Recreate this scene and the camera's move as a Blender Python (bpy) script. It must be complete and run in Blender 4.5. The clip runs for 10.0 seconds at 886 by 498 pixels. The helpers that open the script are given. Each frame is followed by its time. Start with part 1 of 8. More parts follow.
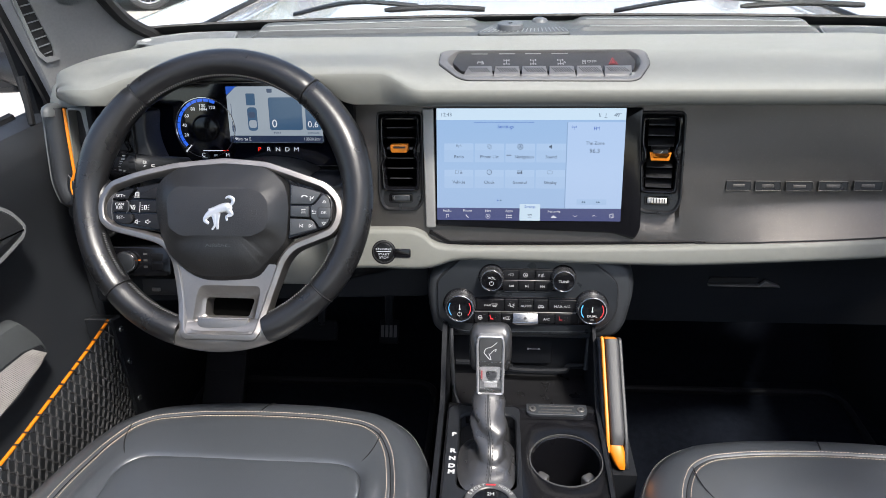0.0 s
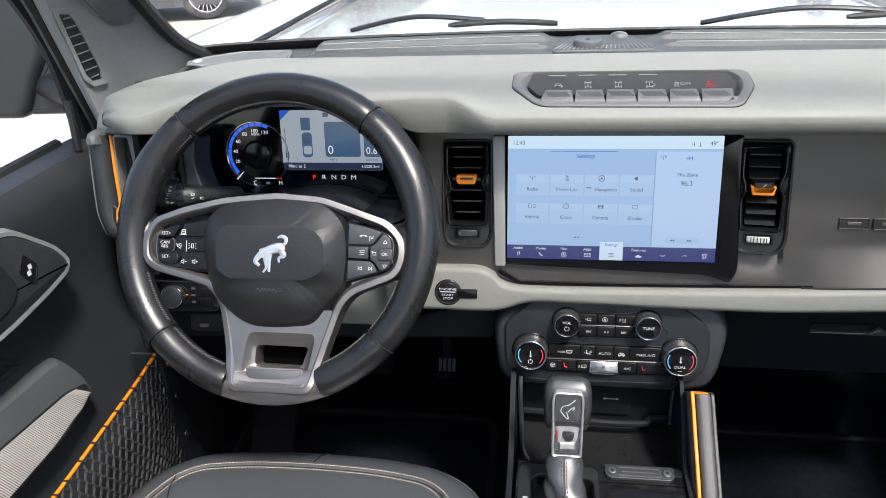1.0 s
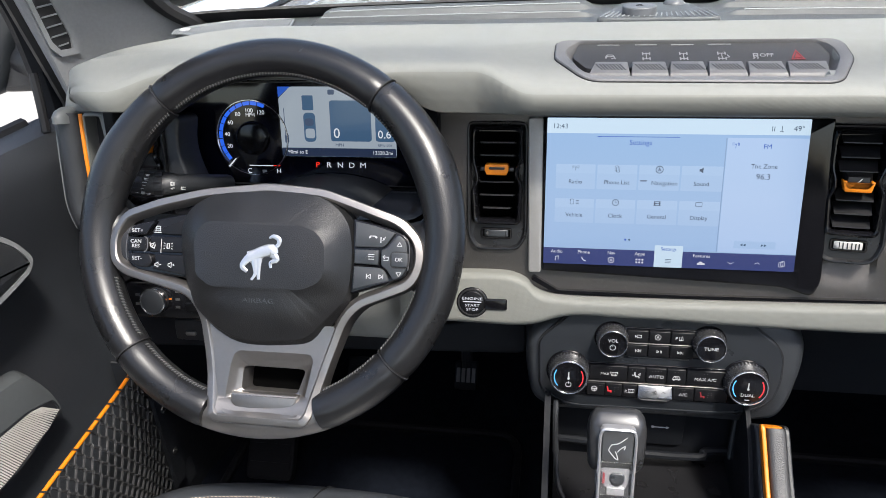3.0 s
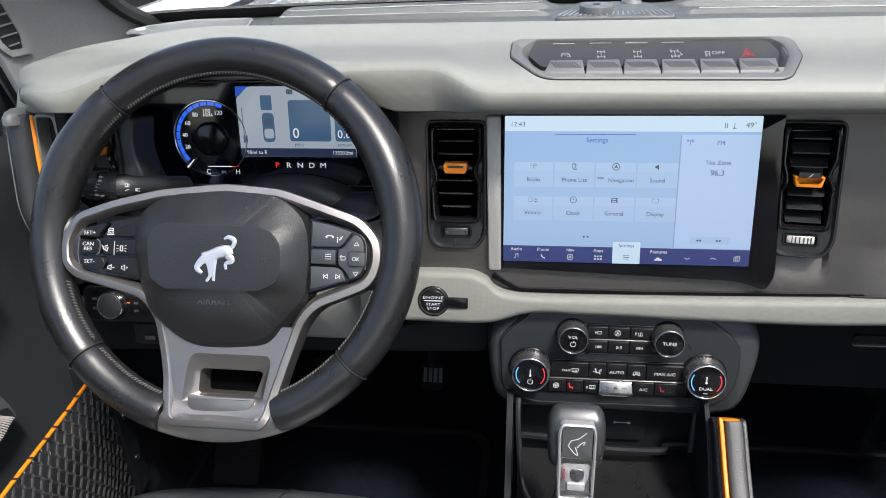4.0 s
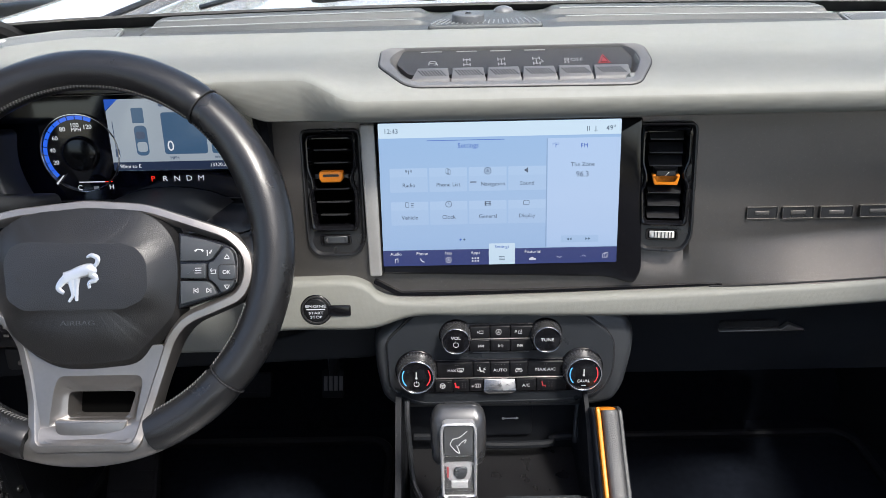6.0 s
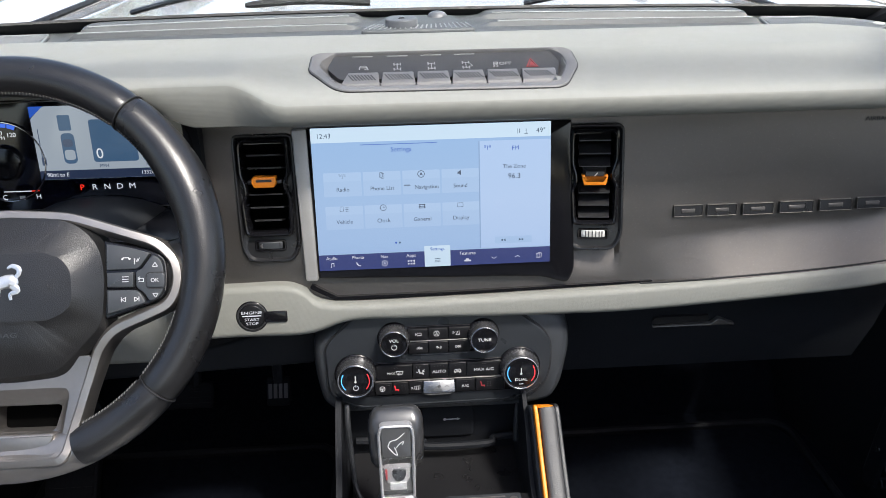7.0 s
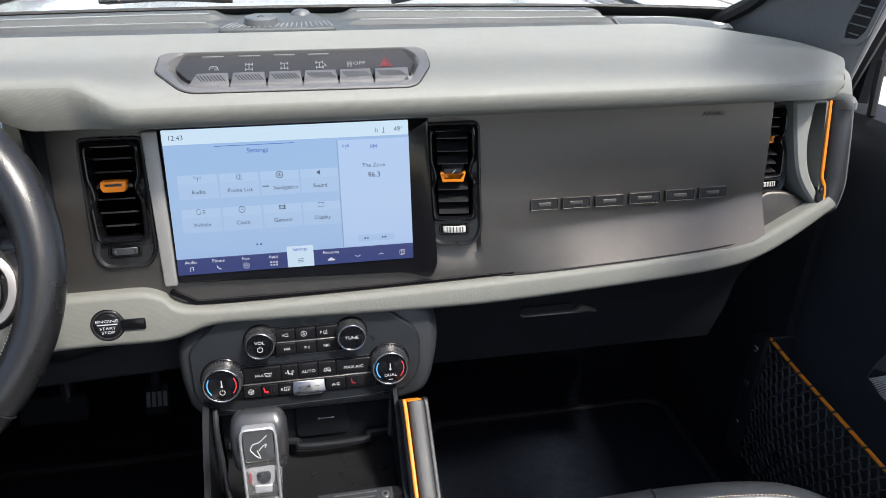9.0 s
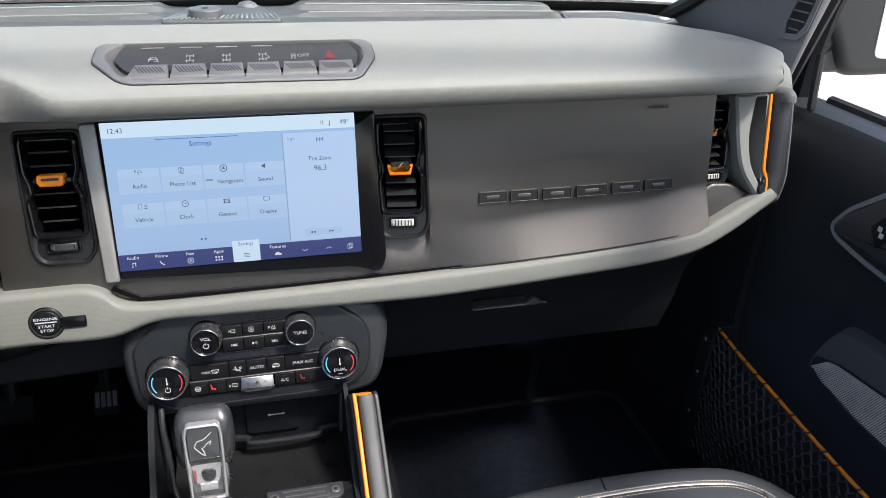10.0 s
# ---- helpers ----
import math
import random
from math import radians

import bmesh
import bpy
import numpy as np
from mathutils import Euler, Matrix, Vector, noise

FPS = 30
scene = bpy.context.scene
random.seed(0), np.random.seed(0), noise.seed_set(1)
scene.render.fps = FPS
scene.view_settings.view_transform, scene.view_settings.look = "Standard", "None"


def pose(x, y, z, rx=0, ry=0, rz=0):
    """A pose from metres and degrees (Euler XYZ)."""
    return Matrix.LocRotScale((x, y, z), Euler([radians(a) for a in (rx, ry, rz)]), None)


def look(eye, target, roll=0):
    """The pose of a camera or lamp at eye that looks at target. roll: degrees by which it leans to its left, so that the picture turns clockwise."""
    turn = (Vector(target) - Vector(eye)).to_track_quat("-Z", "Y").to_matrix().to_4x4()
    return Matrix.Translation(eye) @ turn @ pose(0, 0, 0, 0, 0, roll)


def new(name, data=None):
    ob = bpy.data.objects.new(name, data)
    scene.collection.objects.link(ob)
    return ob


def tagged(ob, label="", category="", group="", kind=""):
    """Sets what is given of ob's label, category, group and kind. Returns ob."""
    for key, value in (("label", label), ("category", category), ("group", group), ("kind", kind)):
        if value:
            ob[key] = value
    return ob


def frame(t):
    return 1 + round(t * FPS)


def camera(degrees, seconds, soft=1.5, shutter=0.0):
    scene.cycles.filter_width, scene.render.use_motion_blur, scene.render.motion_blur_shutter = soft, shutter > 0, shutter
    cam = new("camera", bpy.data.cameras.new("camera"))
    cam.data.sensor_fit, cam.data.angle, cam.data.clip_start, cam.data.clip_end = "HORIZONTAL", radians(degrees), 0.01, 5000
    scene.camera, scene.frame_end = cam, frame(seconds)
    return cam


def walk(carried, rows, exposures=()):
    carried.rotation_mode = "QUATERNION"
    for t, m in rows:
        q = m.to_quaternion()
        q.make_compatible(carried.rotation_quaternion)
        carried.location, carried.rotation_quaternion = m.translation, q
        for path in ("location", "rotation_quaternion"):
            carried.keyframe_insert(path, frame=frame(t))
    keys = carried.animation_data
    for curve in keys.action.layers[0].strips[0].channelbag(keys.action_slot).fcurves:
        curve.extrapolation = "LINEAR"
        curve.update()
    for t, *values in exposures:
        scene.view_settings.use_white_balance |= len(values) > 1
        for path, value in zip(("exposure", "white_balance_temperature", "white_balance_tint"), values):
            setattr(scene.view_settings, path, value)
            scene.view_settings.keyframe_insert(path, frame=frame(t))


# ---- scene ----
# ---------------- camera ----------------
cam = camera(63.4, 10.0, soft=0.55)
PATH = [
    (0, (-0.05, -0.964, 1.066), (-0.191, 0.808, 0.148), -1.4),
    (0.5, (-0.061, -0.935, 1.07), (-0.268, 0.836, 0.164), -2.0),
    (1, (-0.086, -0.861, 1.066), (-0.361, 0.902, 0.163), -2.8),
    (1.5, (-0.11, -0.787, 1.04), (-0.426, 0.969, 0.136), -3.1),
    (2, (-0.121, -0.744, 1.019), (-0.458, 1.002, 0.104), -3.1),
    (3.5, (-0.118, -0.728, 1.013), (-0.394, 1.021, 0.082), -2.4),
    (4, (-0.104, -0.727, 1.011), (-0.341, 1.028, 0.083), -2.3),
    (4.5, (-0.094, -0.726, 1.014), (-0.279, 1.034, 0.082), -2.0),
    (5, (-0.081, -0.728, 1.013), (-0.22, 1.039, 0.086), -1.9),
    (5.5, (-0.069, -0.73, 1.015), (-0.148, 1.041, 0.089), -1.7),
    (7, (-0.036, -0.74, 1.016), (0.071, 1.036, 0.103), -0.8),
    (7.5, (-0.023, -0.742, 1.015), (0.148, 1.03, 0.103), -0.5),
    (8, (-0.008, -0.746, 1.017), (0.223, 1.017, 0.101), -0.1),
    (8.5, (0.005, -0.751, 1.02), (0.297, 1.001, 0.101), 0.4),
    (9, (0.02, -0.753, 1.024), (0.364, 0.985, 0.096), 0.9),
    (9.5, (0.032, -0.758, 1.021), (0.422, 0.971, 0.095), 1.2),
    (10, (0.04, -0.759, 1.02), (0.475, 0.956, 0.087), 1.8),
]
walk(cam, [(t, look(eye, target, roll)) for t, eye, target, roll in PATH])

# ---------------- light ----------------
SUN_EL, SUN_AZ = radians(58), radians(140)   # azimuth clockwise from the car's nose (+y)
scene.view_settings.exposure = 1.36
world = bpy.data.worlds.new("sky")
scene.world = world
world.use_nodes = True
wn = world.node_tree.nodes
sky = wn.new("ShaderNodeTexSky")
sky.sky_type = "NISHITA"
sky.sun_disc = False
sky.sun_elevation, sky.sun_rotation = SUN_EL, SUN_AZ
sky.air_density, sky.dust_density, sky.ozone_density = 1.0, 2.5, 1.0
world.node_tree.links.new(sky.outputs[0], wn["Background"].inputs[0])
wn["Background"].inputs[1].default_value = 0.14
sun = new("sun", bpy.data.lights.new("sun", "SUN"))
sun.data.energy, sun.data.angle, sun.data.color = 2.6, radians(8), (1.0, 0.965, 0.90)
sun_from = Vector((math.sin(SUN_AZ) * math.cos(SUN_EL), math.cos(SUN_AZ) * math.cos(SUN_EL), math.sin(SUN_EL)))
sun.rotation_euler = (-sun_from).to_track_quat("-Z", "Y").to_euler()
sun.location = sun_from * 8


DISPLAY = 0.362   # brightness of the lit displays against the daylight


# ---------------- materials ----------------
def material(name, color, rough=0.5, metal=0.0, vary=0.1, scale=30.0, bump=0.0, bscale=400.0, coat=0.0,
             grain="noise", dust=0.0, sheen=0.0, spec=0.5, crough=0.06):
    """Procedural surface: colour varied at two scales, roughness mottled, fine relief."""
    m = bpy.data.materials.new(name)
    m.use_nodes = True
    t = m.node_tree
    n, ln = t.nodes, t.links
    b = n["Principled BSDF"]
    co = n.new("ShaderNodeTexCoord")

    def tex(kind, sc, detail=4.0):
        x = n.new(kind)
        x.inputs["Scale"].default_value = sc
        if kind == "ShaderNodeTexNoise":
            x.inputs["Detail"].default_value = detail
        ln.new(co.outputs["Object"], x.inputs["Vector"])
        return x
    big, fine = tex("ShaderNodeTexNoise", scale), tex("ShaderNodeTexNoise", scale * 14, 2.0)
    add = n.new("ShaderNodeMath")
    add.operation = "ADD"
    ln.new(big.outputs["Fac"], add.inputs[0])
    ln.new(fine.outputs["Fac"], add.inputs[1])
    ramp = n.new("ShaderNodeMapRange")
    ramp.inputs["From Min"].default_value, ramp.inputs["From Max"].default_value = 0.6, 1.4
    ramp.inputs["To Min"].default_value, ramp.inputs["To Max"].default_value = 1 - vary, 1 + vary
    ln.new(add.outputs[0], ramp.inputs["Value"])
    mul = n.new("ShaderNodeVectorMath")
    mul.operation = "SCALE"
    mul.inputs[0].default_value = color
    ln.new(ramp.outputs[0], mul.inputs["Scale"])
    col = mul.outputs[0]
    if dust:
        sp = tex("ShaderNodeTexNoise", 900.0, 1.0)
        thr = n.new("ShaderNodeMapRange")
        thr.inputs["From Min"].default_value, thr.inputs["From Max"].default_value = 0.70, 0.76
        thr.inputs["To Max"].default_value = dust
        ln.new(sp.outputs["Fac"], thr.inputs["Value"])
        mx = n.new("ShaderNodeMix")
        mx.data_type = "RGBA"
        mx.inputs["B"].default_value = (0.45, 0.43, 0.40, 1)
        ln.new(thr.outputs[0], mx.inputs["Factor"])
        ln.new(col, mx.inputs["A"])
        col = mx.outputs["Result"]
    ln.new(col, b.inputs["Base Color"])
    rr = n.new("ShaderNodeMapRange")
    rr.inputs["From Min"].default_value, rr.inputs["From Max"].default_value = 0.3, 0.7
    rr.inputs["To Min"].default_value, rr.inputs["To Max"].default_value = max(0.02, rough * 0.88), min(1.0, rough * 1.12)
    ln.new(big.outputs["Fac"], rr.inputs["Value"])
    ln.new(rr.outputs[0], b.inputs["Roughness"])
    b.inputs["Metallic"].default_value = metal
    b.inputs["Coat Weight"].default_value = coat
    b.inputs["Coat Roughness"].default_value = crough
    b.inputs["Specular IOR Level"].default_value = spec
    b.inputs["Sheen Weight"].default_value = sheen
    if bump:
        if grain == "leather":
            g = tex("ShaderNodeTexVoronoi", bscale)
            g.feature = "SMOOTH_F1"
            h = g.outputs["Distance"]
        elif grain == "weave":
            a1, a2 = tex("ShaderNodeTexWave", bscale), tex("ShaderNodeTexWave", bscale)
            a1.bands_direction, a2.bands_direction = "X", "Z"
            mm = n.new("ShaderNodeMath")
            mm.operation = "MULTIPLY"
            ln.new(a1.outputs["Fac"], mm.inputs[0])
            ln.new(a2.outputs["Fac"], mm.inputs[1])
            h = mm.outputs[0]
        else:
            h = tex("ShaderNodeTexNoise", bscale, 3.0).outputs["Fac"]
        bp = n.new("ShaderNodeBump")
        bp.inputs["Strength"].default_value = bump
        bp.inputs["Distance"].default_value = 0.0006
        ln.new(h, bp.inputs["Height"])
        ln.new(bp.outputs[0], b.inputs["Normal"])
    return m


def glow(name, color, strength, vertical=None):
    """A lit display; vertical (z0, z1, colour) fades the colour upward."""
    m = bpy.data.materials.new(name)
    m.use_nodes = True
    t = m.node_tree
    b = t.nodes["Principled BSDF"]
    b.inputs["Base Color"].default_value = (0.01, 0.01, 0.012, 1)
    b.inputs["Roughness"].default_value = 0.12
    b.inputs["Emission Color"].default_value = (*color, 1)
    b.inputs["Emission Strength"].default_value = strength * DISPLAY
    if vertical:
        z0, z1, top = vertical
        co, sep, mr, mx = (t.nodes.new(k) for k in ("ShaderNodeTexCoord", "ShaderNodeSeparateXYZ", "ShaderNodeMapRange", "ShaderNodeMix"))
        mx.data_type = "RGBA"
        t.links.new(co.outputs["Object"], sep.inputs[0])
        t.links.new(sep.outputs[2], mr.inputs["Value"])
        mr.inputs["From Min"].default_value, mr.inputs["From Max"].default_value = z0, z1
        t.links.new(mr.outputs[0], mx.inputs["Factor"])
        mx.inputs["A"].default_value, mx.inputs["B"].default_value = (*color, 1), (*top, 1)
        t.links.new(mx.outputs["Result"], b.inputs["Emission Color"])
    return m


def clear(name, color=(0.97, 0.98, 0.98), rough=0.0):
    m = bpy.data.materials.new(name)
    m.use_nodes = True
    b = m.node_tree.nodes["Principled BSDF"]
    b.inputs["Base Color"].default_value = (*color, 1)
    b.inputs["Transmission Weight"].default_value = 1.0
    b.inputs["Roughness"].default_value = rough
    b.inputs["IOR"].default_value = 1.45
    return m


M_PAD = material("pad_grey_green", (0.184, 0.188, 0.176), 0.60, vary=0.05, scale=9, bump=0.25, bscale=1500, grain="leather", spec=0.32)
# textured; also darker than the pad top, partly for weaker light on the front
M_PADTEX = material("pad_textured", (0.158, 0.160, 0.144), 0.58, vary=0.05, scale=9, bump=0.18, bscale=330, grain="weave", spec=0.32)
M_ENDGREY = material("dash_end_grey", (0.088, 0.094, 0.096), 0.50, vary=0.06, scale=12, bump=0.2, bscale=1500, grain="leather")
M_RIB = material("rib_pale_grey", (0.165, 0.173, 0.18), 0.5, vary=0.08, scale=40)
M_TRAY = material("tray_blue_grey", (0.050, 0.055, 0.058), 0.55, vary=0.08, scale=12, bump=0.2, bscale=1800)
M_FASCIA = material("fascia_dark_metallic", (0.104, 0.096, 0.089), 0.37, metal=0.86, vary=0.05, scale=25, bump=0.35, bscale=2600, dust=0.16)
M_BLACK = material("black_plastic", (0.0125, 0.0138, 0.0165), 0.42, vary=0.2, scale=30, bump=0.3, bscale=1600, spec=0.35)
M_GLOSS = material("black_gloss", (0.005, 0.005, 0.0062), 0.14, vary=0.15, scale=30, dust=0.05, spec=0.35)
M_VENT = material("vent_black", (0.010, 0.010, 0.011), 0.30, vary=0.12, scale=40, bump=0.1, bscale=1800, spec=0.45)
M_SOFT = material("charcoal_plastic", (0.020, 0.0215, 0.024), 0.42, vary=0.12, scale=16, bump=0.35, bscale=1500, grain="leather")
M_DOOR = material("door_charcoal", (0.025, 0.0275, 0.032), 0.38, vary=0.15, scale=14, bump=0.4, bscale=1300, grain="leather")
M_PILLAR = material("pillar_grey", (0.15, 0.155, 0.16), 0.7, vary=0.10, scale=18, bump=0.3, bscale=1500)
M_RUBBER = material("black_rubber", (0.006, 0.006, 0.007), 0.65, vary=0.15, scale=40)
M_LEATHER = material("black_leather", (0.009, 0.009, 0.010), 0.30, vary=0.12, scale=24, bump=0.22, bscale=1000, grain="leather", spec=0.5)
M_WHEELL = material("wheel_leather", (0.010, 0.010, 0.0107), 0.29, vary=0.2, scale=30, bump=0.24, bscale=1100, grain="leather", spec=0.5)
M_SEAT = material("seat_leather", (0.046, 0.051, 0.058), 0.36, vary=0.05, scale=14, bump=0.16, bscale=900, grain="leather", spec=1.0, coat=0.6, crough=0.27)
M_HUB = material("hub_vinyl", (0.011, 0.011, 0.0115), 0.33, vary=0.15, scale=26, bump=0.32, bscale=1300, grain="leather")
M_BADGE = material("badge_satin_chrome", (0.66, 0.66, 0.67), 0.30, metal=0.85, vary=0.05, scale=60)
M_SILVER = material("satin_silver", (0.255, 0.240, 0.229), 0.36, metal=0.88, vary=0.04, scale=20)
M_CHROME = material("chrome", (0.80, 0.80, 0.82), 0.14, metal=1.0, vary=0.05, scale=60)
M_DIMMET = material("smoked_metal", (0.16, 0.155, 0.15), 0.32, metal=0.7, vary=0.06, scale=40)
M_ORANGE = material("orange_plastic", (0.62, 0.185, 0.006), 0.42, vary=0.06, scale=60, bump=0.15, bscale=1800)
M_TAN = material("tan_thread", (0.62, 0.50, 0.38), 0.75, vary=0.15, scale=300)
M_GREYTHREAD = material("grey_thread", (0.22, 0.215, 0.20), 0.75, vary=0.15, scale=300)
M_WHITE = material("white_print", (0.42, 0.42, 0.42), 0.6, vary=0.03, scale=80)
M_PRINT = material("grey_print", (0.26, 0.26, 0.26), 0.6, vary=0.03, scale=80)
M_RED = material("red_print", (0.65, 0.03, 0.04), 0.5, vary=0.03, scale=80)
M_DIMRED = material("dim_red_print", (0.21, 0.020, 0.024), 0.5, vary=0.03, scale=80)
M_DARKTHREAD = material("dark_thread", (0.09, 0.09, 0.088), 0.75, vary=0.15, scale=300)
M_BLUE = material("blue_print", (0.08, 0.38, 0.75), 0.5, vary=0.03, scale=80)
M_MATTE = material("matte_black", (0.0085, 0.0095, 0.0118), 0.62, vary=0.15, scale=30, bump=0.3, bscale=1600, spec=0.15)
M_SLAT = material("slat_black", (0.018, 0.018, 0.019), 0.33, vary=0.1, scale=40, spec=0.4)
M_SWITCH = material("switch_grey", (0.115, 0.113, 0.112), 0.45, vary=0.08, scale=40, bump=0.2, bscale=1800)
M_BUTTON = material("button_black", (0.007, 0.007, 0.008), 0.34, vary=0.15, scale=60, spec=0.22)
M_KEYGREY = material("key_blue_grey", (0.026, 0.029, 0.033), 0.40, vary=0.1, scale=60, bump=0.2, bscale=1800)
M_GRILLE = material("grille_silver", (0.55, 0.53, 0.50), 0.38, metal=0.3, vary=0.08, scale=60)
M_CARPET = material("black_carpet", (0.0070, 0.0085, 0.0125), 0.95, vary=0.4, scale=80, bump=1.0, bscale=900, spec=0.0)
# near-black without gloss: shade put into the colour of openings
M_VOID = material("unlit_gap", (0.002, 0.002, 0.002), 1.0, vary=0.1, scale=30, spec=0.0)
M_HEAD = material("headliner", (0.42, 0.42, 0.41), 0.9, vary=0.06, scale=60, bump=0.3, bscale=900)
M_HOOD = material("car_paint", (0.78, 0.77, 0.75), 0.16, metal=0.1, vary=0.02, scale=6, coat=1.0)
M_GROUND = material("concrete", (0.375, 0.350, 0.315), 0.85, vary=0.12, scale=0.8, bump=0.3, bscale=40)
M_TYRE = material("tyre", (0.030, 0.030, 0.030), 0.8, vary=0.15, scale=40)
M_DARKCAR = material("dark_car_paint", (0.10, 0.10, 0.105), 0.2, metal=0.4, vary=0.03, scale=8, coat=0.8)
M_WALL = material("pale_wall", (0.42, 0.47, 0.50), 0.8, vary=0.08, scale=1.2, bump=0.2, bscale=30)
M_LEAF = material("foliage", (0.045, 0.07, 0.03), 0.7, vary=0.5, scale=6)
M_BARK = material("bark", (0.10, 0.07, 0.05), 0.9, vary=0.3, scale=12, bump=0.8, bscale=60)
M_LENSBLUE = material("lens_blue_black", (0.0035, 0.0042, 0.010), 0.09, vary=0.05, scale=20, spec=0.6)
M_GLASS = clear("glass")
M_LENS = clear("clear_acrylic", (0.92, 0.92, 0.93), 0.05)
M_MIRROR = material("mirror_glass", (0.85, 0.87, 0.88), 0.03, metal=1.0, vary=0.0)
G_SCREEN = glow("screen_pale_blue", (0.355, 0.525, 0.81), 0.95, (0.64, 0.775, (0.315, 0.50, 0.80)))
G_TILE = glow("screen_tile", (0.390, 0.560, 0.835), 0.95)
G_SIDE = glow("screen_side", (0.435, 0.595, 0.875), 0.97)
G_SHADE = glow("screen_shade", (0.26, 0.40, 0.66), 0.9)
G_SHADE2 = glow("screen_mid_ink", (0.17, 0.24, 0.38), 0.9)
G_TILETOP = glow("screen_tile_top", (0.408, 0.578, 0.846), 0.96)
G_NAVY = glow("screen_navy", (0.035, 0.055, 0.22), 0.85)
G_LIGHT = glow("screen_white", (0.62, 0.79, 0.95), 0.95)
G_INK = glow("screen_ink", (0.06, 0.09, 0.16), 0.9)
G_BLUEINK = glow("screen_blue_ink", (0.03, 0.12, 0.62), 0.8)
G_RED = glow("lit_red", (1.0, 0.04, 0.02), 1.0)
G_WHITE = glow("lit_white", (0.85, 0.88, 0.95), 0.85)
G_BLUE = glow("lit_blue", (0.03, 0.16, 0.95), 0.9)
G_SLATE = glow("display_slate", (0.06, 0.13, 0.24), 0.8)
G_PALE = glow("display_pale", (0.36, 0.42, 0.49), 0.9)
G_STRIP = glow("display_strip", (0.022, 0.035, 0.075), 0.9)
G_AMBER = glow("lit_amber", (1.0, 0.25, 0.02), 1.2)


# ---------------- building helpers ----------------
def thing(name, base, label, category, group="", kind=""):
    ob = new(name)
    ob.empty_display_size = 0.03
    ob.location = base
    return tagged(ob, label, category, group, kind)


def link_mesh(name, me, mat, parent=None, label="", angle=34):
    me.materials.clear()
    me.materials.append(mat)
    me.shade_smooth()
    me.set_sharp_from_angle(angle=radians(angle))
    ob = new(name, me)
    if parent is not None:
        ob.parent = parent
        ob.matrix_parent_inverse = Matrix.Translation(parent.location).inverted()
    if label:
        ob["label"] = label
    return ob


def part(name, bm, mat, parent=None, label="", angle=34):
    """One bmesh, in world coordinates, as one mesh object under its thing."""
    bmesh.ops.recalc_face_normals(bm, faces=bm.faces)
    me = bpy.data.meshes.new(name)
    bm.to_mesh(me)
    bm.free()
    return link_mesh(name, me, mat, parent, label, angle)


def plane_at(origin, lean, turn=0.0):
    """Local x to the right, y up a surface that leans back by lean degrees, z towards the seats."""
    return Matrix.Translation(origin) @ Matrix.Rotation(radians(turn), 4, "Z") @ Matrix.Rotation(radians(90 - lean), 4, "X")


MD = plane_at((0, 0, 0.70), 13.0)           # dashboard face
MC = plane_at((0, -0.042, 0.535), 9.0)     # climate panel
MW = plane_at((-0.3985, -0.1384, 0.7074), 30.8)  # steering wheel
MK = plane_at((-0.43, 0.095, 0.73), 10.0)   # instrument cluster
FLAT = Matrix.Identity(4)


def rrect(cx, cy, w, h, r, k=4):
    r = min(r, w / 2 - 1e-5, h / 2 - 1e-5)
    pts = []
    for q, (sx, sy) in enumerate(((1, 1), (-1, 1), (-1, -1), (1, -1))):
        for i in range(k + 1):
            a = radians(90 * q + 90 * i / k)
            pts.append((cx + sx * (w / 2 - r) + r * math.cos(a), cy + sy * (h / 2 - r) + r * math.sin(a)))
    return pts


def rpoly(points, r, k=4):
    """Polygon with rounded corners (one radius, or one for each)."""
    n, out = len(points), []
    for i, p in enumerate(points):
        rad = r[i] if isinstance(r, (list, tuple)) else r
        p = Vector(p)
        a, b = Vector(points[i - 1]) - p, Vector(points[(i + 1) % n]) - p
        d = min(rad, a.length * 0.48, b.length * 0.48)
        p0, p1 = p + a.normalized() * d, p + b.normalized() * d
        for j in range(k + 1):
            s = j / k
            out.append(tuple((1 - s) ** 2 * p0 + 2 * s * (1 - s) * p + s * s * p1))
    return out


def offset(loop, d):
    """Loop moved inward by d (loop counter-clockwise)."""
    n, out = len(loop), []
    area = sum(loop[i - 1][0] * loop[i][1] - loop[i][0] * loop[i - 1][1] for i in range(n))
    sg = 1 if area > 0 else -1
    for i in range(n):
        p, a, b = Vector(loop[i]), Vector(loop[i - 1]), Vector(loop[(i + 1) % n])
        e1, e2 = p - a, b - p
        if e1.length < 1e-9:
            e1 = e2
        if e2.length < 1e-9:
            e2 = e1
        n1 = Vector((-e1.y, e1.x)).normalized()
        n2 = Vector((-e2.y, e2.x)).normalized()
        m = (n1 + n2)
        m = m / max(m.length_squared, 0.4) * 2
        out.append(tuple(p + m * d * sg))
    return out


def circle(cx, cy, r, k=32, ry=None):
    return [(cx + r * math.cos(2 * math.pi * i / k), cy + (ry or r) * math.sin(2 * math.pi * i / k)) for i in range(k)]


def loops(bm, rings, m=FLAT, cap0=True, cap1=True, closed=False):
    """Skin over rings of equal count; each ring a list of 3D points in m's space."""
    vs = [[bm.verts.new(m @ Vector(p)) for p in r] for r in rings]
    n = len(rings[0])
    pairs = list(zip(vs, vs[1:])) + ([(vs[-1], vs[0])] if closed else [])
    for a, b in pairs:
        for i in range(n):
            bm.faces.new((a[i], a[(i + 1) % n], b[(i + 1) % n], b[i]))
    if not closed:
        if cap0:
            bm.faces.new(vs[0][::-1])
        if cap1:
            bm.faces.new(vs[-1])
    return bm


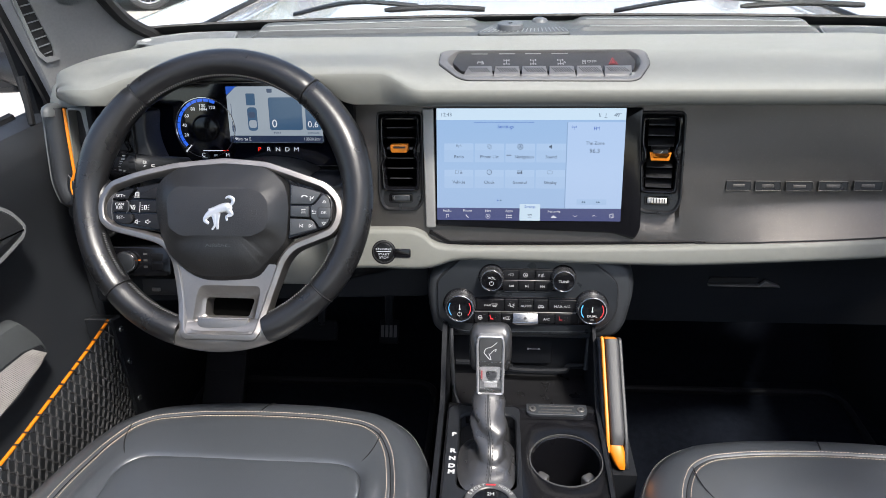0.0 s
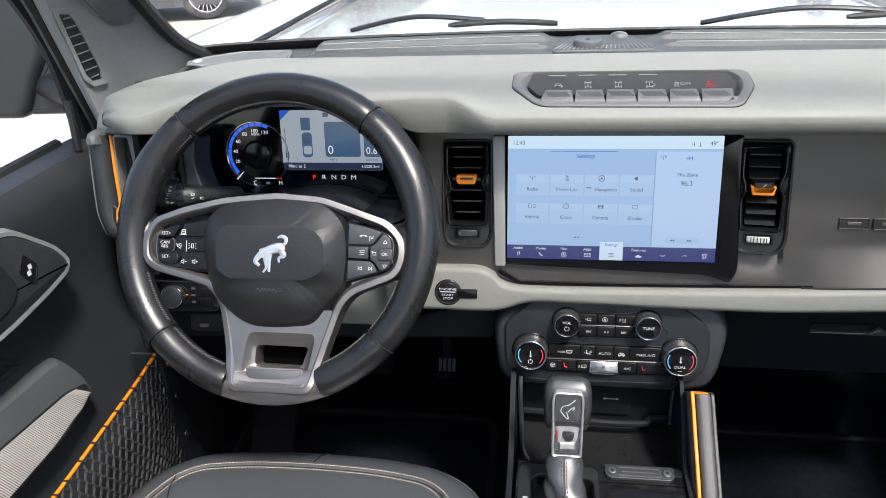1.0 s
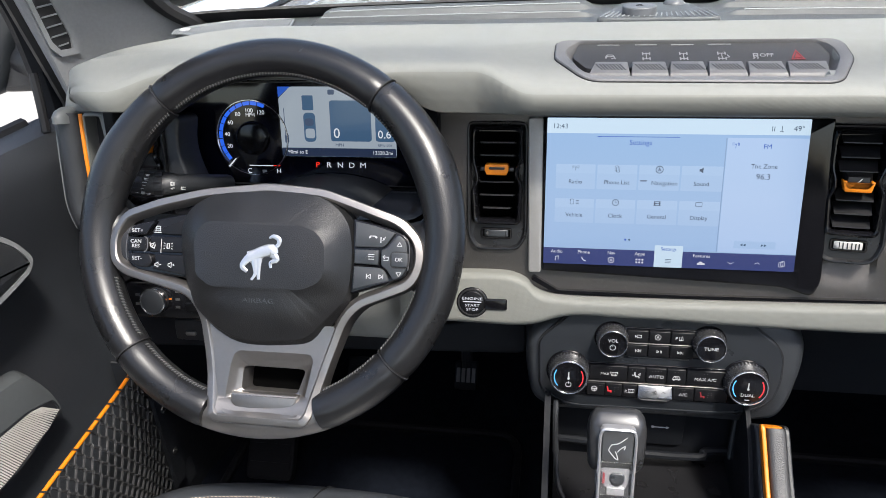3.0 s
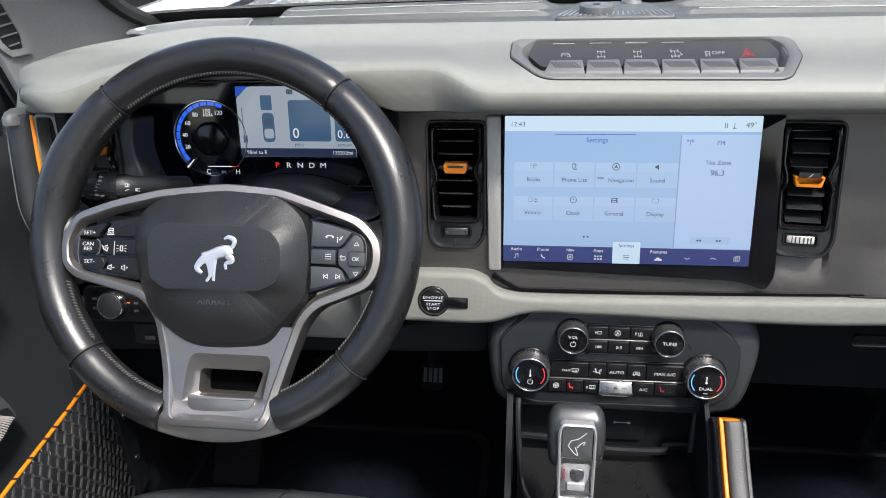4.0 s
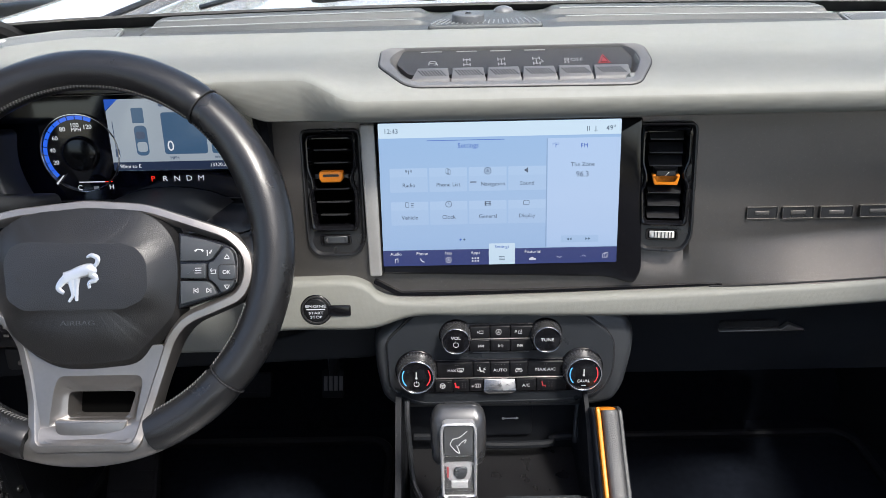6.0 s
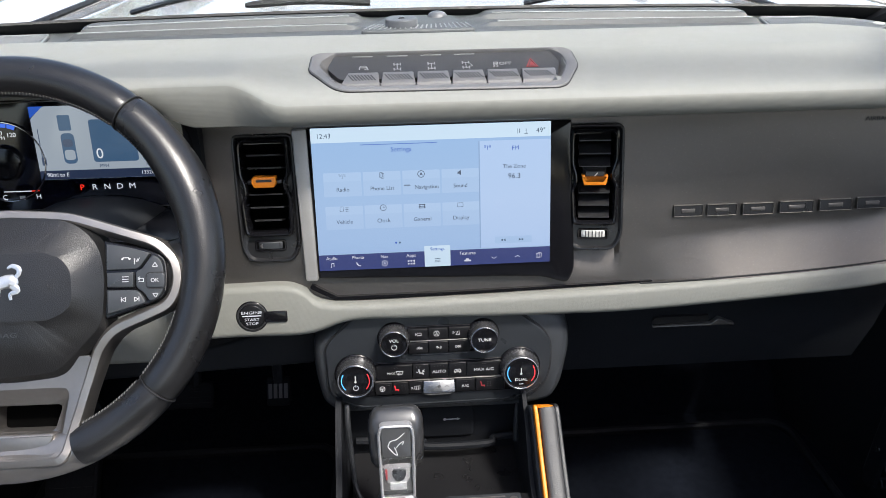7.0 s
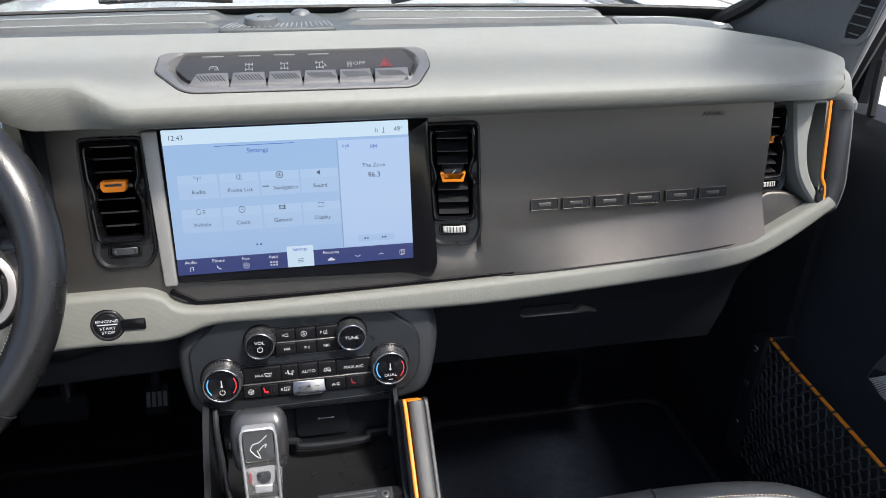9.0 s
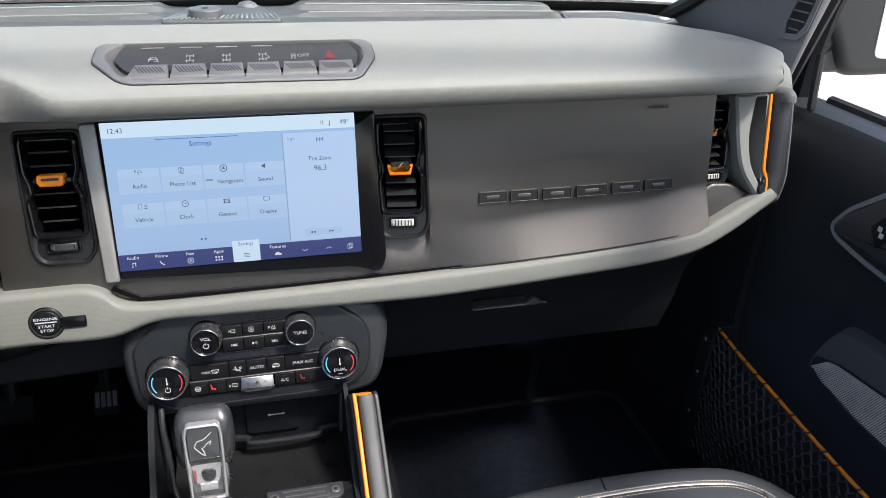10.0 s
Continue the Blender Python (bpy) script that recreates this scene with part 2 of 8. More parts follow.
def slab(outline, n0, n1, m=FLAT, edge=0.0, bm=None, steps=3):
    """Plate from n0 to n1 with its outer edge rounded by edge at n1."""
    bm = bm or bmesh.new()
    rings = [[(x, y, n0) for x, y in outline]]
    if edge:
        for i in range(steps + 1):
            a = math.pi / 2 * i / steps
            o = offset(outline, edge * (1 - math.cos(a)))
            rings.append([(x, y, n1 - edge + edge * math.sin(a)) for x, y in o])
    else:
        rings.append([(x, y, n1) for x, y in outline])
    return loops(bm, rings, m)


def ring(outer, inner, n0, n1, m=FLAT, edge=0.0, bm=None):
    """Frame between two loops of equal count."""
    bm = bm or bmesh.new()
    rs = [[(x, y, n0) for x, y in outer]]
    if edge:
        rs += [[(x, y, n1 - edge) for x, y in outer], [(x, y, n1) for x, y in offset(outer, edge)],
               [(x, y, n1) for x, y in offset(inner, -edge)], [(x, y, n1 - edge) for x, y in inner]]
    else:
        rs += [[(x, y, n1) for x, y in outer], [(x, y, n1) for x, y in inner]]
    rs += [[(x, y, n0) for x, y in inner]]
    return loops(bm, rs, m, closed=True)


def turned(o, ccw=True):
    """Loop made to run counter-clockwise (or clockwise)."""
    area = sum(o[i - 1][0] * o[i][1] - o[i][0] * o[i - 1][1] for i in range(len(o)))
    return o if (area > 0) == ccw else o[::-1]


def by_angle(lp, n, c=(0.0, 0.0)):
    """Loop resampled at even angles about c."""
    ps = [Vector(p) - Vector(c) for p in lp]
    big = []
    for a, b in zip(ps, ps[1:] + ps[:1]):
        big += [a.lerp(b, i / 12) for i in range(12)]
    ang = [math.atan2(p.y, p.x) for p in big]
    out = []
    for i in range(n):
        t = 2 * math.pi * i / n
        j = min(range(len(big)), key=lambda q: abs(math.remainder(ang[q] - t, 2 * math.pi)))
        out.append((big[j].x + c[0], big[j].y + c[1]))
    return out


def between(a, b, t):
    return [(p[0] + (q[0] - p[0]) * t, p[1] + (q[1] - p[1]) * t) for p, q in zip(a, b)]


def bars(m, n, x, y, items, mat, parent, name="symbol"):
    """One printed symbol made of thin bars (dx, dy, width, height, tilt), in millimetres and degrees."""
    bm = bmesh.new()
    for dx, dy, w, h, tilt in items:
        box(-w / 2000, w / 2000, -h / 2000, h / 2000, n - 0.0004, n + 0.0003, m @ Matrix.Translation((x + dx / 1000, y + dy / 1000, 0)) @ Matrix.Rotation(radians(tilt), 4, "Z"), bm)
    return part(name, bm, mat, parent)


def tube(points, r, sides=10, m=FLAT, bm=None, flat=1.0, cap=True, closed=False):
    """Round bar along points; r one radius or one for each; flat squeezes it across."""
    bm = bm or bmesh.new()
    ps = [Vector(p) for p in points]
    n, rings, up = len(ps), [], None
    for i, p in enumerate(ps):
        if closed:
            t = (ps[(i + 1) % n] - ps[i - 1]).normalized()
        else:
            t = (ps[min(i + 1, n - 1)] - ps[max(i - 1, 0)]).normalized()
        if up is None:
            up = Vector((0, 0, 1)) if abs(t.z) < 0.9 else Vector((0, 1, 0))
        side = t.cross(up).normalized()
        up = side.cross(t).normalized()
        rad = r[i] if isinstance(r, (list, tuple)) else r
        rings.append([p + side * rad * math.cos(2 * math.pi * k / sides) + up * rad * flat * math.sin(2 * math.pi * k / sides) for k in range(sides)])
    return loops(bm, rings, m, cap, cap, closed)


def box(x0, x1, y0, y1, z0, z1, m=FLAT, bm=None, edge=0.0):
    bm = bm or bmesh.new()
    if edge:
        return slab(rrect((x0 + x1) / 2, (y0 + y1) / 2, x1 - x0, y1 - y0, edge, 2), z0, z1, m, edge, bm)
    return loops(bm, [[(x0, y0, z), (x1, y0, z), (x1, y1, z), (x0, y1, z)] for z in (z0, z1)], m)


def grid(fn, us, vs, bm=None, thick=0.0):
    """Sheet fn(u, v) -> point; thick gives it a back, along its normals."""
    bm = bm or bmesh.new()
    vv = [[bm.verts.new(fn(u, v)) for v in vs] for u in us]
    for a, b in zip(vv, vv[1:]):
        for i in range(len(vs) - 1):
            bm.faces.new((a[i], a[i + 1], b[i + 1], b[i]))
    if thick:
        # faces turned to the seats, then a back skin behind them
        bm.normal_update()
        eye = Vector((0, -0.7, 1.0))
        flat = [v for r in vv for v in r]
        score = sum(v.normal.dot((eye - v.co).normalized()) for v in flat)
        sg = 1 if score > 0 else -1
        n, k = len(us), len(vs)
        back = [[bm.verts.new(v.co - v.normal * sg * abs(thick)) for v in r] for r in vv]
        for a, b in zip(back, back[1:]):
            for i in range(k - 1):
                bm.faces.new((a[i], b[i], b[i + 1], a[i + 1]))
        edge = [(0, j) for j in range(k)] + [(i, k - 1) for i in range(1, n)] + [(n - 1, j) for j in range(k - 2, -1, -1)] + [(i, 0) for i in range(n - 2, 0, -1)]
        for (i, j), (p, q) in zip(edge, edge[1:] + edge[:1]):
            bm.faces.new((vv[i][j], vv[p][q], back[p][q], back[i][j]))
    return bm


def span(a, b, n):
    return [a + (b - a) * i / n for i in range(n + 1)]


def smooth(a, b, x):
    t = min(1, max(0, (x - a) / (b - a)))
    return t * t * (3 - 2 * t)


def along(pts, n):
    """n + 1 points evenly along a polyline smoothed as a curve."""
    ps = [Vector(p) for p in pts]
    seg = len(ps) - 1
    out = []
    for i in range(n + 1):
        s = i / n * seg
        k = min(int(s), seg - 1)
        t = s - k
        p0, p1, p2, p3 = ps[max(k - 1, 0)], ps[k], ps[k + 1], ps[min(k + 2, seg)]
        out.append(0.5 * ((2 * p1) + (p2 - p0) * t + (2 * p0 - 5 * p1 + 4 * p2 - p3) * t * t + (3 * p1 - p0 - 3 * p2 + p3) * t ** 3))
    return out


def text(name, words, size, x, y, n, m, mat, parent, align="CENTER", thick=0.0002, stretch=1.0, label="", bold=0.0):
    cu = bpy.data.curves.new(name, "FONT")
    cu.body, cu.size, cu.align_x, cu.align_y, cu.extrude = words, size, align, "CENTER", thick
    cu.resolution_u, cu.offset = 3, bold
    tmp = bpy.data.objects.new(name, cu)
    scene.collection.objects.link(tmp)
    bpy.context.view_layer.update()
    me = bpy.data.meshes.new_from_object(tmp.evaluated_get(bpy.context.evaluated_depsgraph_get()))
    bpy.data.objects.remove(tmp)
    bpy.data.curves.remove(cu)
    me.transform(m @ Matrix.Translation((x, y, n)) @ Matrix.Diagonal((stretch, 1, 1, 1)))
    return link_mesh(name, me, mat, parent, label)


def stitches(path, length, gap, r, mat, parent, name="stitching", lift=0.0, sides=5, label=""):
    """Thread dashes along a dense 3D path, as one mesh."""
    ps = [Vector(p) for p in path]
    bm, run, cur = bmesh.new(), 0.0, [ps[0]]
    on = True
    for a, b in zip(ps, ps[1:]):
        left = (b - a).length
        pos = a.copy()
        d = (b - a).normalized() if left else Vector((1, 0, 0))
        while left > 0:
            need = (length if on else gap) - run
            step = min(need, left)
            pos = pos + d * step
            left -= step
            run += step
            if on:
                cur.append(pos.copy())
            if run >= (length if on else gap) - 1e-9:
                if on and (cur[-1] - cur[0]).length > 1e-4:
                    tube([cur[0], (cur[0] + cur[-1]) / 2 + Vector((0, 0, lift)), cur[-1]], [r * 0.6, r, r * 0.6], sides, bm=bm)
                on, run, cur = not on, 0.0, [pos.copy()]
    return part(name, bm, mat, parent, label)


# ---------------- cabin shell and outdoors ----------------
def setting(name, bm, mat, label, category):
    return tagged(part(name, bm, mat), label, category, kind="structure")


ground = bmesh.new()
box(-900, 900, -900, 900, -0.72, -0.62, bm=ground)
setting("ground", ground, M_GROUND, "pale sunlit concrete parking ground", "ground")

setting("floor", box(-0.74, 0.74, -2.0, 0.62, 0.02, 0.07), M_CARPET, "black carpeted cabin floor in shade", "floor")
fw = bmesh.new()
grid(lambda u, v: Vector((u, 0.34 + 0.16 * smooth(0.07, 0.30, v), v)), span(-0.74, 0.74, 8), span(0.06, 0.60, 10), fw, 0.02)
setting("wall_front", fw, M_CARPET, "black carpeted front wall of the footwells", "wall")
# unseen closing wall, kept low to admit light from behind
setting("wall_rear", box(-0.80, 0.80, -2.03, -2.0, 0.02, 0.62), M_DOOR, "dark plain rear wall of the cabin", "wall")
# unseen roof, left open over the front so daylight reaches the dash
roof = bmesh.new()
grid(lambda u, v: Vector((u, v, 1.30 - 0.05 * (u / 0.7) ** 2 - 0.02 * smooth(-0.35, -0.2, v))), span(-0.72, 0.72, 10), span(-2.02, -1.02, 8), roof, 0.03)
setting("ceiling", roof, M_HEAD, "unseen light grey headliner, front left open to let daylight in", "ceiling")


def side_wall(s, name):
    """Body side below and round the window openings; s is -1 for the driver's side."""
    bm = bmesh.new()
    box(min(s * 0.80, s * 0.86), max(s * 0.80, s * 0.86), -2.03, 0.60, -0.2, 0.72, bm=bm)
    for y0, y1 in ((-0.98, -0.84), (-2.03, -1.9)):
        box(min(s * 0.74, s * 0.80), max(s * 0.74, s * 0.80), y0, y1, 0.70, 1.27, bm=bm)
    box(min(s * 0.72, s * 0.78), max(s * 0.72, s * 0.78), -2.03, -0.24, 1.22, 1.30, bm=bm)
    setting(name, bm, M_DOOR, "dark body side with window openings", "wall")


side_wall(-1, "wall_left")
side_wall(1, "wall_right")


def a_pillar(s, name):
    """Upholstered pillar from the dash corner up to the roof, with its slotted vent."""
    root = thing(name, (s * 0.70, 0.10, 0.80), "charcoal grey padded windscreen pillar trim", "pillar", kind="structure")
    bm = bmesh.new()

    def at(u, v):
        """u from 0 at the glass to 4 at the door seal, v height."""
        k = min(v, 0.97) - 0.84
        up = -1.05 * max(0.0, v - 0.97)
        flare = 0.030 * smooth(0.895, 0.835, v)
        knots = [(0.648 - flare - 0.05 * k, 0.222 - 1.10 * k + 0.012 * smooth(0.87, 0.83, v)), (0.692 - 0.5 * flare, 0.150 - 0.62 * k), (0.710, 0.098 - 0.42 * k), (0.714, 0.046 - 0.28 * k), (0.742, 0.068 - 0.37 * k)]
        i = min(3, int(u))
        t = u - i
        p = [Vector(knots[max(0, min(4, j))]) for j in (i - 1, i, i + 1, i + 2)]
        q = 0.5 * ((2 * p[1]) + (p[2] - p[0]) * t + (2 * p[0] - 5 * p[1] + 4 * p[2] - p[3]) * t * t + (3 * p[1] - p[0] - 3 * p[2] + p[3]) * t ** 3)
        return Vector((s * (q.x - 0.03 * max(0.0, v - 0.97)), q.y + up, v))
    grid(at, span(0, 4, 24), span(0.755, 1.30, 26), bm, 0.012)
    part("pillar_trim", bm, M_PILLAR, root)

    def on(u, v, d):
        p, pu, pv = at(u, v), at(u + 0.01, v), at(u, v + 0.01)
        n = (pu - p).cross(pv - p).normalized()
        if n.x * s > 0:
            n = -n
        return p + n * d
    # slotted vent in the inner face
    outer = rpoly([(2.92, 0.948), (2.22, 0.944), (2.04, 0.930), (2.00, 0.852), (2.16, 0.835), (2.72, 0.838), (2.95, 0.852)], [0.02, 0.02, 0.02, 0.02, 0.02, 0.02, 0.02], 3)
    inner = [(2.47 + (u - 2.47) * 0.66, 0.891 + (v - 0.891) * 0.86) for u, v in outer]
    fr = bmesh.new()
    loops(fr, [[on(u, v, 0.0) for u, v in outer], [on(u, v, 0.004) for u, v in outer], [on(u, v, 0.0032) for u, v in inner], [on(u, v, 0.0005) for u, v in inner]], closed=True)
    vent = part("pillar_vent", fr, M_PILLAR, root, "charcoal slotted demister vent")
    hole = bmesh.new()
    hole.faces.new([hole.verts.new(on(u, v, 0.0012)) for u, v in inner])
    part("vent_opening", hole, M_RUBBER, vent)
    for i in range(8):
        v = 0.850 + i * 0.0118
        sl = bmesh.new()
        e = 0.10 if i in (0, 7) else 0.0
        a = [on(u, v + du, d) for u, du, d in ((2.72 - e, 0, 0.0034), (2.20 + e, 0, 0.0034), (2.20 + e, 0.0016, 0.0034), (2.72 - e, 0.0016, 0.0034))]
        b = [on(u, v + du, d) for u, du, d in ((2.72 - e, -0.0010, 0.0013), (2.20 + e, -0.0010, 0.0013), (2.20 + e, 0.0006, 0.0013), (2.72 - e, 0.0006, 0.0013))]
        loops(sl, [b, a])
        part("slat", sl, M_RIB, vent)
    # door seal and window frame outside the trim
    part("door_seal", tube([at(4.0, v) + Vector((s * 0.004, 0.004, 0)) for v in span(0.74, 1.28, 16)], 0.010, 8), M_RUBBER, root)
    part("glass_border", tube(along([at(0.0, 0.836), at(0.02, 0.85), at(0.02, 0.875), at(0.0, 0.92), at(0.0, 1.0), at(0.0, 1.12), at(0.0, 1.27)], 30), 0.011, 8), M_RUBBER, root, "black glass border")
    fr_path = along([(s * 0.775, 0.100, 0.735), (s * 0.777, 0.098, 0.82), (s * 0.776, 0.080, 0.90), (s * 0.772, 0.030, 0.98), (s * 0.765, -0.08, 1.12), (s * 0.755, -0.22, 1.26)], 24)
    part("window_frame", tube(fr_path, 0.015, 8), M_MATTE, root)
    part("quarter_seal", tube(along([(s * 0.752, 0.046, 0.748), (s * 0.753, 0.052, 0.785), (s * 0.756, 0.058, 0.818)], 8), 0.0055, 8), M_RUBBER, root)


a_pillar(-1, "pillar_left")
a_pillar(1, "pillar_right")

# windscreen with its black border
WSB = [(-0.70, 0.19), (-0.60, 0.262), (-0.40, 0.305), (-0.15, 0.328), (0.15, 0.328), (0.40, 0.305), (0.60, 0.262), (0.70, 0.19)]
base_curve = [Vector((p.x, p.y, 0)) for p in along([(x, y, 0) for x, y in WSB], 28)]


def ws(i, h, d=0.0):
    p = base_curve[i]
    return Vector((p.x * (1 - 0.05 * h), p.y - 0.52 * h + d, 0.835 + 0.46 * h))


gl = bmesh.new()
grid(lambda i, h: ws(i, h), range(29), span(0.0, 1.0, 8), gl, 0.005)
glass = setting("window_1", gl, M_GLASS, "clear windscreen glass", "window")
glass.visible_shadow = False
fr = bmesh.new()
grid(lambda i, h: ws(i, h, -0.008), range(29), span(-0.02, 0.048, 3), fr, 0.004)
setting("trim", fr, M_RUBBER, "black border along the foot of the windscreen", "trim")
hd = bmesh.new()
tube([(x, -0.200 - 0.03 * (x / 0.7) ** 2, 1.278) for x in span(-0.70, 0.70, 12)], 0.016, 10, bm=hd)
setting("wall_header", hd, M_HEAD, "grey header trim above the windscreen", "trim")


# bonnet and front wings outside
def bonnet():
    root = thing("car_bonnet", (0, 0.9, 0.70), "silver-white glossy car bonnet reflecting the sky", "car bonnet")
    bm = bmesh.new()

    def at(x, y):
        rise = 0.012 * smooth(0.30, 0.36, abs(x)) * (1 - smooth(0.55, 0.62, abs(x)))
        z = 0.802 + 0.022 * (1 - (x / 0.7) ** 2) + rise - 0.10 * smooth(1.2, 1.75, y) - 0.01 * (y - 0.4)
        return Vector((x, y, z))
    grid(at, span(-0.655, 0.655, 40), span(0.43, 1.72, 20), bm, 0.02)
    part("bonnet_panel", bm, M_HOOD, root)
    for s in (-1, 1):
        w = bmesh.new()
        grid(lambda u, y: Vector((s * (0.675 + 0.16 * u), y, 0.800 + 0.03 * smooth(0, 0.5, u) - 0.06 * smooth(0.6, 1, u) - 0.08 * smooth(1.2, 1.75, y))),
             span(0, 1, 10), span(0.25, 1.72, 16), w, 0.02)
        part("front_wing", w, M_HOOD, root)
        part("shut_line", tube([(s * 0.666, y, 0.804) for y in span(0.35, 1.70, 8)], 0.006, 6), M_RUBBER, root)
        t = tube(along([(s * 0.60, 1.28, 0.815), (s * 0.59, 1.22, 0.875), (s * 0.585, 1.12, 0.885), (s * 0.58, 1.06, 0.835)], 14), [0.022] * 15, 8, flat=0.6)
        part("trail_sight", t, M_BLACK, root, "black tie-down loop on the wing")
    cowl = bmesh.new()
    grid(lambda u, v: Vector((u, 0.335 + v - 0.14 * (u / 0.7) ** 2, 0.825 - 0.03 * smooth(0, 0.1, v))), span(-0.70, 0.70, 20), span(0, 0.17, 5), cowl, 0.01)
    part("cowl", cowl, M_BLACK, root)


bonnet()


def wiper(x0, x1):
    root = thing("windscreen_wiper", (x0, 0.36, 0.85), "black windscreen wiper resting at the glass foot", "wiper", "wipers")
    part("wiper_arm", tube(along([(x0, 0.385, 0.852), ((x0 * 2 + x1) / 3, 0.345, 0.878), ((x0 + x1 * 2) / 3, 0.335, 0.872)], 10), 0.007, 8, flat=0.6), M_BLACK, root)
    part("wiper_blade", tube(along([((x0 + x1) / 2, 0.330, 0.866), ((x0 + x1 * 3) / 4, 0.330, 0.870), (x1, 0.327, 0.866)], 10), [0.003] + [0.0048] * 9 + [0.004], 8), M_RUBBER, root)


wiper(-0.42, -0.07)
wiper(0.16, 0.56)


def parked_car():
    turn = Matrix.Translation((-5.25, 10.05, -0.62)) @ Matrix.Rotation(radians(24), 4, "Z")
    root = thing("parked_car", turn.translation, "dark grey parked car with silver multi-spoke wheels", "car")
    body = bmesh.new()
    prof = [(-3.6, 0.45), (-3.55, 0.95), (-2.9, 1.05), (-2.2, 1.55), (-0.9, 1.58), (-0.1, 1.08), (0.75, 0.93), (0.92, 0.72), (0.95, 0.35), (0.80, 0.22), (-3.4, 0.22)]
    prof = rpoly(prof, 0.14, 3)
    loops(body, [[(x * k, y, z) for x, z in prof] for y, k in ((0.06, 0.985), (0.12, 1), (1.74, 1), (1.80, 0.985))], turn)
    part("body", body, M_DARKCAR, root)
    part("headlamp", slab(rrect(0.42, 0.74, 0.5, 0.10, 0.04), 0, 0.03, turn @ Matrix.Translation((0, 0.05, 0)) @ Matrix.Rotation(radians(90), 4, "X"), 0.01), M_CHROME, root)
    part("bumper_intake", ring(rpoly([(0.45, 0.24), (0.86, 0.26), (0.90, 0.52), (0.60, 0.50)], 0.05), offset(rpoly([(0.45, 0.24), (0.86, 0.26), (0.90, 0.52), (0.60, 0.50)], 0.05), 0.025), 0, 0.03,
                               turn @ Matrix.Translation((0, 0.05, 0)) @ Matrix.Rotation(radians(90), 4, "X"), 0.006), M_CHROME, root)
    for x in (0.0, -2.75):
        wm = turn @ Matrix.Translation((x, 0.07, 0.36)) @ Matrix.Rotation(radians(90), 4, "X")
        wheel = part("wheel", ring(circle(0, 0, 0.36, 36), circle(0, 0, 0.25, 36), -0.22, 0.02, wm, 0.03), M_TYRE, root)
        part("rim", ring(circle(0, 0, 0.26, 36), circle(0, 0, 0.235, 36), -0.05, 0.015, wm, 0.004), M_CHROME, wheel)
        part("disc", slab(circle(0, 0, 0.24, 24), -0.14, -0.10, wm), M_BLACK, wheel)
        for i in range(20):
            sp = bmesh.new()
            box(0.02, 0.245, -0.006, 0.006, -0.03, 0.008, wm @ Matrix.Rotation(radians(18 * i), 4, "Z"), sp)
            part("spoke", sp, M_CHROME, wheel)


parked_car()

# building and trees ahead, seen in the glossy bonnet
bd = thing("pale_building", (2.0, 30, -0.62), "pale blue-grey low industrial building", "building")
part("wall", box(-9, 16, 30, 42, -0.62, 4.6), M_WALL, bd)
part("roof", box(-9.3, 16.3, 29.7, 42.3, 4.6, 4.85), M_SILVER, bd)
for i in range(5):
    wx = -6.5 + i * 4.6
    w = part("window", box(wx, wx + 2.2, 29.9, 30.02, 1.0, 2.8), M_GLOSS, bd)
    part("frame", ring(rrect(wx + 1.1, 1.9, 2.4, 2.0, 0.02, 1), rrect(wx + 1.1, 1.9, 2.2, 1.8, 0.02, 1), 0, 0.15, Matrix.Translation((0, 30, 0)) @ Matrix.Rotation(radians(90), 4, "X")), M_WHITE, w)


def tree(x, y, h, seed):
    rnd = random.Random(seed)
    root = thing("tree", (x, y, -0.62), "dark leafy tree behind the parking ground", "tree", "trees behind the ground")
    tr = tube([(x, y, -0.62), (x + 0.1, y, h * 0.3), (x - 0.1, y + 0.1, h * 0.6)], [0.22, 0.16, 0.08], 8)
    for k in range(5):
        a = rnd.uniform(0, 6.28)
        tube([(x, y, h * 0.3), (x + 1.1 * math.cos(a), y + 1.1 * math.sin(a), h * rnd.uniform(0.5, 0.75))], [0.08, 0.03], 6, bm=tr)
    part("trunk", tr, M_BARK, root)
    verts, faces = [], []
    for k in range(1500):
        a, r, z = rnd.uniform(0, 6.28), rnd.random() ** 0.5 * h * 0.34, rnd.uniform(0.28, 1.0)
        r *= math.sin(math.pi * min(1, z * 0.95)) * 0.9 + 0.2
        c = Vector((x + r * math.cos(a), y + r * math.sin(a), h * z - 0.4))
        d1 = Vector((rnd.gauss(0, 1), rnd.gauss(0, 1), rnd.gauss(0, 1))).normalized() * 0.18
        d2 = Vector((rnd.gauss(0, 1), rnd.gauss(0, 1), rnd.gauss(0, 1))).normalized() * 0.12
        b = len(verts)
        verts += [c - d1, c + d2, c + d1, c - d2]
        faces.append((b, b + 1, b + 2, b + 3))
    me = bpy.data.meshes.new("crown")
    me.from_pydata([tuple(v) for v in verts], [], faces)
    link_mesh("crown", me, M_LEAF, root)["kind"] = "stuff"


for i, (x, y, h) in enumerate(((-10, 26, 6.0), (-7.0, 27, 5.0), (-4.6, 25, 4.4), (-14, 24, 6.5), (19, 27, 6.0))):
    tree(x, y, h, i)


# ---------------- dashboard ----------------
def in_md(x, v, n=0.0):
    return MD @ Vector((x, v, n))


M_MOUNT = material("mount_grey", (0.075, 0.08, 0.088), 0.5, vary=0.08, scale=30, bump=0.2, bscale=1500)


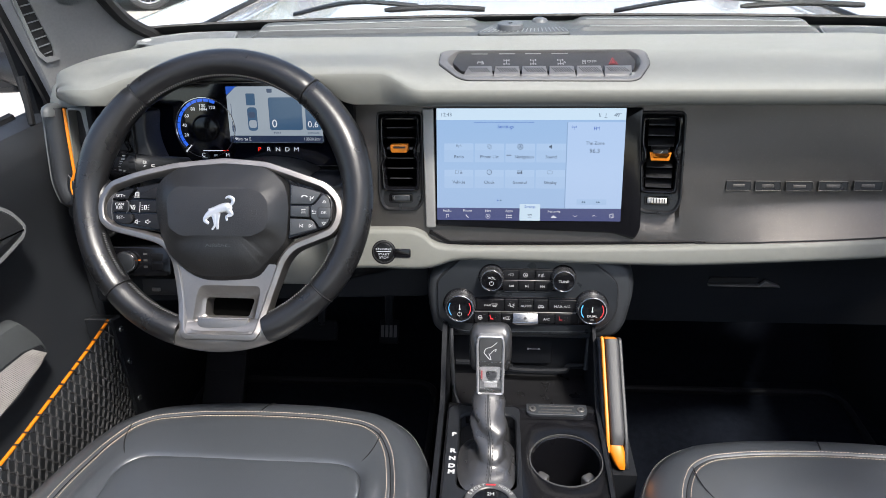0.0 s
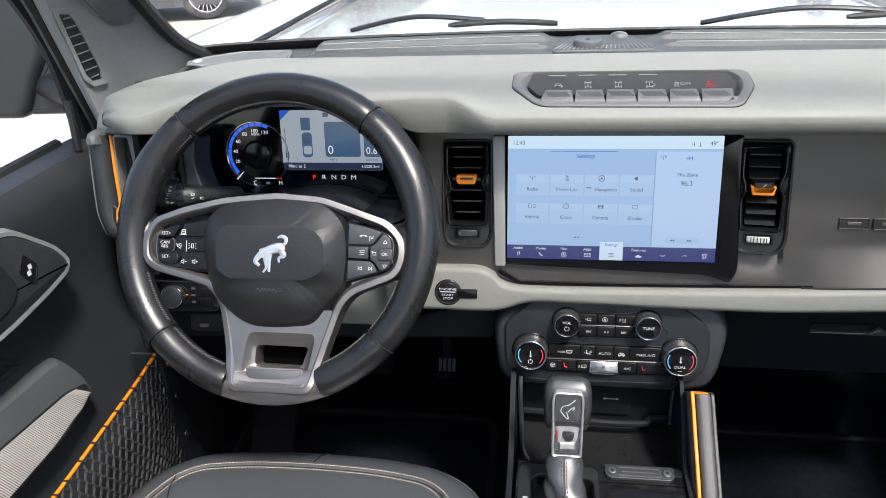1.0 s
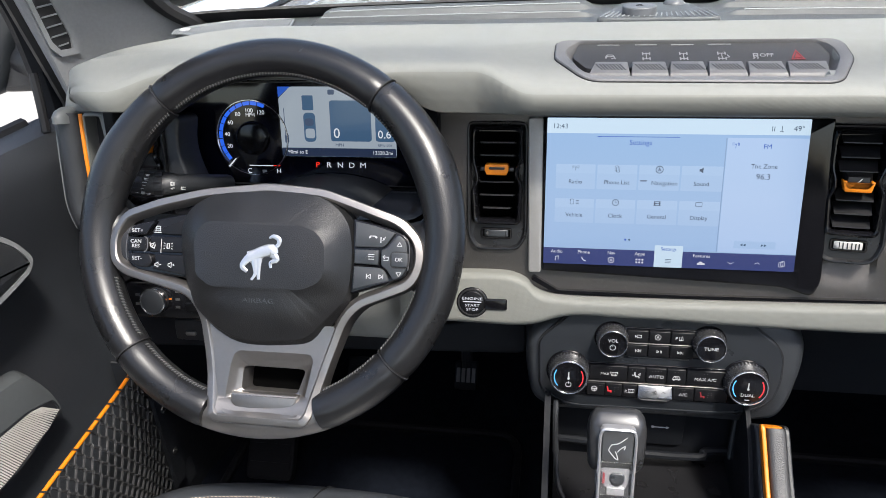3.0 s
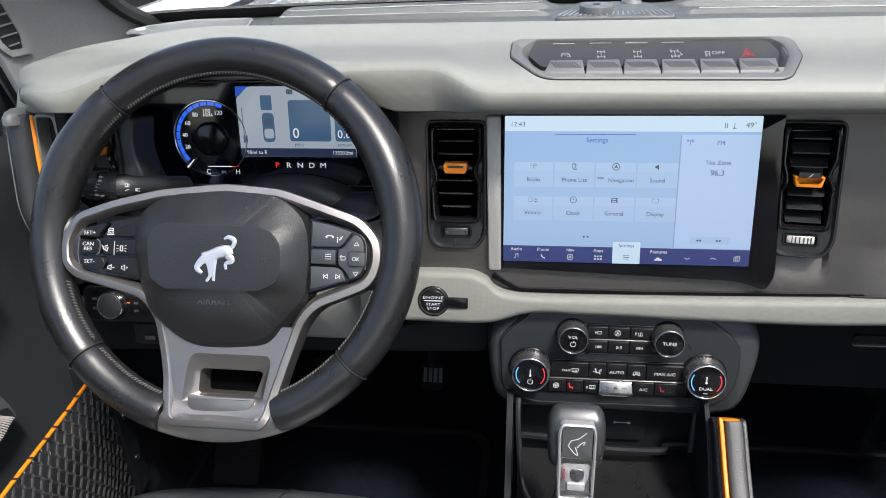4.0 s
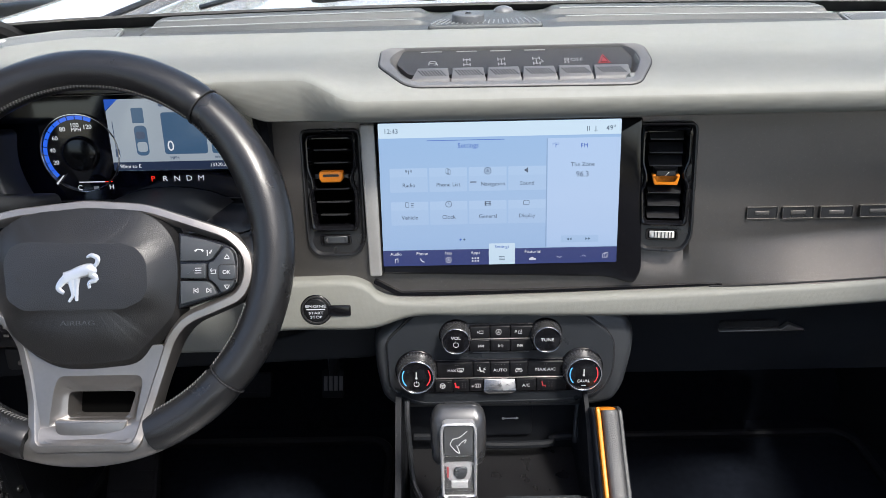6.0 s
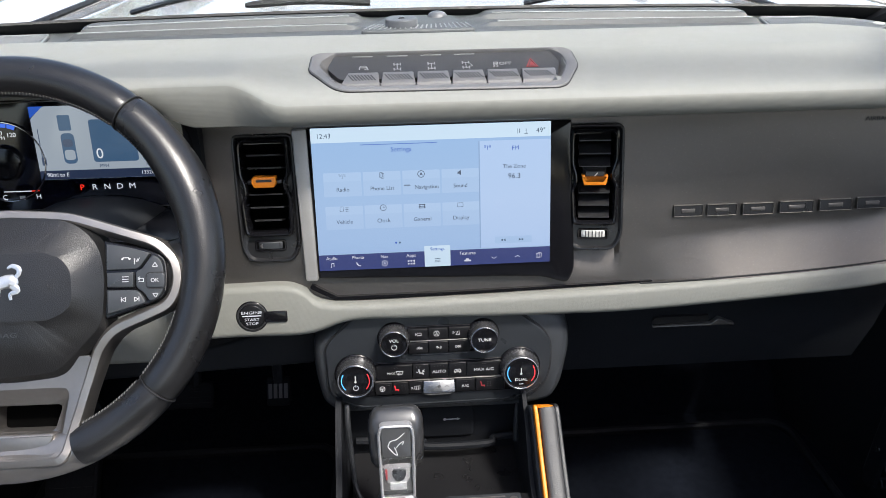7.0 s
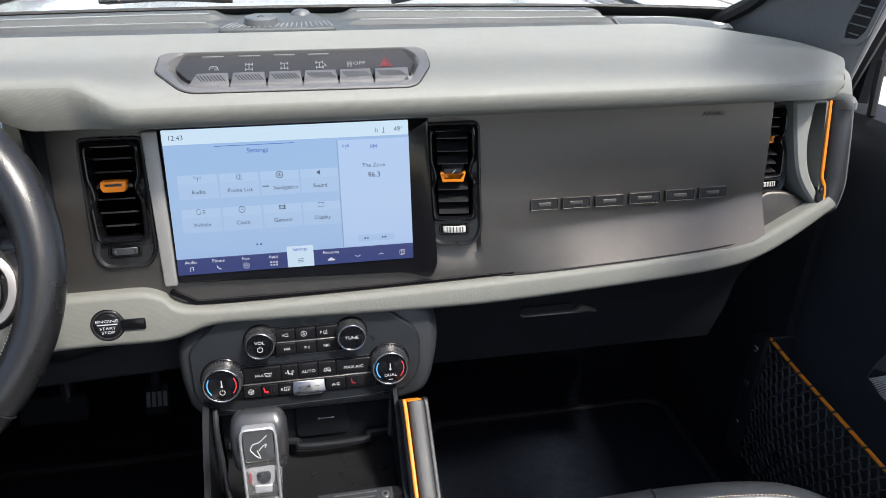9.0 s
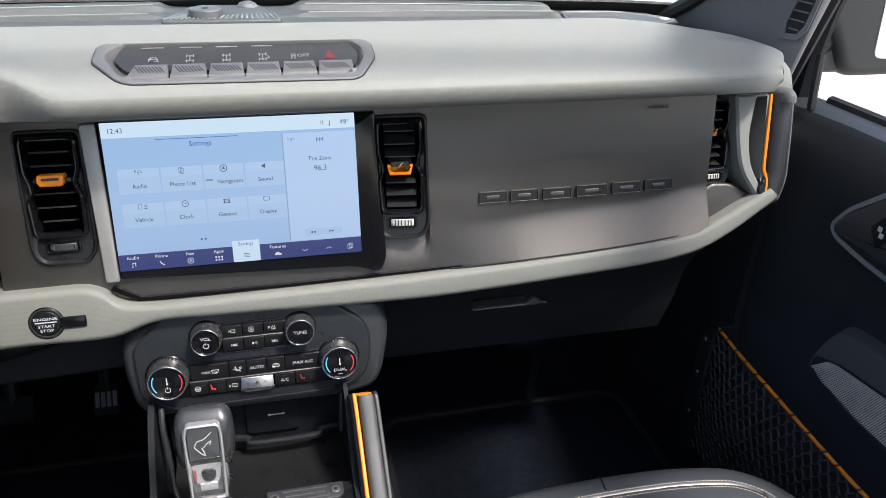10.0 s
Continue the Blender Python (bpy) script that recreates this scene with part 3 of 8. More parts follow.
def dashboard():
    root = thing("dashboard", (0, 0.1, 0.45), "grey-green padded dashboard over a dark metallic fascia", "dashboard")

    # upper pad: profile across y-z, changing along x
    def fold_line(x):
        hood = smooth(-0.145, -0.205, x) * (1 - smooth(-0.52, -0.60, x))
        ends = smooth(0.50, 0.70, abs(x))
        lip_up = smooth(-0.236, -0.315, x) * (1 - smooth(-0.50, -0.56, x))
        tip = smooth(0.58, 0.69, abs(x))
        lower = (-0.052 + 0.040 * tip + 0.022 * hood, 0.8032 - 0.012 * tip - 0.005 * hood + 0.034 * lip_up)
        fold = (-0.0550 + 0.021 * hood + 0.024 * ends * (1 - hood), 0.8285 + 0.0165 * hood - 0.003 * ends * (1 - hood))
        return lower, fold

    def profile(x):
        lo, fo = fold_line(x)
        p = [(0.040, lo[1] + 0.002), (lo[0] + 0.004, lo[1] - 0.001), (lo[0], lo[1] + 0.001)]
        for k in (0.25, 0.5, 0.75):
            p.append((lo[0] + (fo[0] - lo[0]) * k - 0.003 * math.sin(math.pi * k), lo[1] + (fo[1] - lo[1]) * k))
        p += [(fo[0] + 0.0004, fo[1] - 0.004), (fo[0] + 0.0035, fo[1] + 0.0004), (fo[0] + 0.010, fo[1] + 0.0032)]
        y0, z0 = fo[0] + 0.010, fo[1] + 0.0032
        for k in range(1, 23):
            y = y0 + (0.15 - y0) * k / 22
            ramp = z0 + (0.8525 - z0) * (y - y0) / (0.045 - y0)
            z = ramp - max(0.0, ramp - 0.8515) + 0.0006 * smooth(0.03, 0.07, y)
            if in_bank(x, y):
                z -= 0.014
            p.append((y, z))
        p += [(0.163, 0.8505), (0.170, 0.845), (0.172, 0.832)]
        # the ends round over and taper forward
        e = abs(x) + (0.012 if x < 0 else 0.026)
        u = min(1.0, max(0.0, (e - 0.600) / 0.083))
        top = 0.8525 - 0.042 * (1 - math.sqrt(max(0.0, 1 - u ** 2.6)))
        base = lo[1]
        back = 0.172 - 0.050 * smooth(0.51, 0.60, e) - 0.135 * min(1.0, max(0.0, (e - 0.570) / 0.097)) ** 1.1
        p = [(y + (0.030 * u ** 3 if i < 9 else 0.0), z) for i, (y, z) in enumerate(p)]
        out = []
        for i, (y, z) in enumerate(p):
            if i >= 8:
                y = p[7][0] + (y - p[7][0]) * (max(back, p[7][0] + 0.016) - p[7][0]) / (0.172 - p[7][0])
            if u and z > base:
                z = base + (z - base) * (top - base) / (0.8525 - base)
            out.append((y, z))
        return out

    def in_bank(x, y):
        """Inside the opening for the switch bank."""
        return -0.112 + max(0.0, 0.010 - y) * 0.55 < x < 0.137 - max(0.0, -0.0 - y) * 0.7 and -0.0315 < y < 0.0415

    xs = sorted(set([round(v, 4) for v in span(-0.57, 0.555, 58)] + [round(0.560 + 0.097 * math.sin(radians(d)), 4) for d in range(0, 91, 4)] + [round(-0.574 - 0.097 * math.sin(radians(d)), 4) for d in range(0, 91, 4)] + [round(v, 4) for v in span(-0.34, -0.13, 28)] + [round(v, 4) for v in span(-0.13, 0.16, 58)]))
    prof = {x: profile(x) for x in xs}
    pad = bmesh.new()
    cols = [[pad.verts.new((x, y, z)) for y, z in prof[x]] for x in xs]
    for a, b in zip(cols, cols[1:]):
        for i in range(len(a) - 1):
            pad.faces.new((a[i], a[i + 1], b[i + 1], b[i]))
    pad.faces.new(cols[0])
    pad.faces.new(cols[-1][::-1])
    ob = part("top_pad", pad, M_PAD, root, "soft grey-green top pad", 40)
    # front face: textured, with its weaker light put into a darker colour
    ob.data.materials.append(M_PADTEX)
    strip = len(prof[xs[0]]) - 1
    for f in ob.data.polygons:
        if f.index < (len(xs) - 1) * strip and f.index % strip < 6:
            f.material_index = 1

    # tray behind the pad
    tr = bmesh.new()
    tp = [(0.165, 0.840), (0.172, 0.8455), (0.20, 0.846), (0.222, 0.846), (0.225, 0.8515), (0.230, 0.8530), (0.236, 0.8515), (0.239, 0.8465), (0.275, 0.8465), (0.279, 0.8530), (0.286, 0.8555), (0.34, 0.8555)]

    def tray(x, i):
        y, z = tp[i]
        bend = -0.11 * (x / 0.70) ** 2 * smooth(0.16, 0.30, y)
        mid = smooth(0.095, 0.075, abs(x))
        z = z + (0.8465 - z) * mid * (0.9 if y > 0.17 else 0)
        e = smooth(0.435, 0.445, abs(x))
        z = z + (0.849 - z) * e
        return Vector((x, y + bend - 0.045 * smooth(0.60, 0.70, abs(x)), z - 0.007 * e - 0.02 * smooth(0.60, 0.66, abs(x + 0.012))))
    grid(tray, span(-0.69, 0.69, 120), range(len(tp)), tr, 0.004)
    part("tray", tr, M_TRAY, root, "blue-grey ribbed tray under the windscreen")

    # pale tubes along the edges of the two long wells, standing in for highlights
    for s in (-1, 1):
        for y, z in ((0.2265, 0.8522), (0.2815, 0.8541)):
            part("tray_edge_glint", tube([(s * x, y - 0.11 * (x / 0.70) ** 2 * smooth(0.16, 0.30, y), z) for x in span(0.098, 0.432, 24)], 0.0011, 6), M_RIB, root)

    # corner speaker grilles, each with fine ribs
    for s in (-1, 1):
        def gx(x):
            return s * x - 0.012
        outline = [(gx(0.452), 0.172), (gx(0.47), 0.245), (gx(0.55), 0.240), (gx(0.598), 0.200), (gx(0.612), 0.168), (gx(0.575), 0.138)]
        if s < 0:
            outline = outline[::-1]
        g = part("speaker_grille", slab(rpoly(outline, 0.010, 3), 0.836, 0.8455, FLAT, 0.002), M_TRAY, root, "ribbed grey speaker grille")
        rim_ = rpoly(outline, 0.010, 3)
        part("grille_rim", ring(rim_, offset(rim_, 0.0028), 0.842, 0.8464, FLAT, 0.0008), M_RIB, g)
        for i in range(46):
            x = 0.462 + i * 0.0031
            y0 = 0.177 - 0.030 * smooth(0.46, 0.585, x)
            y1 = 0.236 - 0.06 * smooth(0.55, 0.60, x)
            if y1 - y0 < 0.012:
                continue
            part("rib", tube([(gx(x), y0, 0.8452), (gx(x + 0.004), (y0 + y1) / 2, 0.8462), (gx(x + 0.010), y1, 0.8452)], 0.0009, 5), M_RIB, g)
        part("sensor_spot", slab(circle(gx(0.594), 0.170, 0.007, 16), 0.845, 0.848, FLAT, 0.0015), M_WHITE, g)

    # central mount: plate, knob and sensor dome
    mount = rpoly([(-0.082, 0.176), (0.066, 0.176), (0.054, 0.224), (0.040, 0.285), (-0.044, 0.290), (-0.064, 0.224)], 0.012, 4)
    mp = part("accessory_mount", slab(mount, 0.838, 0.8525, FLAT, 0.003), M_TRAY, root, "grey device mount plate")
    for i in range(22):
        x = -0.068 + i * 0.0065
        part("rib", tube([(x - 0.008, 0.182, 0.8527), (x * 0.86 - 0.004, 0.205 + 0.012 * abs(x) / 0.068, 0.8527)], 0.0010, 5), M_RIB, mp)
    k = part("mount_cap", slab(circle(-0.0280, 0.205, 0.0205, 40), 0.848, 0.8620, FLAT, 0.002), M_MOUNT, mp, "round dark grey cap")
    part("cap_mark", ring(circle(-0.0280, 0.204, 0.0046, 20), circle(-0.0280, 0.204, 0.0034, 20), 0.8615, 0.8626), M_SOFT, k)
    dome = bmesh.new()
    loops(dome, [[(0.0215 + r * math.cos(a), 0.272 + r * math.sin(a), z) for a in [2 * math.pi * i / 24 for i in range(24)]] for r, z in ((0.0145, 0.848), (0.0138, 0.853), (0.0105, 0.857), (0.005, 0.859), (0.001, 0.8595))])
    part("sensor_dome", dome, M_MOUNT, mp)

    # fascia: one sheet with a ledge flaring out at its foot
    def foot_v(x):
        """Lower edge of the fascia, along the trim band."""
        return -0.1125 + 0.010 * smooth(0.25, 0.46, x) + 0.016 * smooth(0.47, 0.576, x)

    def fas(x, v):
        v = 0.088 + (v - 0.088) * (0.088 - foot_v(x)) / 0.196
        drop = max(0.0, (foot_v(x) + 0.060 - v) / 0.05)
        foot = 1.25 * drop * drop / (drop + 0.18) * smooth(0.20, 0.36, x)
        right = smooth(0.22, 0.40, x)
        n = 0.002 - 0.005 * right + 0.015 * right * smooth(-0.13, 0.10, v) + 0.0158 * foot
        # scooped finger pocket below the vent beside the screen
        n -= 0.006 * smooth(0.146, 0.166, x) * (1 - smooth(0.207, 0.2135, x)) * smooth(-0.102, -0.062, v) * (1 - smooth(-0.040, -0.030, v))
        return in_md(x, v, n)
    fb = bmesh.new()
    grid(fas, span(-0.250, 0.576, 168), span(-0.108, 0.088, 56), fb, -0.012)
    # openings behind the vents and the screen
    hole = []
    for f in fb.faces:
        q = MD.inverted() @ f.calc_center_median()
        if (-0.211 < q.x < -0.158 or 0.157 < q.x < 0.200) and -0.030 < q.y < 0.068:
            hole.append(f)
    bmesh.ops.delete(fb, geom=hole, context="FACES")
    fo = part("fascia", fb, M_FASCIA, root, "dark brown-grey metallic fascia panel")
    fe = rpoly([(0.568, -0.105), (0.610, -0.075), (0.650, -0.050), (0.640, -0.042), (0.615, -0.030), (0.585, -0.028), (0.568, -0.045)], 0.008, 3)
    part("fascia_return", slab(fe, -0.05, -0.001, MD, 0.004), M_FASCIA, root, "dark metallic fascia return below the vent")
    # debossed plain blocks in a row
    for x0, x1, v in ((0.2733, 0.3060, -0.0250), (0.3120, 0.3455, -0.0250), (0.3530, 0.3880, -0.0252), (0.3965, 0.4350, -0.0246), (0.4435, 0.4805, -0.0240), (0.4880, 0.5235, -0.0232)):
        nn = 0.0032 + 0.0040 * smooth(0.22, 0.40, (x0 + x1) / 2)
        c, w = (x0 + x1) / 2, x1 - x0
        rim_ = rrect(c, v, w + 0.0016, 0.0138, 0.0012, 2)
        b = part("block_rim", ring(rim_, offset(rim_, 0.0009), nn - 0.006, nn + 0.0008, MD, 0.0003), M_FASCIA, fo, "plain debossed block")
        # near-black floor stands in for shade inside the debossing
        part("block_floor", slab(offset(rim_, 0.0008), nn - 0.006, nn - 0.0004, MD), M_VENT, b)
        part("block_bar", box(c - w * 0.24, c + w * 0.24, v - 0.0022, v + 0.0022, nn - 0.006, nn + 0.0004, MD, edge=0.0005), M_FASCIA, b)
    text("airbag_mark", "AIRBAG", 0.0072, 0.497, 0.0735, 0.0122, MD, M_BLACK, fo, stretch=1.15)

    # lower light trim band
    top = [(-0.292, -0.089), (-0.223, -0.0885), (-0.172, -0.0885), (-0.150, -0.096), (-0.119, -0.1125), (0.03, -0.1125), (0.25, -0.1075), (0.452, -0.0975), (0.530, -0.0905), (0.569, -0.0810), (0.608, -0.0625), (0.640, -0.0465), (0.660, -0.036)]
    bot = [(0.674, -0.051), (0.652, -0.065), (0.611, -0.090), (0.571, -0.109), (0.532, -0.119), (0.453, -0.127), (0.25, -0.138), (0.14, -0.139), (-0.03, -0.1355), (-0.100, -0.1355), (-0.150, -0.149), (-0.23, -0.149), (-0.292, -0.151)]
    tp_, bt_ = along([(x, v, 0) for x, v in top], 240), along([(x, v, 0) for x, v in bot[::-1]], 240)

    def edge_v(pts, x):
        for a_, b_ in zip(pts, pts[1:]):
            if a_.x <= x <= b_.x:
                return a_.y + (b_.y - a_.y) * (x - a_.x) / max(b_.x - a_.x, 1e-6)
        return pts[0].y if x < pts[0].x else pts[-1].y
    secs = []
    for i in range(121):
        x = -0.292 + (0.660 + 0.292) * i / 120
        xb = x + 0.014 * smooth(0.54, 0.66, x)
        a_, b_ = Vector((x, edge_v(tp_, x))), Vector((xb, edge_v(bt_, xb)))
        d = (a_ - b_).normalized()
        w = (a_ - b_).length
        sec = []
        for t, q in ((0.0, -0.045), (0.0, 0.013), (0.0015, 0.0175), (0.005, 0.0205), (0.008, 0.021), (w - 0.008, 0.021), (w - 0.005, 0.0205), (w - 0.0015, 0.0175), (w, 0.013), (w, -0.045)):
            sec.append(MD @ Vector(((b_ + d * t).x, (b_ + d * t).y, q)))
        secs.append(sec)
    band = bmesh.new()
    loops(band, secs)
    part("lower_trim", band, M_PADTEX, root, "textured grey-green lower trim band")
    knee = rpoly([(-0.286, -0.10), (-0.286, -0.160), (-0.300, -0.180), (-0.52, -0.180), (-0.535, -0.10)], [0, 0.02, 0.02, 0.03, 0], 3)
    part("knee_trim", slab(knee, -0.06, 0.004, MD, 0.006), M_PAD, root, "grey-green knee trim under the column")
    # black gap between screen surround and trim
    gapline = rpoly([(-0.145, -0.0965), (-0.118, -0.1115), (0.03, -0.1110), (0.25, -0.1062), (0.25, -0.1045), (0.03, -0.108), (-0.114, -0.108), (-0.142, -0.092)], 0.002, 2)
    part("trim_seam", tube(along([(0.235, -0.1068, 0.0100), (0.27, -0.1058, 0.0135), (0.36, -0.1015, 0.0168), (0.452, -0.0967, 0.0168), (0.53, -0.0897, 0.0168), (0.566, -0.0812, 0.0150)], 30), 0.0011, 6, MD), M_RUBBER, root, "dark seam above the trim band")
    part("shadow_gap", slab(gapline, 0.0, 0.0085, MD), M_GLOSS, root)

    # dark carrier behind everything, closing the dash
    car = bmesh.new()
    grid(lambda x, i: Vector((x, *[(0.060, 0.775), (0.055, 0.70), (0.035, 0.60), (0.02, 0.555), (0.10, 0.53), (0.30, 0.50), (0.36, 0.48)][i])), span(-0.24, 0.60, 10), range(7), car, 0.01)
    part("carrier", car, M_BLACK, root, "black inner carrier of the dashboard")
    # closing panels round the instruments, added to stop daylight leaking through
    part("binnacle_side", box(-0.262, -0.247, -0.002, 0.125, 0.66, 0.822), M_MATTE, root, "black side of the instrument recess")
    part("binnacle_back", box(-0.635, -0.20, 0.128, 0.140, 0.56, 0.818), M_MATTE, root, "added black panel behind the instruments, stops light leaks")
    # passenger side lower panel
    low = bmesh.new()
    grid(lambda x, i: Vector((x, *[(0.000, 0.572), (0.015, 0.555), (0.034, 0.52), (0.045, 0.47), (0.07, 0.40), (0.14, 0.36), (0.30, 0.33)][i])), span(0.15, 0.60, 16), range(7), low, 0.01)
    part("glovebox_lid", low, M_BLACK, root, "black glovebox lid below the trim")
    hm = plane_at((0.335, 0.036, 0.498), -10)
    part("glovebox_recess", slab(rrect(-0.012, 0.0015, 0.075, 0.011, 0.004), -0.003, 0.0015, hm), M_RUBBER, root)
    part("glovebox_handle", slab(rpoly([(-0.05, -0.0070), (0.060, -0.0070), (0.048, -0.0015), (0.036, 0.0045), (0.028, -0.0045), (-0.05, -0.0052)], 0.0008, 2), 0, 0.006, hm, 0.001), M_DIMMET, root, "dark metal pull edge")
    part("driver_underpanel", slab(rpoly([(-0.70, -0.16), (-0.29, -0.19), (-0.15, -0.155), (-0.15, -0.215), (-0.70, -0.235)], 0.01, 2), -0.12, -0.058, MD, 0.004), M_MATTE, root)
    part("driver_left_panel", slab(rpoly([(-0.70, 0.08), (-0.560, 0.08), (-0.566, 0.045), (-0.558, 0.012), (-0.540, -0.02), (-0.545, -0.085), (-0.70, -0.085)], [0.01, 0.01, 0.03, 0.02, 0.02, 0.01, 0.01], 4), -0.06, -0.012, MD, 0.004), M_SOFT, root)


dashboard()


def dash_end(s):
    """Padded grab frame at each end of the dashboard, round its outer vent."""
    root = thing("dash_grab_handle", (s * 0.68, 0.0, 0.64), "grey and black dash-end grab handle with an orange stripe", "grab handle", "dash-end grab handles")
    e = 0.014 if s < 0 else 0.0

    def sx(x):
        return s * (x + e - (0.009 if s > 0 else 0.006) * smooth(0.650, 0.660, x))
    # added dark panel that blocks the view through the loop opening
    part("dark_backing", box(min(sx(0.600), sx(0.668)), max(sx(0.600), sx(0.668)), -0.050, 0.090, -0.075, -0.055, MD), M_MATTE, root)
    # inner light loop
    outer = rpoly([(sx(0.604), 0.084), (sx(0.66), 0.084), (sx(0.66), -0.045), (sx(0.648), -0.052), (sx(0.618), -0.012), (sx(0.610), 0.030)], [0.004, 0.004, 0.01, 0.01, 0.02, 0.03], 4)
    inner = rpoly([(sx(0.634), 0.080), (sx(0.657), 0.080), (sx(0.657), -0.030), (sx(0.650), -0.034), (sx(0.634), -0.008), (sx(0.627), 0.030)], [0.004, 0.004, 0.008, 0.01, 0.02, 0.03], 4)
    if s < 0:
        outer, inner = outer[::-1], inner[::-1]
    part("inner_loop", ring(outer, inner, -0.03, 0.012, MD, 0.003), M_PAD, root, "grey-green inner face")
    web = rpoly([(sx(0.644), -0.036), (sx(0.668), -0.01), (sx(0.676), -0.058), (sx(0.658), -0.060)], 0.004, 3)
    part("foot_web", slab(web if s > 0 else web[::-1], -0.01, 0.016, MD, 0.002), M_BLACK, root, "black screwed foot")
    # padded outer bar
    cx = [(0.681, 0.084), (0.682, 0.04), (0.682, 0.0), (0.681, -0.025), (0.674, -0.048), (0.668, -0.058)]
    pts = along([(sx(x), v, -0.004) for x, v in cx], 22)
    part("padded_bar", tube(pts, [0.0185] * 18 + [0.018, 0.017, 0.0155, 0.014, 0.010], 14, MD, flat=1.25), M_SOFT, root, "black padded grip")
    part("outer_skin", tube(along([(sx(x + 0.011), v, -0.006) for x, v in cx], 22), [0.0105] * 20 + [0.009, 0.007, 0.004], 10, MD, flat=1.9), M_ENDGREY, root, "grey outer skin")
    stripe = along([(sx(0.662), 0.083, 0.012), (sx(0.660), 0.04, 0.014), (sx(0.657), 0.005, 0.0145), (sx(0.656), -0.012, 0.0145), (sx(0.664), -0.024, 0.0145), (sx(0.664), -0.040, 0.0145), (sx(0.655), -0.054, 0.0135)], 24)
    part("orange_stripe", tube(stripe, 0.0024, 8, MD, flat=0.8), M_ORANGE, root, "orange accent stripe")
    for v in (-0.028, -0.046):
        part("screw", slab(circle(sx(0.658), v, 0.0026, 12), 0.014, 0.0175, MD, 0.0006), M_RUBBER, root)
    shoulder = bmesh.new()
    loops(shoulder, [[MD @ Vector((s * (x + (0.006 if s < 0 else 0.003)), v, q)) for v, q in ((0.083, -0.060), (0.083, n1 - 0.003), (0.086, n1), (h - 0.014, n1 - 0.002), (h - 0.005, n1 - 0.007), (h, n1 - 0.018), (h, -0.060))]
                     for x, h, n1 in ((0.640, 0.134, 0.004), (0.662, 0.131, 0.004), (0.678, 0.126, 0.002), (0.690, 0.118, -0.003), (0.698, 0.108, -0.010), (0.7005, 0.100, -0.016))])
    part("pad_shoulder", shoulder, M_PAD, root, "grey-green rounded shoulder over the grip", 60)
    cap = bmesh.new()
    loops(cap, [[MD @ Vector((sx(0.6835) + r * 0.50 * math.cos(a), 0.078 + h, -0.004 + r * 1.25 * math.sin(a))) for a in [2 * math.pi * i / 20 for i in range(20)]] for r, h in ((0.026, -0.006), (0.0262, 0.002), (0.022, 0.008), (0.014, 0.012), (0.004, 0.013))])
    part("top_cap", cap, M_ENDGREY, root, "grey-green end cap")


dash_end(-1)
dash_end(1)


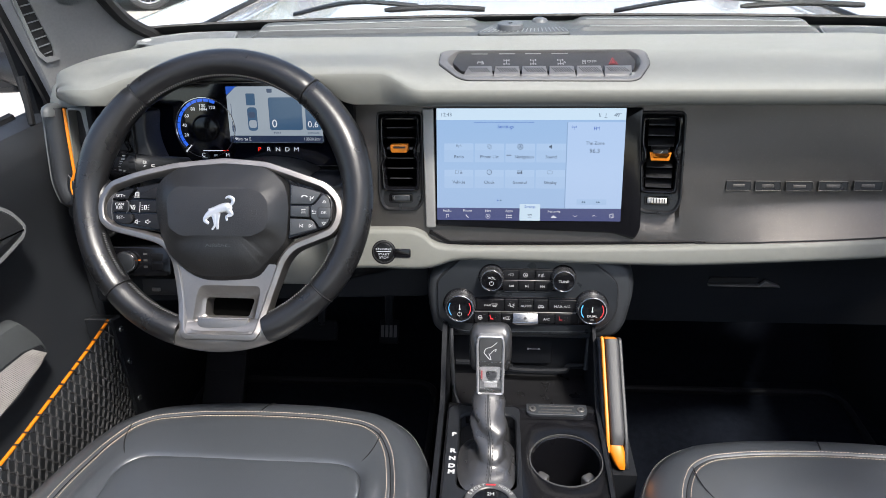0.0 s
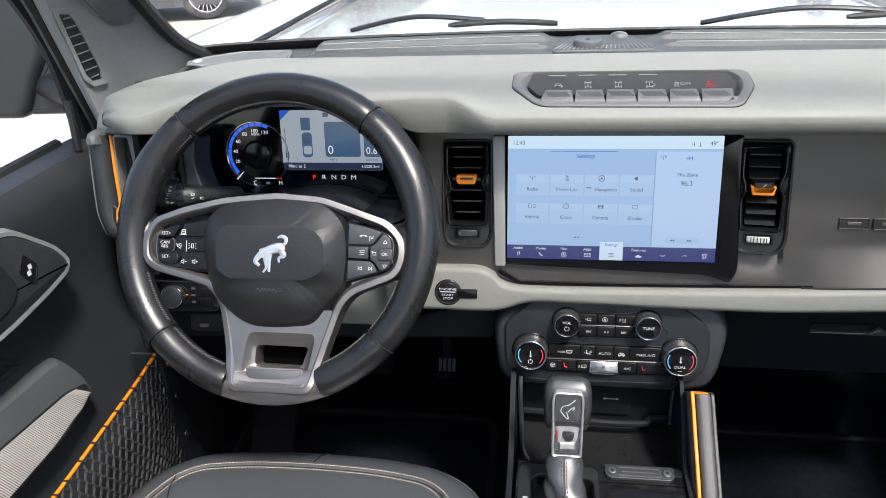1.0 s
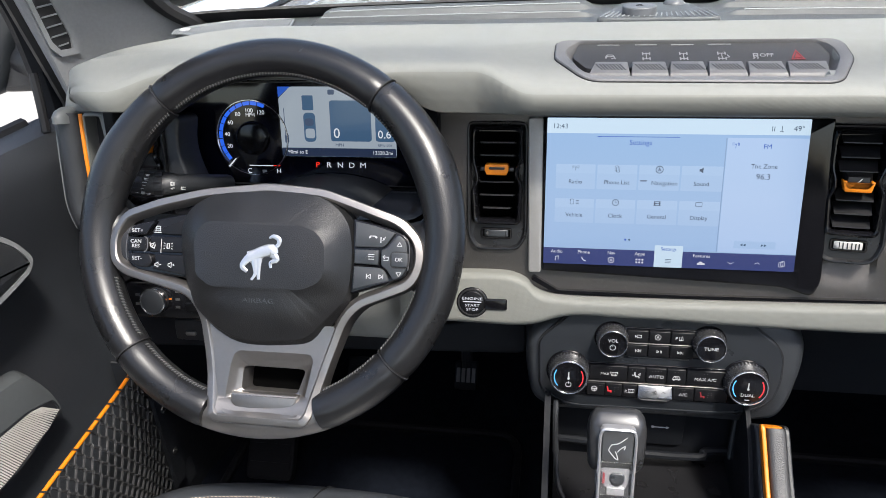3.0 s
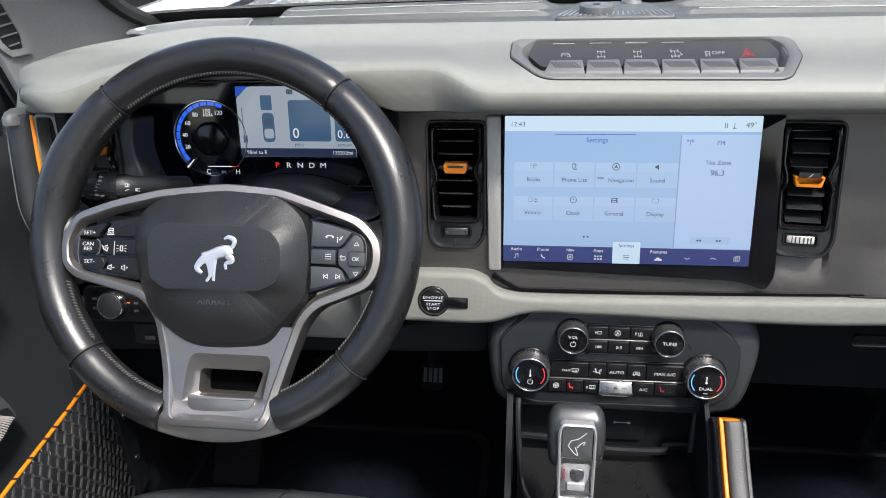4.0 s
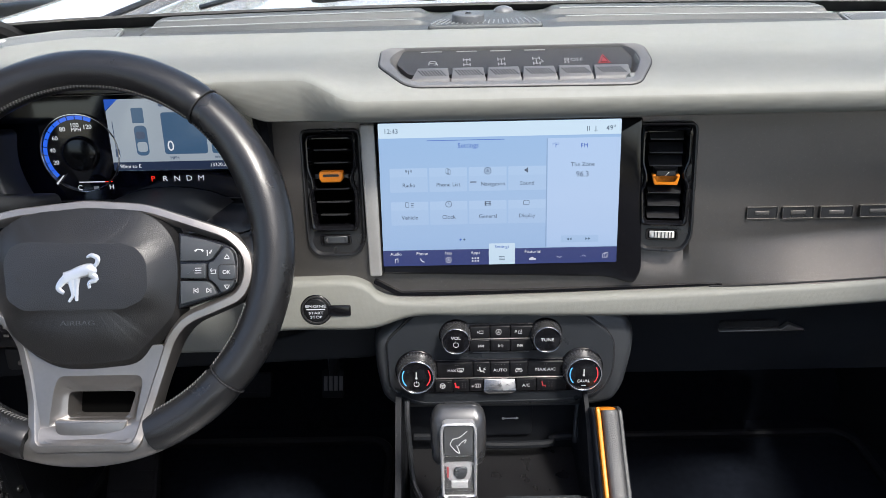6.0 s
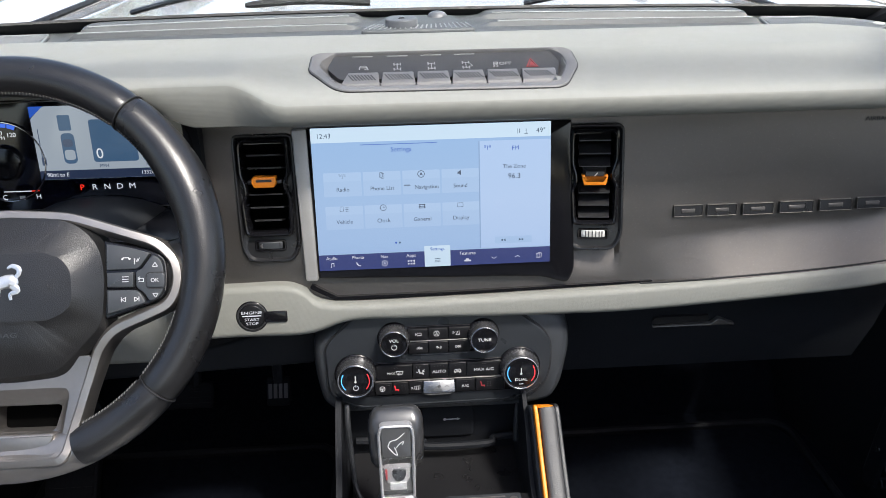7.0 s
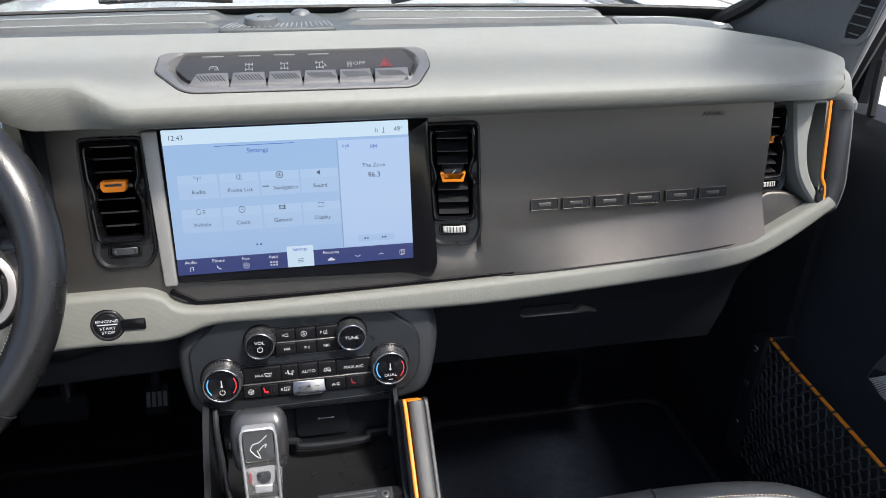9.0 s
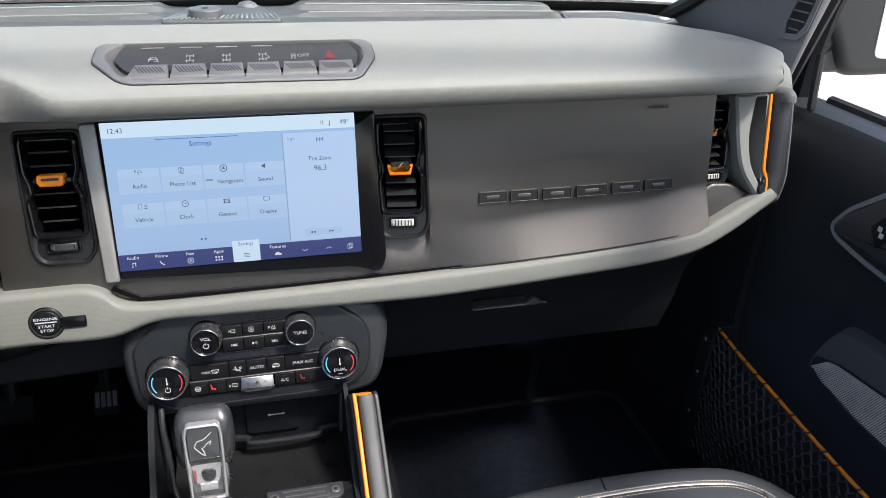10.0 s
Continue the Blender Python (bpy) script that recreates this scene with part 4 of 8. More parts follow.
def air_vent(x0, x1, tab_v, open_tab, side=False):
    """Tall vent: lipped housing, gloss waisted frame, deep throat, blades, orange tab and thumbwheel."""
    c = (x0 + x1) / 2
    mm, n0 = MD, 0.0045
    if side:
        # the outer vents are shorter, sit higher and lie back in the dash ends
        mm = MD @ Matrix.Translation((0, 0.016, 0)) @ Matrix.Diagonal((1, 0.80, 1, 1))
        tab_v, n0 = (tab_v - 0.016) / 0.80, -0.008
    elif open_tab:
        # turned a little towards the driver
        mm = MD @ Matrix.Translation((x0, 0, 0)) @ Matrix.Rotation(radians(-12), 4, "Y") @ Matrix.Translation((-x0, 0, 0))
    root = thing("air_vent", mm @ Vector((c, -0.06, 0)), "black louvred dashboard air vent with an orange slider tab", "air vent", "dashboard air vents")
    w = x1 - x0
    L, R = x0 + 0.0055, x1 - 0.0055
    shape = [(L, 0.0735), (R, 0.0735), (R, 0.0350), (R - 0.0045, 0.0280), (R - 0.0045, 0.0180), (R, 0.0095), (R - 0.001, -0.0350), (L + 0.002, -0.0350), (L, 0.0050), (L + 0.0045, 0.0125), (L + 0.0035, 0.0245), (L, 0.0330)]
    mid = (c, 0.012)
    k = 96
    frame_o = by_angle(turned(rpoly(shape, [0.006, 0.006, 0.004, 0.004, 0.004, 0.004, 0.006, 0.006, 0.004, 0.004, 0.004, 0.004], 4)), k, mid)
    frame_i = by_angle(turned(rpoly([(x + (0.0050 if x < c else -0.0050), v + (0.0055 if v < 0 else -0.0055 if v > 0.06 else 0)) for x, v in shape], 0.004, 4)), k, mid)
    house = by_angle(turned(rpoly([(x0, 0.0775), (x1, 0.0775), (x1 + 0.001, -0.0480), (x1 - 0.008, -0.0645), (x0 + 0.010, -0.0645), (x0 + 0.001, -0.0500)], [0.008, 0.008, 0.010, 0.012, 0.012, 0.010], 4)), k, mid)
    hb = bmesh.new()
    loops(hb, [[(x, v, n0 - 0.030) for x, v in house], [(x, v, n0 + 0.0010) for x, v in house], [(x, v, n0 + 0.0024) for x, v in offset(house, 0.0010)], [(x, v, n0 + 0.0022) for x, v in offset(house, 0.0024)], [(x, v, n0 - 0.0005) for x, v in offset(house, 0.0048)],
               [(x, v, n0 - 0.0010) for x, v in between(frame_o, house, 0.05)], [(x, v, n0 - 0.030) for x, v in frame_i]], mm, cap0=False)
    part("housing", hb, M_VENT, root, "satin black lipped housing")
    fb_ = bmesh.new()
    loops(fb_, [[(x, v, n0 - 0.004) for x, v in frame_o], [(x, v, n0 + 0.0042) for x, v in frame_o], [(x, v, n0 + 0.0062) for x, v in between(frame_o, frame_i, 0.35)], [(x, v, n0 + 0.0058) for x, v in between(frame_o, frame_i, 0.62)], [(x, v, n0 + 0.0015) for x, v in frame_i], [(x, v, n0 - 0.024) for x, v in frame_i]], mm, cap0=False, cap1=False)
    part("frame", fb_, M_GLOSS, root, "gloss black waisted frame", 25)
    vs = (0.0595, 0.0450, 0.0310, 0.0015, -0.0125, -0.0262) if open_tab else (0.0690, 0.0550, 0.0410, 0.0120, -0.0025, -0.0170)
    for i, v in enumerate(vs):
        hw = w / 2 - 0.0135 - (0.0035 if i in (0, 5) and not open_tab else 0.0)
        rise = 0.0085 if open_tab else -0.0030
        sl = bmesh.new()
        prof = [(v + rise, n0 - 0.016, 1.0), (v + rise + 0.0012, n0 - 0.016, 1.0), (v + 0.0012, n0 + 0.0015, 0.94), (v + 0.0006, n0 + 0.0026, 0.92), (v - 0.0004, n0 + 0.0026, 0.92), (v - 0.0006, n0 + 0.0008, 0.94)]
        loops(sl, [[(c + sg * hw * q, a, b) for a, b, q in prof] for sg in (-1, 1)], mm)
        part("slat", sl, M_SLAT, root)
    # black sheet standing in for the shade deep in the vent
    part("throat", slab(offset(frame_i, -0.0004), n0 - 0.0300, n0 - 0.0240, mm), M_VOID, root)
    tc, q = c, 1.0
    if side:
        # only the inner part of the outer vents' tabs shows
        tc, q = (c - 0.011, 0.62) if c > 0 else (c + 0.005, 0.62)
    if open_tab:
        t = rpoly([(tc - 0.0145 * q, tab_v + 0.0050), (tc - 0.0105 * q, tab_v + 0.0052), (tc - 0.0090 * q, tab_v - 0.0010), (tc + 0.0090 * q, tab_v - 0.0010), (tc + 0.0105 * q, tab_v + 0.0052), (tc + 0.0145 * q, tab_v + 0.0050), (tc + 0.0118 * q, tab_v - 0.0058), (tc - 0.0118 * q, tab_v - 0.0058)], 0.001, 2)
        tab = part("slider_tab", slab(t, n0 - 0.004, n0 + 0.0135, mm, 0.0012), M_ORANGE, root, "orange slider tab")
        body = bmesh.new()
        loops(body, [[(tc + sx * 0.0125 * q, tab_v + v_, n) for sx, v_ in ((-1, 0.0), (1, 0.0), (1, 0.0125), (-1, 0.0125))] for n in (n0 - 0.010, n0 + 0.004)] + [[(tc + sx * 0.0095 * q, tab_v + v_, n0 + 0.010) for sx, v_ in ((-1, -0.0005), (1, -0.0005), (1, 0.0090), (-1, 0.0090))]], mm)
        tb = part("tab_body", body, M_VENT, tab, "black tab body")
        # pale slanted bar modelled in place of a glint on the tab body
        part("tab_glint", box(-0.0004, 0.0004, -0.0040, 0.0040, n0 + 0.0098, n0 + 0.0104, mm @ Matrix.Translation((tc + 0.0004, tab_v + 0.0048, 0)) @ Matrix.Rotation(radians(-42), 4, "Z")), M_GRILLE, tb)
    else:
        tab = part("slider_tab", slab(turned(rpoly([(tc - 0.0125, tab_v + 0.0055), (tc + 0.0125, tab_v + 0.0055), (tc + 0.0130, tab_v - 0.0015), (tc + 0.0105, tab_v - 0.0062), (tc - 0.0105, tab_v - 0.0062), (tc - 0.0130, tab_v - 0.0015)], 0.0014, 3)), n0 - 0.004, n0 + 0.0115, mm, 0.0016), M_ORANGE, root, "orange slider tab")
        part("tab_slot", slab(rrect(tc + 0.0005, tab_v + 0.0014, 0.0170, 0.0026, 0.0010), n0 + 0.0110, n0 + 0.0119, mm), M_SOFT, tab)
        for sg in (-1, 1):
            part("tab_pin", box(tc + sg * 0.0155 - 0.0030, tc + sg * 0.0155 + 0.0030, tab_v - 0.0030, tab_v + 0.0012, n0 - 0.006, n0 + 0.004, mm, edge=0.0008), M_VENT, tab)
    # thumbwheel: a drum on an upright axle behind its slot
    wv = -0.0455
    slot = rrect(c, wv, 0.0345, 0.0125, 0.0030, 4)
    part("thumbwheel_bezel", ring(slot, offset(slot, 0.0022), n0 - 0.004, n0 + 0.0014, mm, 0.0005), M_GLOSS, root)
    # slot floor painted black in place of shade
    part("thumbwheel_slot", slab(offset(slot, 0.0020), n0 - 0.004, n0 + 0.0001, mm), M_VOID, root)
    drum = bmesh.new()
    arc_ = [(c + 0.0135 * math.sin(radians(a)), n0 - 0.0005 + 0.0030 * math.cos(radians(a))) for a in range(-90, 91, 12)]
    loops(drum, [[(x, wv + dv, n) for dv in (-0.0040, -0.0032, 0.0032, 0.0040) for n in (n_ - (0.0006 if abs(dv) > 0.0035 else 0.0),)] for x, n_ in arc_], mm)
    tw = part("thumbwheel", drum, M_KEYGREY if not open_tab else M_GRILLE, root, "ribbed grey thumbwheel")
    for i in range(6 if open_tab else 2):
        a = radians(-38 + i * 17) if open_tab else radians(-50 + 100 * i)
        x, n = c + 0.0135 * math.sin(a), n0 - 0.0005 + 0.0030 * math.cos(a)
        part("rib", box(x - 0.0006, x + 0.0006, wv - 0.0034, wv + 0.0034, n - 0.002, n + 0.0004, mm), M_VENT, tw)
    part("pointer", slab([(c - 0.0118, wv), (c - 0.0088, wv - 0.0028), (c - 0.0088, wv + 0.0028)], n0 + 0.0005, n0 + 0.0026, mm), M_WHITE if open_tab else M_DIMMET, tw)


air_vent(-0.2175, -0.1515, 0.0270, False)
air_vent(0.1480, 0.2110, 0.0175, True)
air_vent(0.563, 0.613, 0.038, True, side=True)
air_vent(-0.634, -0.580, 0.041, True, side=True)


M_STRIP = material("satin_strip", (0.30, 0.295, 0.285), 0.4, metal=0.4, vary=0.05, scale=30)


def touchscreen():
    root = thing("touchscreen", MD @ Vector((0, -0.10, 0)), "large lit pale-blue touchscreen showing a settings menu", "screen")
    part("left_cheek", slab(rpoly([(-0.152, 0.082), (-0.136, 0.082), (-0.134, -0.088), (-0.148, -0.088)], 0.003, 2)[::-1], -0.01, 0.0105, MD, 0.002), M_STRIP, root, "satin grey metal side strip")
    sur = rpoly([(-0.1365, 0.0825), (0.152, 0.0825), (0.158, -0.088), (0.150, -0.1035), (0.120, -0.094), (-0.134, -0.0855)], [0.001, 0.002, 0.008, 0.006, 0.01, 0.003], 3)[::-1]
    part("surround", slab(sur, -0.02, 0.0095, MD, 0.003), M_GLOSS, root, "gloss black surround")
    part("display", slab(rrect(-0.0015, 0.0029, 0.2605, 0.1582, 0.0012, 2), 0.0, 0.0105, MD), G_SCREEN, root, "lit pale blue display")

    def el(outline, mat, lift, name="panel"):
        return part(name, slab(outline, 0.0104, 0.0105 + lift, MD), mat, root)

    def r(u0, v0, u1, v1):
        # fractions of the display, v from the top
        return rrect(-0.1318 + 0.2605 * (u0 + u1) / 2, 0.0820 - 0.1582 * (v0 + v1) / 2, 0.2605 * (u1 - u0), 0.1582 * (v1 - v0), 0.0006, 1)

    def w(s, size, u, v, mat=G_INK, align="CENTER"):
        text("wording", s, size, -0.1318 + 0.2605 * u, 0.0820 - 0.1582 * v, 0.0109, MD, mat, root, align, 0.00004)

    el(r(0, 0, 1, 0.10), G_LIGHT, 0.00012, "status_bar")
    el(r(0.70, 0.12, 1.0, 0.880), G_SIDE, 0.00012, "side_panel")
    el(r(0.694, 0.12, 0.698, 0.880), G_SHADE, 0.0002, "divider")
    for i, (u, s1) in enumerate(((0.12, "Radio"), (0.285, "Phone List"), (0.45, "Navigation"), (0.615, "Sound"))):
        el(r(u - 0.079, 0.306, u + 0.079, 0.472), G_TILE, 0.00015, "tile")
        w(s1, 0.0062, u if i != 2 else u + 0.022, 0.424)
    el(r(0.376, 0.404, 0.404, 0.414), G_SHADE2, 0.0003, "wording_bar")
    for u, s1 in ((0.12, "Vehicle"), (0.285, "Clock"), (0.45, "General"), (0.615, "Display")):
        el(r(u - 0.079, 0.540, u + 0.079, 0.705), G_TILE, 0.00015, "tile")
        w(s1, 0.0062, u, 0.652)
    for u in (0.12, 0.285, 0.45, 0.615):
        for v in (0.306, 0.540):
            el(r(u - 0.078, v, u + 0.078, v + 0.060), G_TILETOP, 0.0002, "tile_top")
    w("12:43", 0.0072, 0.022, 0.055, align="LEFT")
    w("49°", 0.0076, 0.978, 0.06, align="RIGHT")
    w("Settings", 0.0073, 0.37, 0.158, G_BLUEINK)
    el(r(0.20, 0.118, 0.52, 0.122), G_BLUEINK, 0.0002, "rule")
    w("FM", 0.0066, 0.85, 0.175, G_BLUEINK)
    w("The Zone", 0.0064, 0.845, 0.302)
    w("96.3", 0.0084, 0.845, 0.37)
    for u in (0.80, 0.88):
        el(r(u - 0.04, 0.80, u + 0.04, 0.85), G_TILE, 0.00015, "skip_key")
    # small drawn symbols
    def px(u, v):
        return (-0.1318 + 0.2605 * u, 0.0820 - 0.1582 * v)

    def ring_icon(u, v, rad, mat=G_INK):
        x, y = px(u, v)
        part("icon", ring(circle(x, y, rad, 20), circle(x, y, rad * 0.82, 20), 0.0105, 0.0109, MD), mat, root)

    def rect_icon(u, v, w_, h_, mat=G_INK, fill=False):
        x, y = px(u, v)
        o = rrect(x, y, w_, h_, 0.0008, 2)
        part("icon", slab(o, 0.0105, 0.0109, MD) if fill else ring(o, offset(o, 0.0004), 0.0105, 0.0109, MD), mat, root)

    def poly_icon(pts, u, v, mat=G_INK):
        x, y = px(u, v)
        part("icon", slab([(x + a * 0.001, y + b * 0.001) for a, b in pts], 0.0105, 0.0109, MD), mat, root)
    for u, v in ((0.12, 0.330), (0.732, 0.165)):
        mt = G_INK if u < 0.5 else G_BLUEINK
        poly_icon([(-0.25, -3), (0.25, -3), (0.25, 1.2), (-0.25, 1.2)], u, v, mt)
        ring_icon(u, v - 0.006, 0.0011, mt)
        for sx in (-1, 1):
            for q in (1.9, 3.0):
                poly_icon([(sx * q, -0.6), (sx * (q + 0.4), -0.6), (sx * (q + 0.4), 2.4), (sx * q, 2.4)], u, v, mt)
    rect_icon(0.282, 0.330, 0.0036, 0.0058)
    rect_icon(0.288, 0.337, 0.0036, 0.0058)
    ring_icon(0.45, 0.333, 0.0040)
    poly_icon([(-1.9, -1.8), (0, -0.8), (1.9, -1.8), (0, 2.6)], 0.45, 0.333)
    poly_icon([(-2.2, -1.2), (-0.8, -1.2), (1.6, -3), (1.6, 3), (-0.8, 1.2), (-2.2, 1.2)], 0.612, 0.333)
    rect_icon(0.11, 0.560, 0.004, 0.0058)
    for q in (-0.012, 0, 0.012):
        rect_icon(0.132, 0.563 + q, 0.0034, 0.0006, fill=True)
        rect_icon(0.45, 0.560 + q, 0.0075, 0.0007, fill=True)
    for u in (0.44, 0.459):
        rect_icon(u, 0.560, 0.0009, 0.0052, fill=True)
    ring_icon(0.285, 0.560, 0.0036)
    poly_icon([(-0.2, -0.2), (1.8, -0.2), (1.8, 0.2), (0.2, 0.2), (0.2, 2.4), (-0.2, 2.4)], 0.285, 0.560)
    rect_icon(0.612, 0.560, 0.0068, 0.0048)
    for u, mt in ((0.333, G_BLUEINK), (0.349, G_SLATE)):
        x, y = px(u, 0.815)
        part("page_dot", slab(circle(x, y, 0.0011, 14), 0.0105, 0.0109, MD), mt, root)
    for u in (0.795, 0.875):
        for q in (-1, 1):
            poly_icon([(q * 1.5 - 1.3, 0), (q * 1.5 + 1.3, -1.4), (q * 1.5 + 1.3, 1.4)] if u < 0.85 else [(q * 1.5 + 1.3, 0), (q * 1.5 - 1.3, 1.4), (q * 1.5 - 1.3, -1.4)], u, 0.826, G_SLATE)
    for u in (0.86, 0.895):
        rect_icon(u, 0.06, 0.0006, 0.0052, fill=True)
    rect_icon(0.868, 0.06, 0.0006, 0.0052, fill=True)
    rect_icon(0.895, 0.078, 0.0040, 0.0006, fill=True)
    # bottom bar
    el(r(0, 0.886, 1, 1), G_NAVY, 0.00015, "task_bar")
    el(r(0.453, 0.848, 0.565, 1), G_LIGHT, 0.0003, "active_tab")
    for u, s1 in ((0.055, "Audio"), (0.167, "Phone"), (0.28, "Nav"), (0.395, "Apps"), (0.64, "Features")):
        w(s1, 0.0052, u, 0.912, G_WHITE)
    w("Settings", 0.0052, 0.509, 0.872, G_BLUEINK)
    poly_icon([(-1.9, -2.4), (-0.8, -2.6), (-0.8, 1.6), (1.6, 2.1), (1.6, -1.6), (2.2, -1.6), (2.2, 3.0), (-1.3, 2.2), (-1.3, -1.6), (-1.9, -1.6)], 0.055, 0.962, G_WHITE)
    poly_icon([(-2.4, 2.2), (-1.4, 2.6), (-0.9, 0.8), (0.8, -0.9), (2.6, -1.4), (2.2, -2.4), (0.2, -1.8), (-1.8, 0.2)], 0.167, 0.962, G_WHITE)
    ring_icon(0.28, 0.962, 0.0034, G_WHITE)
    poly_icon([(-1.5, -1.4), (0, -0.6), (1.5, -1.4), (0, 2.2)], 0.28, 0.962, G_WHITE)
    for a in (-0.012, 0, 0.012):
        for b in (-0.010, 0.010):
            rect_icon(0.395 + a, 0.962 + b, 0.0020, 0.0020, G_WHITE, True)
    for q in (-0.012, 0, 0.012):
        rect_icon(0.509, 0.955 + q, 0.0064, 0.0006, G_INK, True)
    poly_icon([(-3.8, -1.4), (3.8, -1.4), (3.8, 0.2), (1.8, 0.6), (0.8, 2), (-1.6, 2), (-2.6, 0.6), (-3.8, 0.2)], 0.64, 0.964, G_WHITE)
    for u, q in ((0.755, -1), (0.858, 1)):
        poly_icon([(-3, -0.9 * q), (0, 0.9 * q), (3, -0.9 * q), (3, -0.3 * q), (0, 1.5 * q), (-3, -0.3 * q)], u, 0.952, G_WHITE)
    rect_icon(0.948, 0.952, 0.0044, 0.0056, G_WHITE)
    rect_icon(0.955, 0.947, 0.0044, 0.0056, G_WHITE)


touchscreen()


M_BACKP = material("backplate_grey", (0.028, 0.028, 0.029), 0.5, vary=0.1, scale=40, bump=0.2, bscale=1800)


def switch_bank():
    """Row of six toggles in a recess let into the top of the pad."""
    m = plane_at((0.0, -0.0112, 0.8395), 76.5)
    root = thing("switch_bank", (0, 0, 0.84), "dark grey recessed bank of six toggle switches", "switch panel")
    rr_ = [0.006, 0.006, 0.006, 0.008, 0.008, 0.008, 0.008, 0.008, 0.010, 0.008]
    o = turned(rpoly([(-0.1265, 0.0163), (-0.1255, 0.0500), (-0.1180, 0.0560), (0.1440, 0.0555), (0.1515, 0.0480), (0.1525, 0.0140), (0.1335, -0.0268), (0.1240, -0.0330), (-0.0880, -0.0300), (-0.1000, -0.0225)], rr_, 4))
    i1 = turned(rpoly([(-0.1160, 0.0270), (-0.1130, 0.0400), (-0.1030, 0.0540), (0.1310, 0.0535), (0.1400, 0.0400), (0.1410, 0.0180), (0.1270, -0.0180), (0.1180, -0.0215), (-0.0860, -0.0195), (-0.0990, -0.0110)], rr_, 4))
    i2 = turned(rpoly([(-0.1060, 0.0270), (-0.1050, 0.0400), (-0.0990, 0.0540), (0.1270, 0.0535), (0.1345, 0.0400), (0.1345, 0.0180), (0.1240, -0.0130), (0.1150, -0.0150), (-0.0850, -0.0130), (-0.0930, -0.0060)], rr_, 4))
    bm = bmesh.new()
    loops(bm, [[(x, y, -0.012) for x, y in o], [(x, y, 0.0014) for x, y in o], [(x, y, 0.0024) for x, y in offset(o, 0.0010)], [(x, y, 0.0022) for x, y in between(o, i1, 0.80)], [(x, y, 0.0010) for x, y in between(o, i1, 0.96)], [(x, y, -0.0010) for x, y in i1], [(x, y, -0.0110) for x, y in i2]], m)
    part("bezel", bm, M_SWITCH, root, "grey bevelled bezel")
    part("pad_gap", ring(offset(o, -0.0009), offset(o, 0.0003), -0.010, 0.0010, m), M_RUBBER, root)
    back = turned(rpoly([(-0.1020, 0.0536), (0.1290, 0.0531), (0.1370, 0.0330), (0.1310, 0.0100), (-0.0950, 0.0100), (-0.1090, 0.0300)], 0.004, 3))
    slope = 0.13

    def bn(y):
        return -0.0066 + slope * (y - 0.010)
    bp = bmesh.new()
    loops(bp, [[(x, y, -0.0115) for x, y in back], [(x, y, bn(y)) for x, y in back]], m)
    part("backplate", bp, M_BACKP, root, "black marked backplate")
    MS = m @ Matrix.Translation((0, 0.010, -0.0066)) @ Matrix.Rotation(math.atan(slope), 4, "X")
    edges = [-0.0960, -0.0532, -0.0172, 0.0186, 0.0546, 0.0904, 0.1310]
    for k, (a, b) in enumerate(zip(edges, edges[1:])):
        key = bmesh.new()
        ra, rb = a + (0.0095 if k == 0 else 0.0022), b - (0.0030 if k == 5 else 0.0022)
        fa, fb_ = a + (0.0030 if k == 0 else 0.0004), b - (0.0040 if k == 5 else 0.0004)
        loops(key, [[(ra, 0.0125, -0.0100), (rb, 0.0125, -0.0100), (fb_, -0.0160, -0.0100), (fa, -0.0160, -0.0100)],
                    [(ra, 0.0125, -0.0012), (rb, 0.0125, -0.0012), (fb_, -0.0150, -0.0058), (fa, -0.0150, -0.0058)],
                    [(ra + 0.0006, 0.0118, -0.0002), (rb - 0.0006, 0.0118, -0.0002), (fb_ - 0.0004, -0.0108, -0.0014), (fa + 0.0004, -0.0108, -0.0014)],
                    [(ra + 0.0016, 0.0108, 0.0002), (rb - 0.0016, 0.0108, 0.0002), (fb_ - 0.0014, -0.0094, -0.0006), (fa + 0.0014, -0.0094, -0.0006)]], m)
        key_ob = part("toggle", key, M_SWITCH, root)
        gm = m @ Matrix.Translation((0, 0.0007, -0.0002)) @ Matrix.Rotation(math.atan(0.04), 4, "X")
        x = (-0.0725, -0.0352, 0.0007, 0.0366, 0.0725, 0.1085)[k]
        for j in range(8):
            g = x - 0.0140 + j * 0.0032
            lo_, hi_ = -0.0052, 0.0056
            part("groove", slab([(g, hi_), (g + 0.0015, hi_), (g + 0.0068, lo_), (g + 0.0053, lo_)][::-1], -0.0008, 0.00022, gm), M_BACKP, key_ob)
        if k < 4:
            part("indicator", box(x - 0.0110, x + 0.0110, 0.0400, 0.0409, -0.001, 0.0006, MS), M_PRINT, root)
        xs_ = (-0.0713, -0.0357, 0.0003, 0.0367, 0.0733, 0.1065)[k]
        mt = M_DIMRED if k == 5 else M_PRINT
        cy = 0.0205
        if k == 5:
            part("symbol", ring([(xs_, cy + 0.0100), (xs_ - 0.0066, cy - 0.0065), (xs_ + 0.0066, cy - 0.0065)], [(xs_, cy + 0.0070), (xs_ - 0.0046, cy - 0.0052), (xs_ + 0.0046, cy - 0.0052)], -0.001, 0.0005, MS), mt, root)
            part("symbol", slab([(xs_, cy + 0.0045), (xs_ - 0.0030, cy - 0.0038), (xs_ + 0.0030, cy - 0.0038)], -0.001, 0.0005, MS), mt, root)
        elif k == 4:
            text("symbol", "OFF", 0.0076, xs_ + 0.0052, cy + 0.0006, 0.0003, MS, mt, root)
